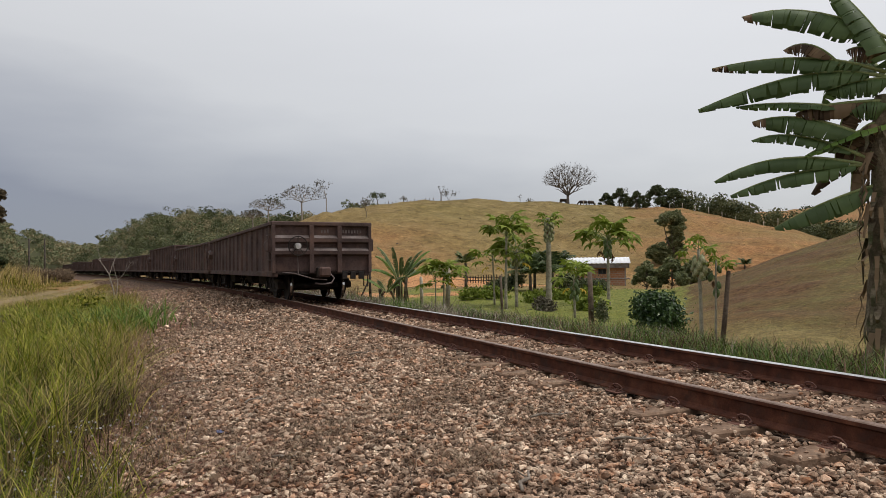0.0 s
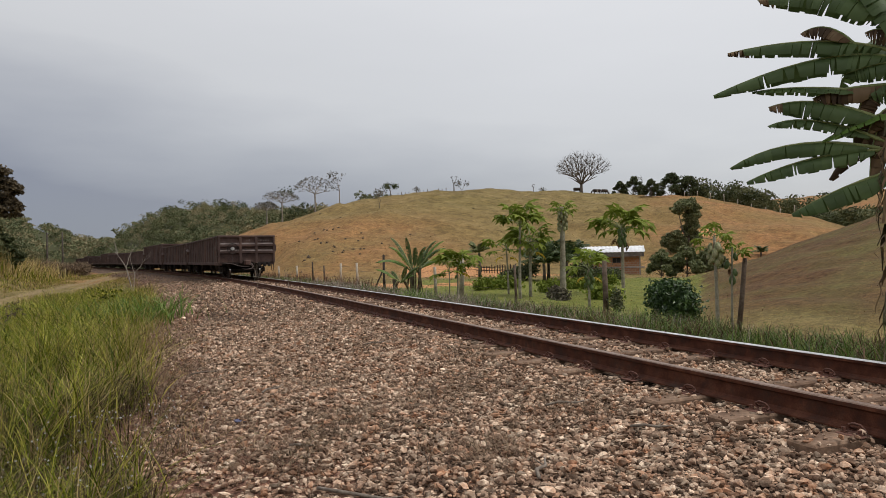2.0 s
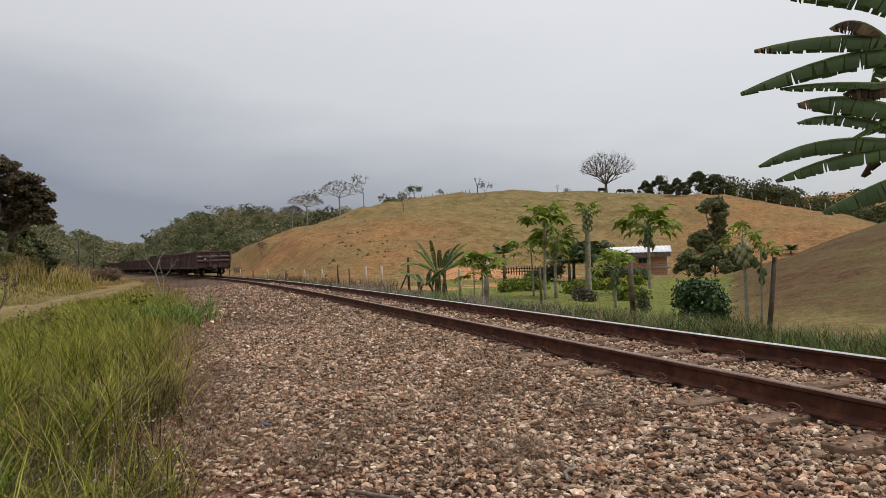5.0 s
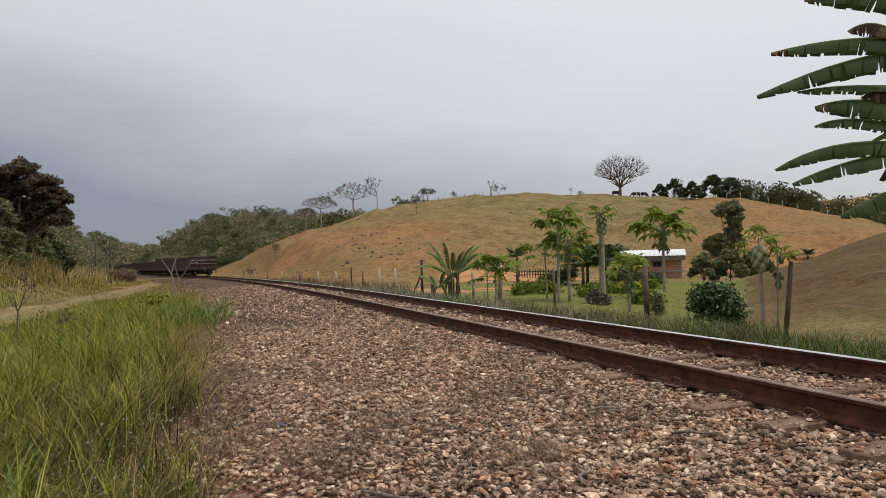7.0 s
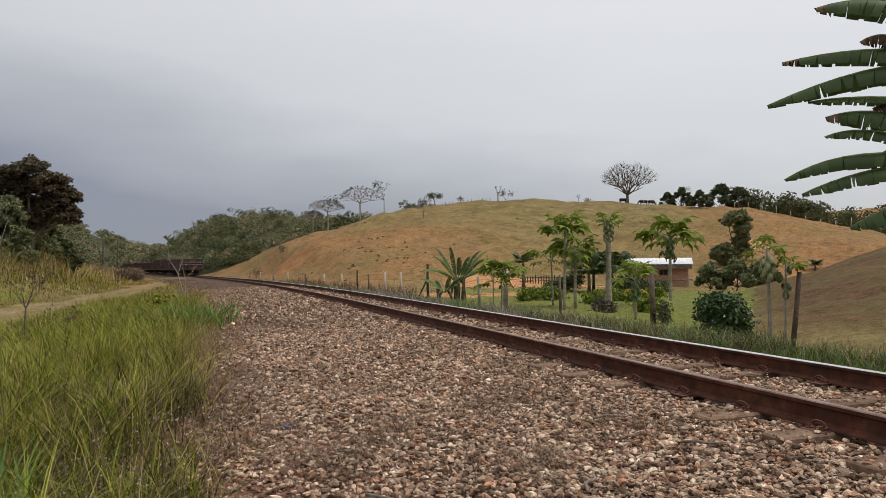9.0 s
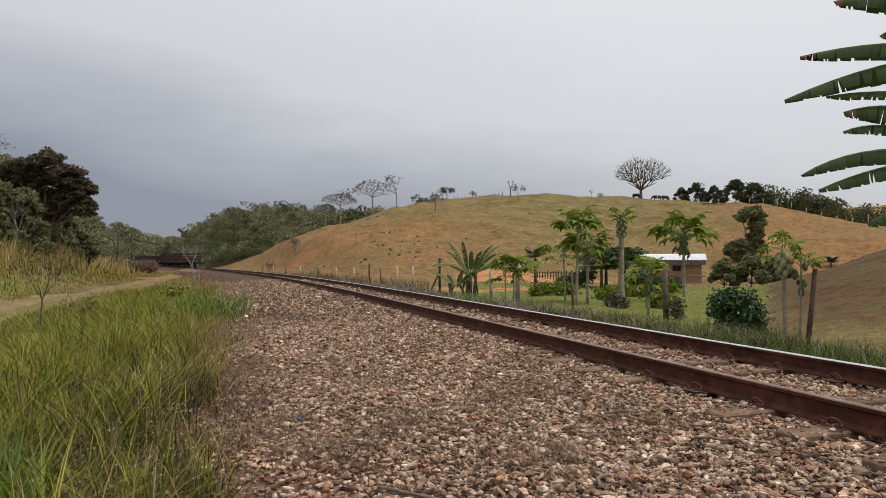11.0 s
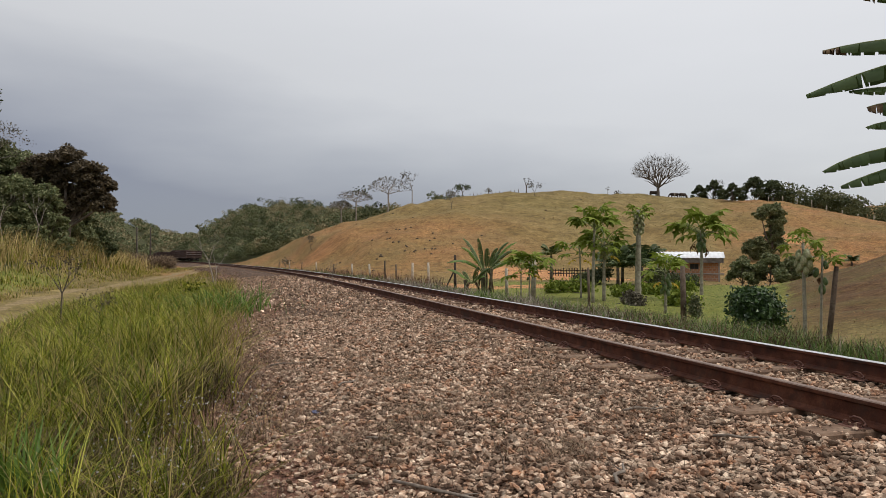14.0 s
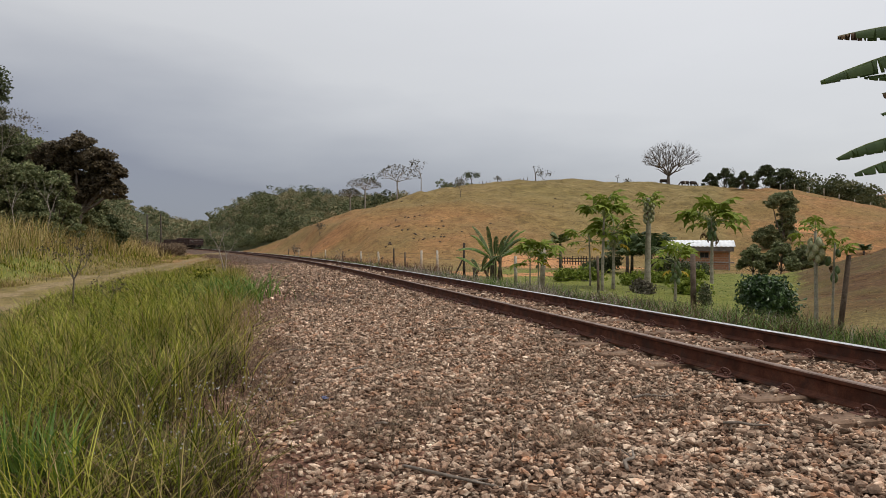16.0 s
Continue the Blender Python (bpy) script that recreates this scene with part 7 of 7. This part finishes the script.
# trackside fence: offset from the track, distance along it, height, thickness, kind
for off, s, h, r, kind in ((6.15, 25.3, 1.75, 0.10, 1), (6.0, 27.5, 1.25, 0.07, 1), (5.9, 29.8, 0.95, 0.05, 0), (6.1, 34.4, 1.85, 0.065, 2), (6.1, 39.0, 1.35, 0.07, 1), (6.2, 42.6, 1.35, 0.075, 1),
                           (6.1, 46.0, 1.2, 0.06, 0), (6.2, 49.2, 1.45, 0.06, 2), (6.2, 53.6, 1.2, 0.08, 1), (6.1, 59.0, 1.15, 0.08, 1), (6.1, 66.0, 1.1, 0.06, 0), (6.1, 73.5, 1.1, 0.07, 1),
                           (6.1, 81, 1.1, 0.06, 0), (6.0, 88, 1.1, 0.06, 1), (6.0, 95, 1.1, 0.06, 0), (6.0, 20.6, 1.35, 0.045, 0)):
    p, _ = on_track(s, off)
    m, lb = ((M_POST, "weathered brown wooden fence post"), (M_PALEPOST, "pale weathered wooden fence post"), (M_DARKPOST, "dark tall wooden fence post"))[kind]
    fence_post(p.x, p.y, h, r, m, lb, _r.uniform(-0.05, 0.05), int(s), brace=(s == 34.4))
    POSTS.append((p.x, p.y, land_at(p.x, p.y), h))
fence_post(6.57, 17.85, 1.45, 0.075, M_POST, "thick split weathered fence post wrapped in weeds", -0.02, 3)
fence_post(7.12, 12.27, 1.42, 0.046, M_POST, "leaning weathered fence post", 0.13, 4)
w = thing("fence_wire", Matrix(), "thin rusty wires strung along the trackside fence", "fence wire")
for q in (0.4, 0.7, 0.92):
    bm = fresh()
    line = sorted(POSTS, key=lambda k: k[1])
    tube(bm, [(a, b, c + min(d, 1.25) * q) for a, b, c, d in line], 0.006, 4)
    part("wire", bm, M_WIRE, w)

# fence along the crest and the wood's edge
_r = np.random.RandomState(16)
for k in range(30):
    be = 3.0 + 9 * k / 29 if k < 14 else 19.5 + 14.5 * (k - 14) / 15
    rr = float(np.interp(be, PASTURE[0], PASTURE[2])) - (1 if k < 14 else 3)
    x, y = rr * math.sin(radians(be)), rr * math.cos(radians(be))
    fence_post(x, y, _r.uniform(0.9, 1.4), 0.07, M_PALEPOST if k >= 14 else M_POST, "far fence post on the hill crest", _r.uniform(-0.06, 0.06), 600 + k)

M_POLE = two_scale("dark_pole_wood", (0.05, 0.042, 0.036), (0.09, 0.075, 0.065), (0.14, 0.12, 0.1), 3, 30, 0.9)
for x, y, top in ((-43.6, 100.5, 5.4), (-47.8, 115.5, 6.1)):
    z = land_at(x, y)
    p = thing("utility_pole", pose(x, y, z), "dark wooden utility pole beside the dirt road", "utility pole", "poles along the road")
    bm = fresh()
    tube(bm, [(0, 0, -0.3), (0.03, 0, (top - z) * 0.5), (0, 0, top - z - 0.1), (0, 0, top - z)], [0.15, 0.125, 0.1, 0.07], 10)
    part("shaft", bm, M_POLE, p, smooth=True)

# termite mounds and dark tufts on the dry slope
M_MOUND = two_scale("dark_mound_earth", (0.04, 0.03, 0.022), (0.07, 0.05, 0.035), (0.11, 0.08, 0.055), 5, 30, 0.95)
_r = np.random.RandomState(18)
mound = None
for k in range(46):
    be = _r.normal(-3.4, 3.0) if k < 36 else _r.uniform(-12, 14)
    rr = _r.normal(77, 4.5) if k < 36 else _r.uniform(80, 125)
    x, y = rr * math.sin(radians(be)), rr * math.cos(radians(be))
    m = pose(x, y, land_at(x, y) - 0.02, 0, 0, _r.uniform(0, 360))
    if mound is None:
        mound = thing("termite_mound", m, "small dark termite mound on the dry pasture", "termite mound", "mounds on the pasture")
        bm = fresh()
        bmesh.ops.create_icosphere(bm, subdivisions=2, radius=1.0)
        for v in bm.verts:
            f = 1 + 0.25 * noise.noise(v.co * 1.7)
            v.co = Vector((v.co.x * 0.17 * f, v.co.y * 0.15 * f, max(-0.1, v.co.z * 0.15 * f)))
        part("earth_body", bm, M_MOUND, mound, smooth=True)
    else:
        copy_thing(mound, m)


# cattle on the crest
M_HIDE = two_scale("dark_brown_hide", (0.02, 0.014, 0.011), (0.04, 0.027, 0.02), (0.08, 0.055, 0.04), 3, 30, 0.8)


def cow(x, y, turn):
    c = thing("cow", pose(x, y, land_at(x, y) - 0.02, 0, 0, turn), "dark brown cow grazing on the hill crest", "cow", "cattle on the crest")
    bm = fresh()
    tube(bm, [(-0.8, 0, 0.98), (-0.7, 0, 1.0), (-0.2, 0, 0.97), (0.4, 0, 1.0), (0.75, 0, 1.05), (0.85, 0, 1.05)], [0.14, 0.29, 0.34, 0.32, 0.26, 0.12], 10)
    part("body", bm, M_HIDE, c, smooth=True)
    bm = fresh()
    tube(bm, [(0.75, 0, 1.1), (1.05, 0, 0.85), (1.2, 0, 0.55), (1.32, 0, 0.3)], [0.19, 0.13, 0.12, 0.07], 8)
    part("head", bm, M_HIDE, c, smooth=True)
    for lx in (-0.62, 0.55):
        for ly in (-0.18, 0.18):
            bm = fresh()
            tube(bm, [(lx, ly, 0.85), (lx + 0.02, ly, 0.45), (lx, ly, 0.0)], [0.12, 0.065, 0.055], 7)
            part("leg", bm, M_HIDE, c, smooth=True)
    bm = fresh()
    tube(bm, [(-0.82, 0, 1.05), (-0.92, 0, 0.8), (-0.9, 0, 0.45)], [0.04, 0.025, 0.03], 6)
    part("tail", bm, M_HIDE, c)


for be, rr, turn in ((17.9, 146, 10), (19.5, 145, 175), (20.1, 146, 30)):
    cow(rr * math.sin(radians(be)), rr * math.cos(radians(be)), turn)

# a blue scrap of plastic on the gravel
M_BLUE = two_scale("faded_blue_plastic", (0.05, 0.07, 0.16), (0.08, 0.11, 0.25), (0.14, 0.18, 0.34), 30, 120, 0.5)
scrap = thing("plastic_scrap", pose(-1.05, 6.2, land_at(-1.05, 6.2) + 0.03, 8, 5, 30), "crumpled scrap of faded blue plastic on the gravel", "litter")
bm = fresh()
bmesh.ops.create_grid(bm, x_segments=6, y_segments=4, size=0.04)
for v in bm.verts:
    v.co.z += 0.012 * noise.noise(v.co * 60)
bmesh.ops.solidify(bm, geom=bm.faces[:], thickness=0.002)
part("sheet", bm, M_BLUE, scrap)


# ---- woods on the far hills ----
def forest(name, places, heights, leaf, seed, label, cards=110, size=0.55, wide=0.42):
    """Many crowns, each a ragged cloud of leaf clumps on a forked trunk, in one mesh."""
    rng = np.random.RandomState(seed)
    allc, allsize, tones = [], [], []
    for (x, y, z), h in zip(places, heights):
        n = int(cards * (0.6 + 0.4 * h / 5))
        lobes = rng.randint(3, 6)
        lc = rng.normal(0, 1, (lobes, 3)) * np.array([h * wide * 0.55, h * wide * 0.55, h * 0.14]) + np.array([0, 0, h * 0.66])
        which = rng.randint(0, lobes, n)
        d = rng.normal(0, 1, (n, 3))
        d /= np.linalg.norm(d, axis=1)[:, None]
        rad = h * wide * 0.55 * rng.uniform(0.55, 1.05, (n, 1))
        c = lc[which] + d * rad * np.array([1, 1, 0.62])
        c[:, 2] = np.maximum(c[:, 2], 0.05 * h)
        allc.append(c + np.array([x, y, z]))
        allsize.append(np.full(n, size * (0.6 + 0.08 * h)))
        tones.append(np.full(n * 4, rng.uniform(0, 1), dtype=np.float32))
    if not allc:
        return None
    v, q = card_arrays(np.concatenate(allc), np.concatenate(allsize), rng, 0.25, 1.4)
    ob = np_mesh(name, v, q, leaf)
    ob.data.attributes.new("tone", "FLOAT", "POINT").data.foreach_set("value", np.concatenate(tones))
    return tagged(ob, label, "forest", kind="stuff")


def polar_places(rng, n, b0, b1, r0, r1, test=None):
    be, rr = rng.uniform(b0, b1, n), np.sqrt(rng.uniform(r0 ** 2, r1 ** 2, n))
    x, y = rr * np.sin(np.radians(be)), rr * np.cos(np.radians(be))
    u, s = track_uv(x, y)
    k = np.abs(u) > 7
    if test is not None:
        k &= test(be, rr, u)
    x, y = x[k], y[k]
    return np.stack([x, y, land(x, y) - 0.2], 1)


rng = np.random.RandomState(71)
p = polar_places(rng, 1250, -25, 3, 125, 320, lambda b, r, u: ((u > 9) | (r > 170)) & (r > np.interp(b, PASTURE[0], PASTURE[2]) + 14))
forest("hillside_forest", p, rng.uniform(2.4, 6.0, len(p)), M_FARLEAF, 72, "scrubby green forest on the far hillside", 150, 0.34)
p = polar_places(rng, 170, -25, 3, 125, 330, lambda b, r, u: ((u > 9) | (r > 170)) & (r > np.interp(b, PASTURE[0], PASTURE[2]) + 14))
forest("dark_hillside_trees", p, rng.uniform(4.5, 7.5, len(p)), M_THICKET, 73, "darker trees standing in the far forest", 210, 0.30)
p = polar_places(rng, 330, 26.3, 46, 146, 190, lambda b, r, u: r > np.interp(b, PASTURE[0], PASTURE[2]) + 4)
forest("ridge_forest", p, rng.uniform(3.5, 6.5, len(p)), M_THICKET, 74, "dark forest along the ridge behind the pasture", 170, 0.32)
p = polar_places(rng, 200, 27, 44, 122, 150, lambda b, r, u: r > np.interp(b, PASTURE[0], PASTURE[2]) + 1)
forest("ridge_edge_trees", p, rng.uniform(2.5, 5.5, len(p)), M_THICKET, 75, "dark trees at the edge of the ridge forest", 180, 0.3)
p = polar_places(rng, 170, -20, -12, 138, 215, lambda b, r, u: (u > 7) & (u < 55))
forest("cutting_trees", p, rng.uniform(2.2, 4.6, len(p)), M_THICKET, 76, "dark trees where the track leaves the valley", 220, 0.26)
p = polar_places(rng, 260, -34, -20.5, 82, 210, lambda b, r, u: (u < -16))
forest("roadside_thicket", p, rng.uniform(2.5, 5.0, len(p)), M_THICKET, 77, "green thicket beyond the dirt road", 240, 0.22)
p = polar_places(rng, 90, -48, -28.5, 60, 85, lambda b, r, u: (u < -17) & (b < -27.5 - (r - 40) * 0.02))
forest("dark_thicket", p, rng.uniform(2.5, 4.5, len(p)), M_THICKET, 78, "dark thicket behind the dry grass bank", 260, 0.22)
p = polar_places(rng, 900, -36, -14, 330, 720)
p = np.concatenate([p, polar_places(rng, 1100, -29, -18, 370, 690)])
forest("distant_forest", p, rng.uniform(6, 10, len(p)), M_FARLEAF, 79, "hazy forest on the distant hill", 60, 0.7)

# ---- track pieces ----

bm = fresh()
box(bm, -1.4, 1.4, -0.11, 0.11, -0.36, -0.19, bevel=0.015)
me_sleeper = leaf_data("sleeper", bm, (M_SLEEPER,))
bm = fresh()
box(bm, -0.19, 0.19, -0.09, 0.09, -0.193, -0.178, bevel=0.006)
for x in (-0.15, 0.15):
    for yy in (-0.055, 0.055):
        tube(bm, [(x, yy, -0.18), (x, yy, -0.145)], 0.014, 6)
        tube(bm, [(x, yy, -0.178), (x, yy, -0.168)], 0.022, 6)
me_plate = leaf_data("base_plate", bm, (M_CLIP,))
bm = fresh()
tube(bm, [(0.05, -0.06, -0.165), (0.11, -0.065, -0.15), (0.15, -0.045, -0.118), (0.15, 0.0, -0.10), (0.12, 0.035, -0.112), (0.09, 0.05, -0.145), (0.11, 0.085, -0.16), (0.15, 0.09, -0.165)], 0.0105, 6)
for v in bm.verts:
    v.co = Vector((0.05 + (v.co.x - 0.05) * 0.8, v.co.y * 0.75, -0.165 + (v.co.z + 0.165) * 0.8))
me_clip = leaf_data("rail_clip", bm, (M_CLIP,))
for me in (me_clip,):
    me.shade_smooth()
_r = np.random.RandomState(19)
for k in range(-18, 264):
    s = 0.46 + 0.75 * k
    p, h = on_track(s + _r.uniform(-0.03, 0.03), _r.uniform(-0.05, 0.05))
    base = Matrix.Translation(p) @ Matrix.Rotation(h + radians(_r.uniform(-1.5, 1.5)), 4, "Z")
    child("sleeper", me_sleeper, track, base @ pose(0, 0, -0.075 if sunk_sleeper(k) else 0.004))
    if -6 < s < 34:
        for off in (-0.835, 0.835):
            q, hh = on_track(s, off)
            b2 = Matrix.Translation(q) @ Matrix.Rotation(hh, 4, "Z")
            child("base_plate", me_plate, track, b2)
            for turn in (0, 180):
                child("rail_clip", me_clip, track, b2 @ pose(0, 0, 0, 0, 0, turn))


# ---- what moves ----
def motions():
    for k, w in enumerate(TRAIN):
        rows = []
        for i in range(17):
            rows.append((float(i), wagon_pose(S_TAIL + BODY_L / 2 + k * WAGON_PITCH + SPEED * i)))
        walk(w, rows)


motions()
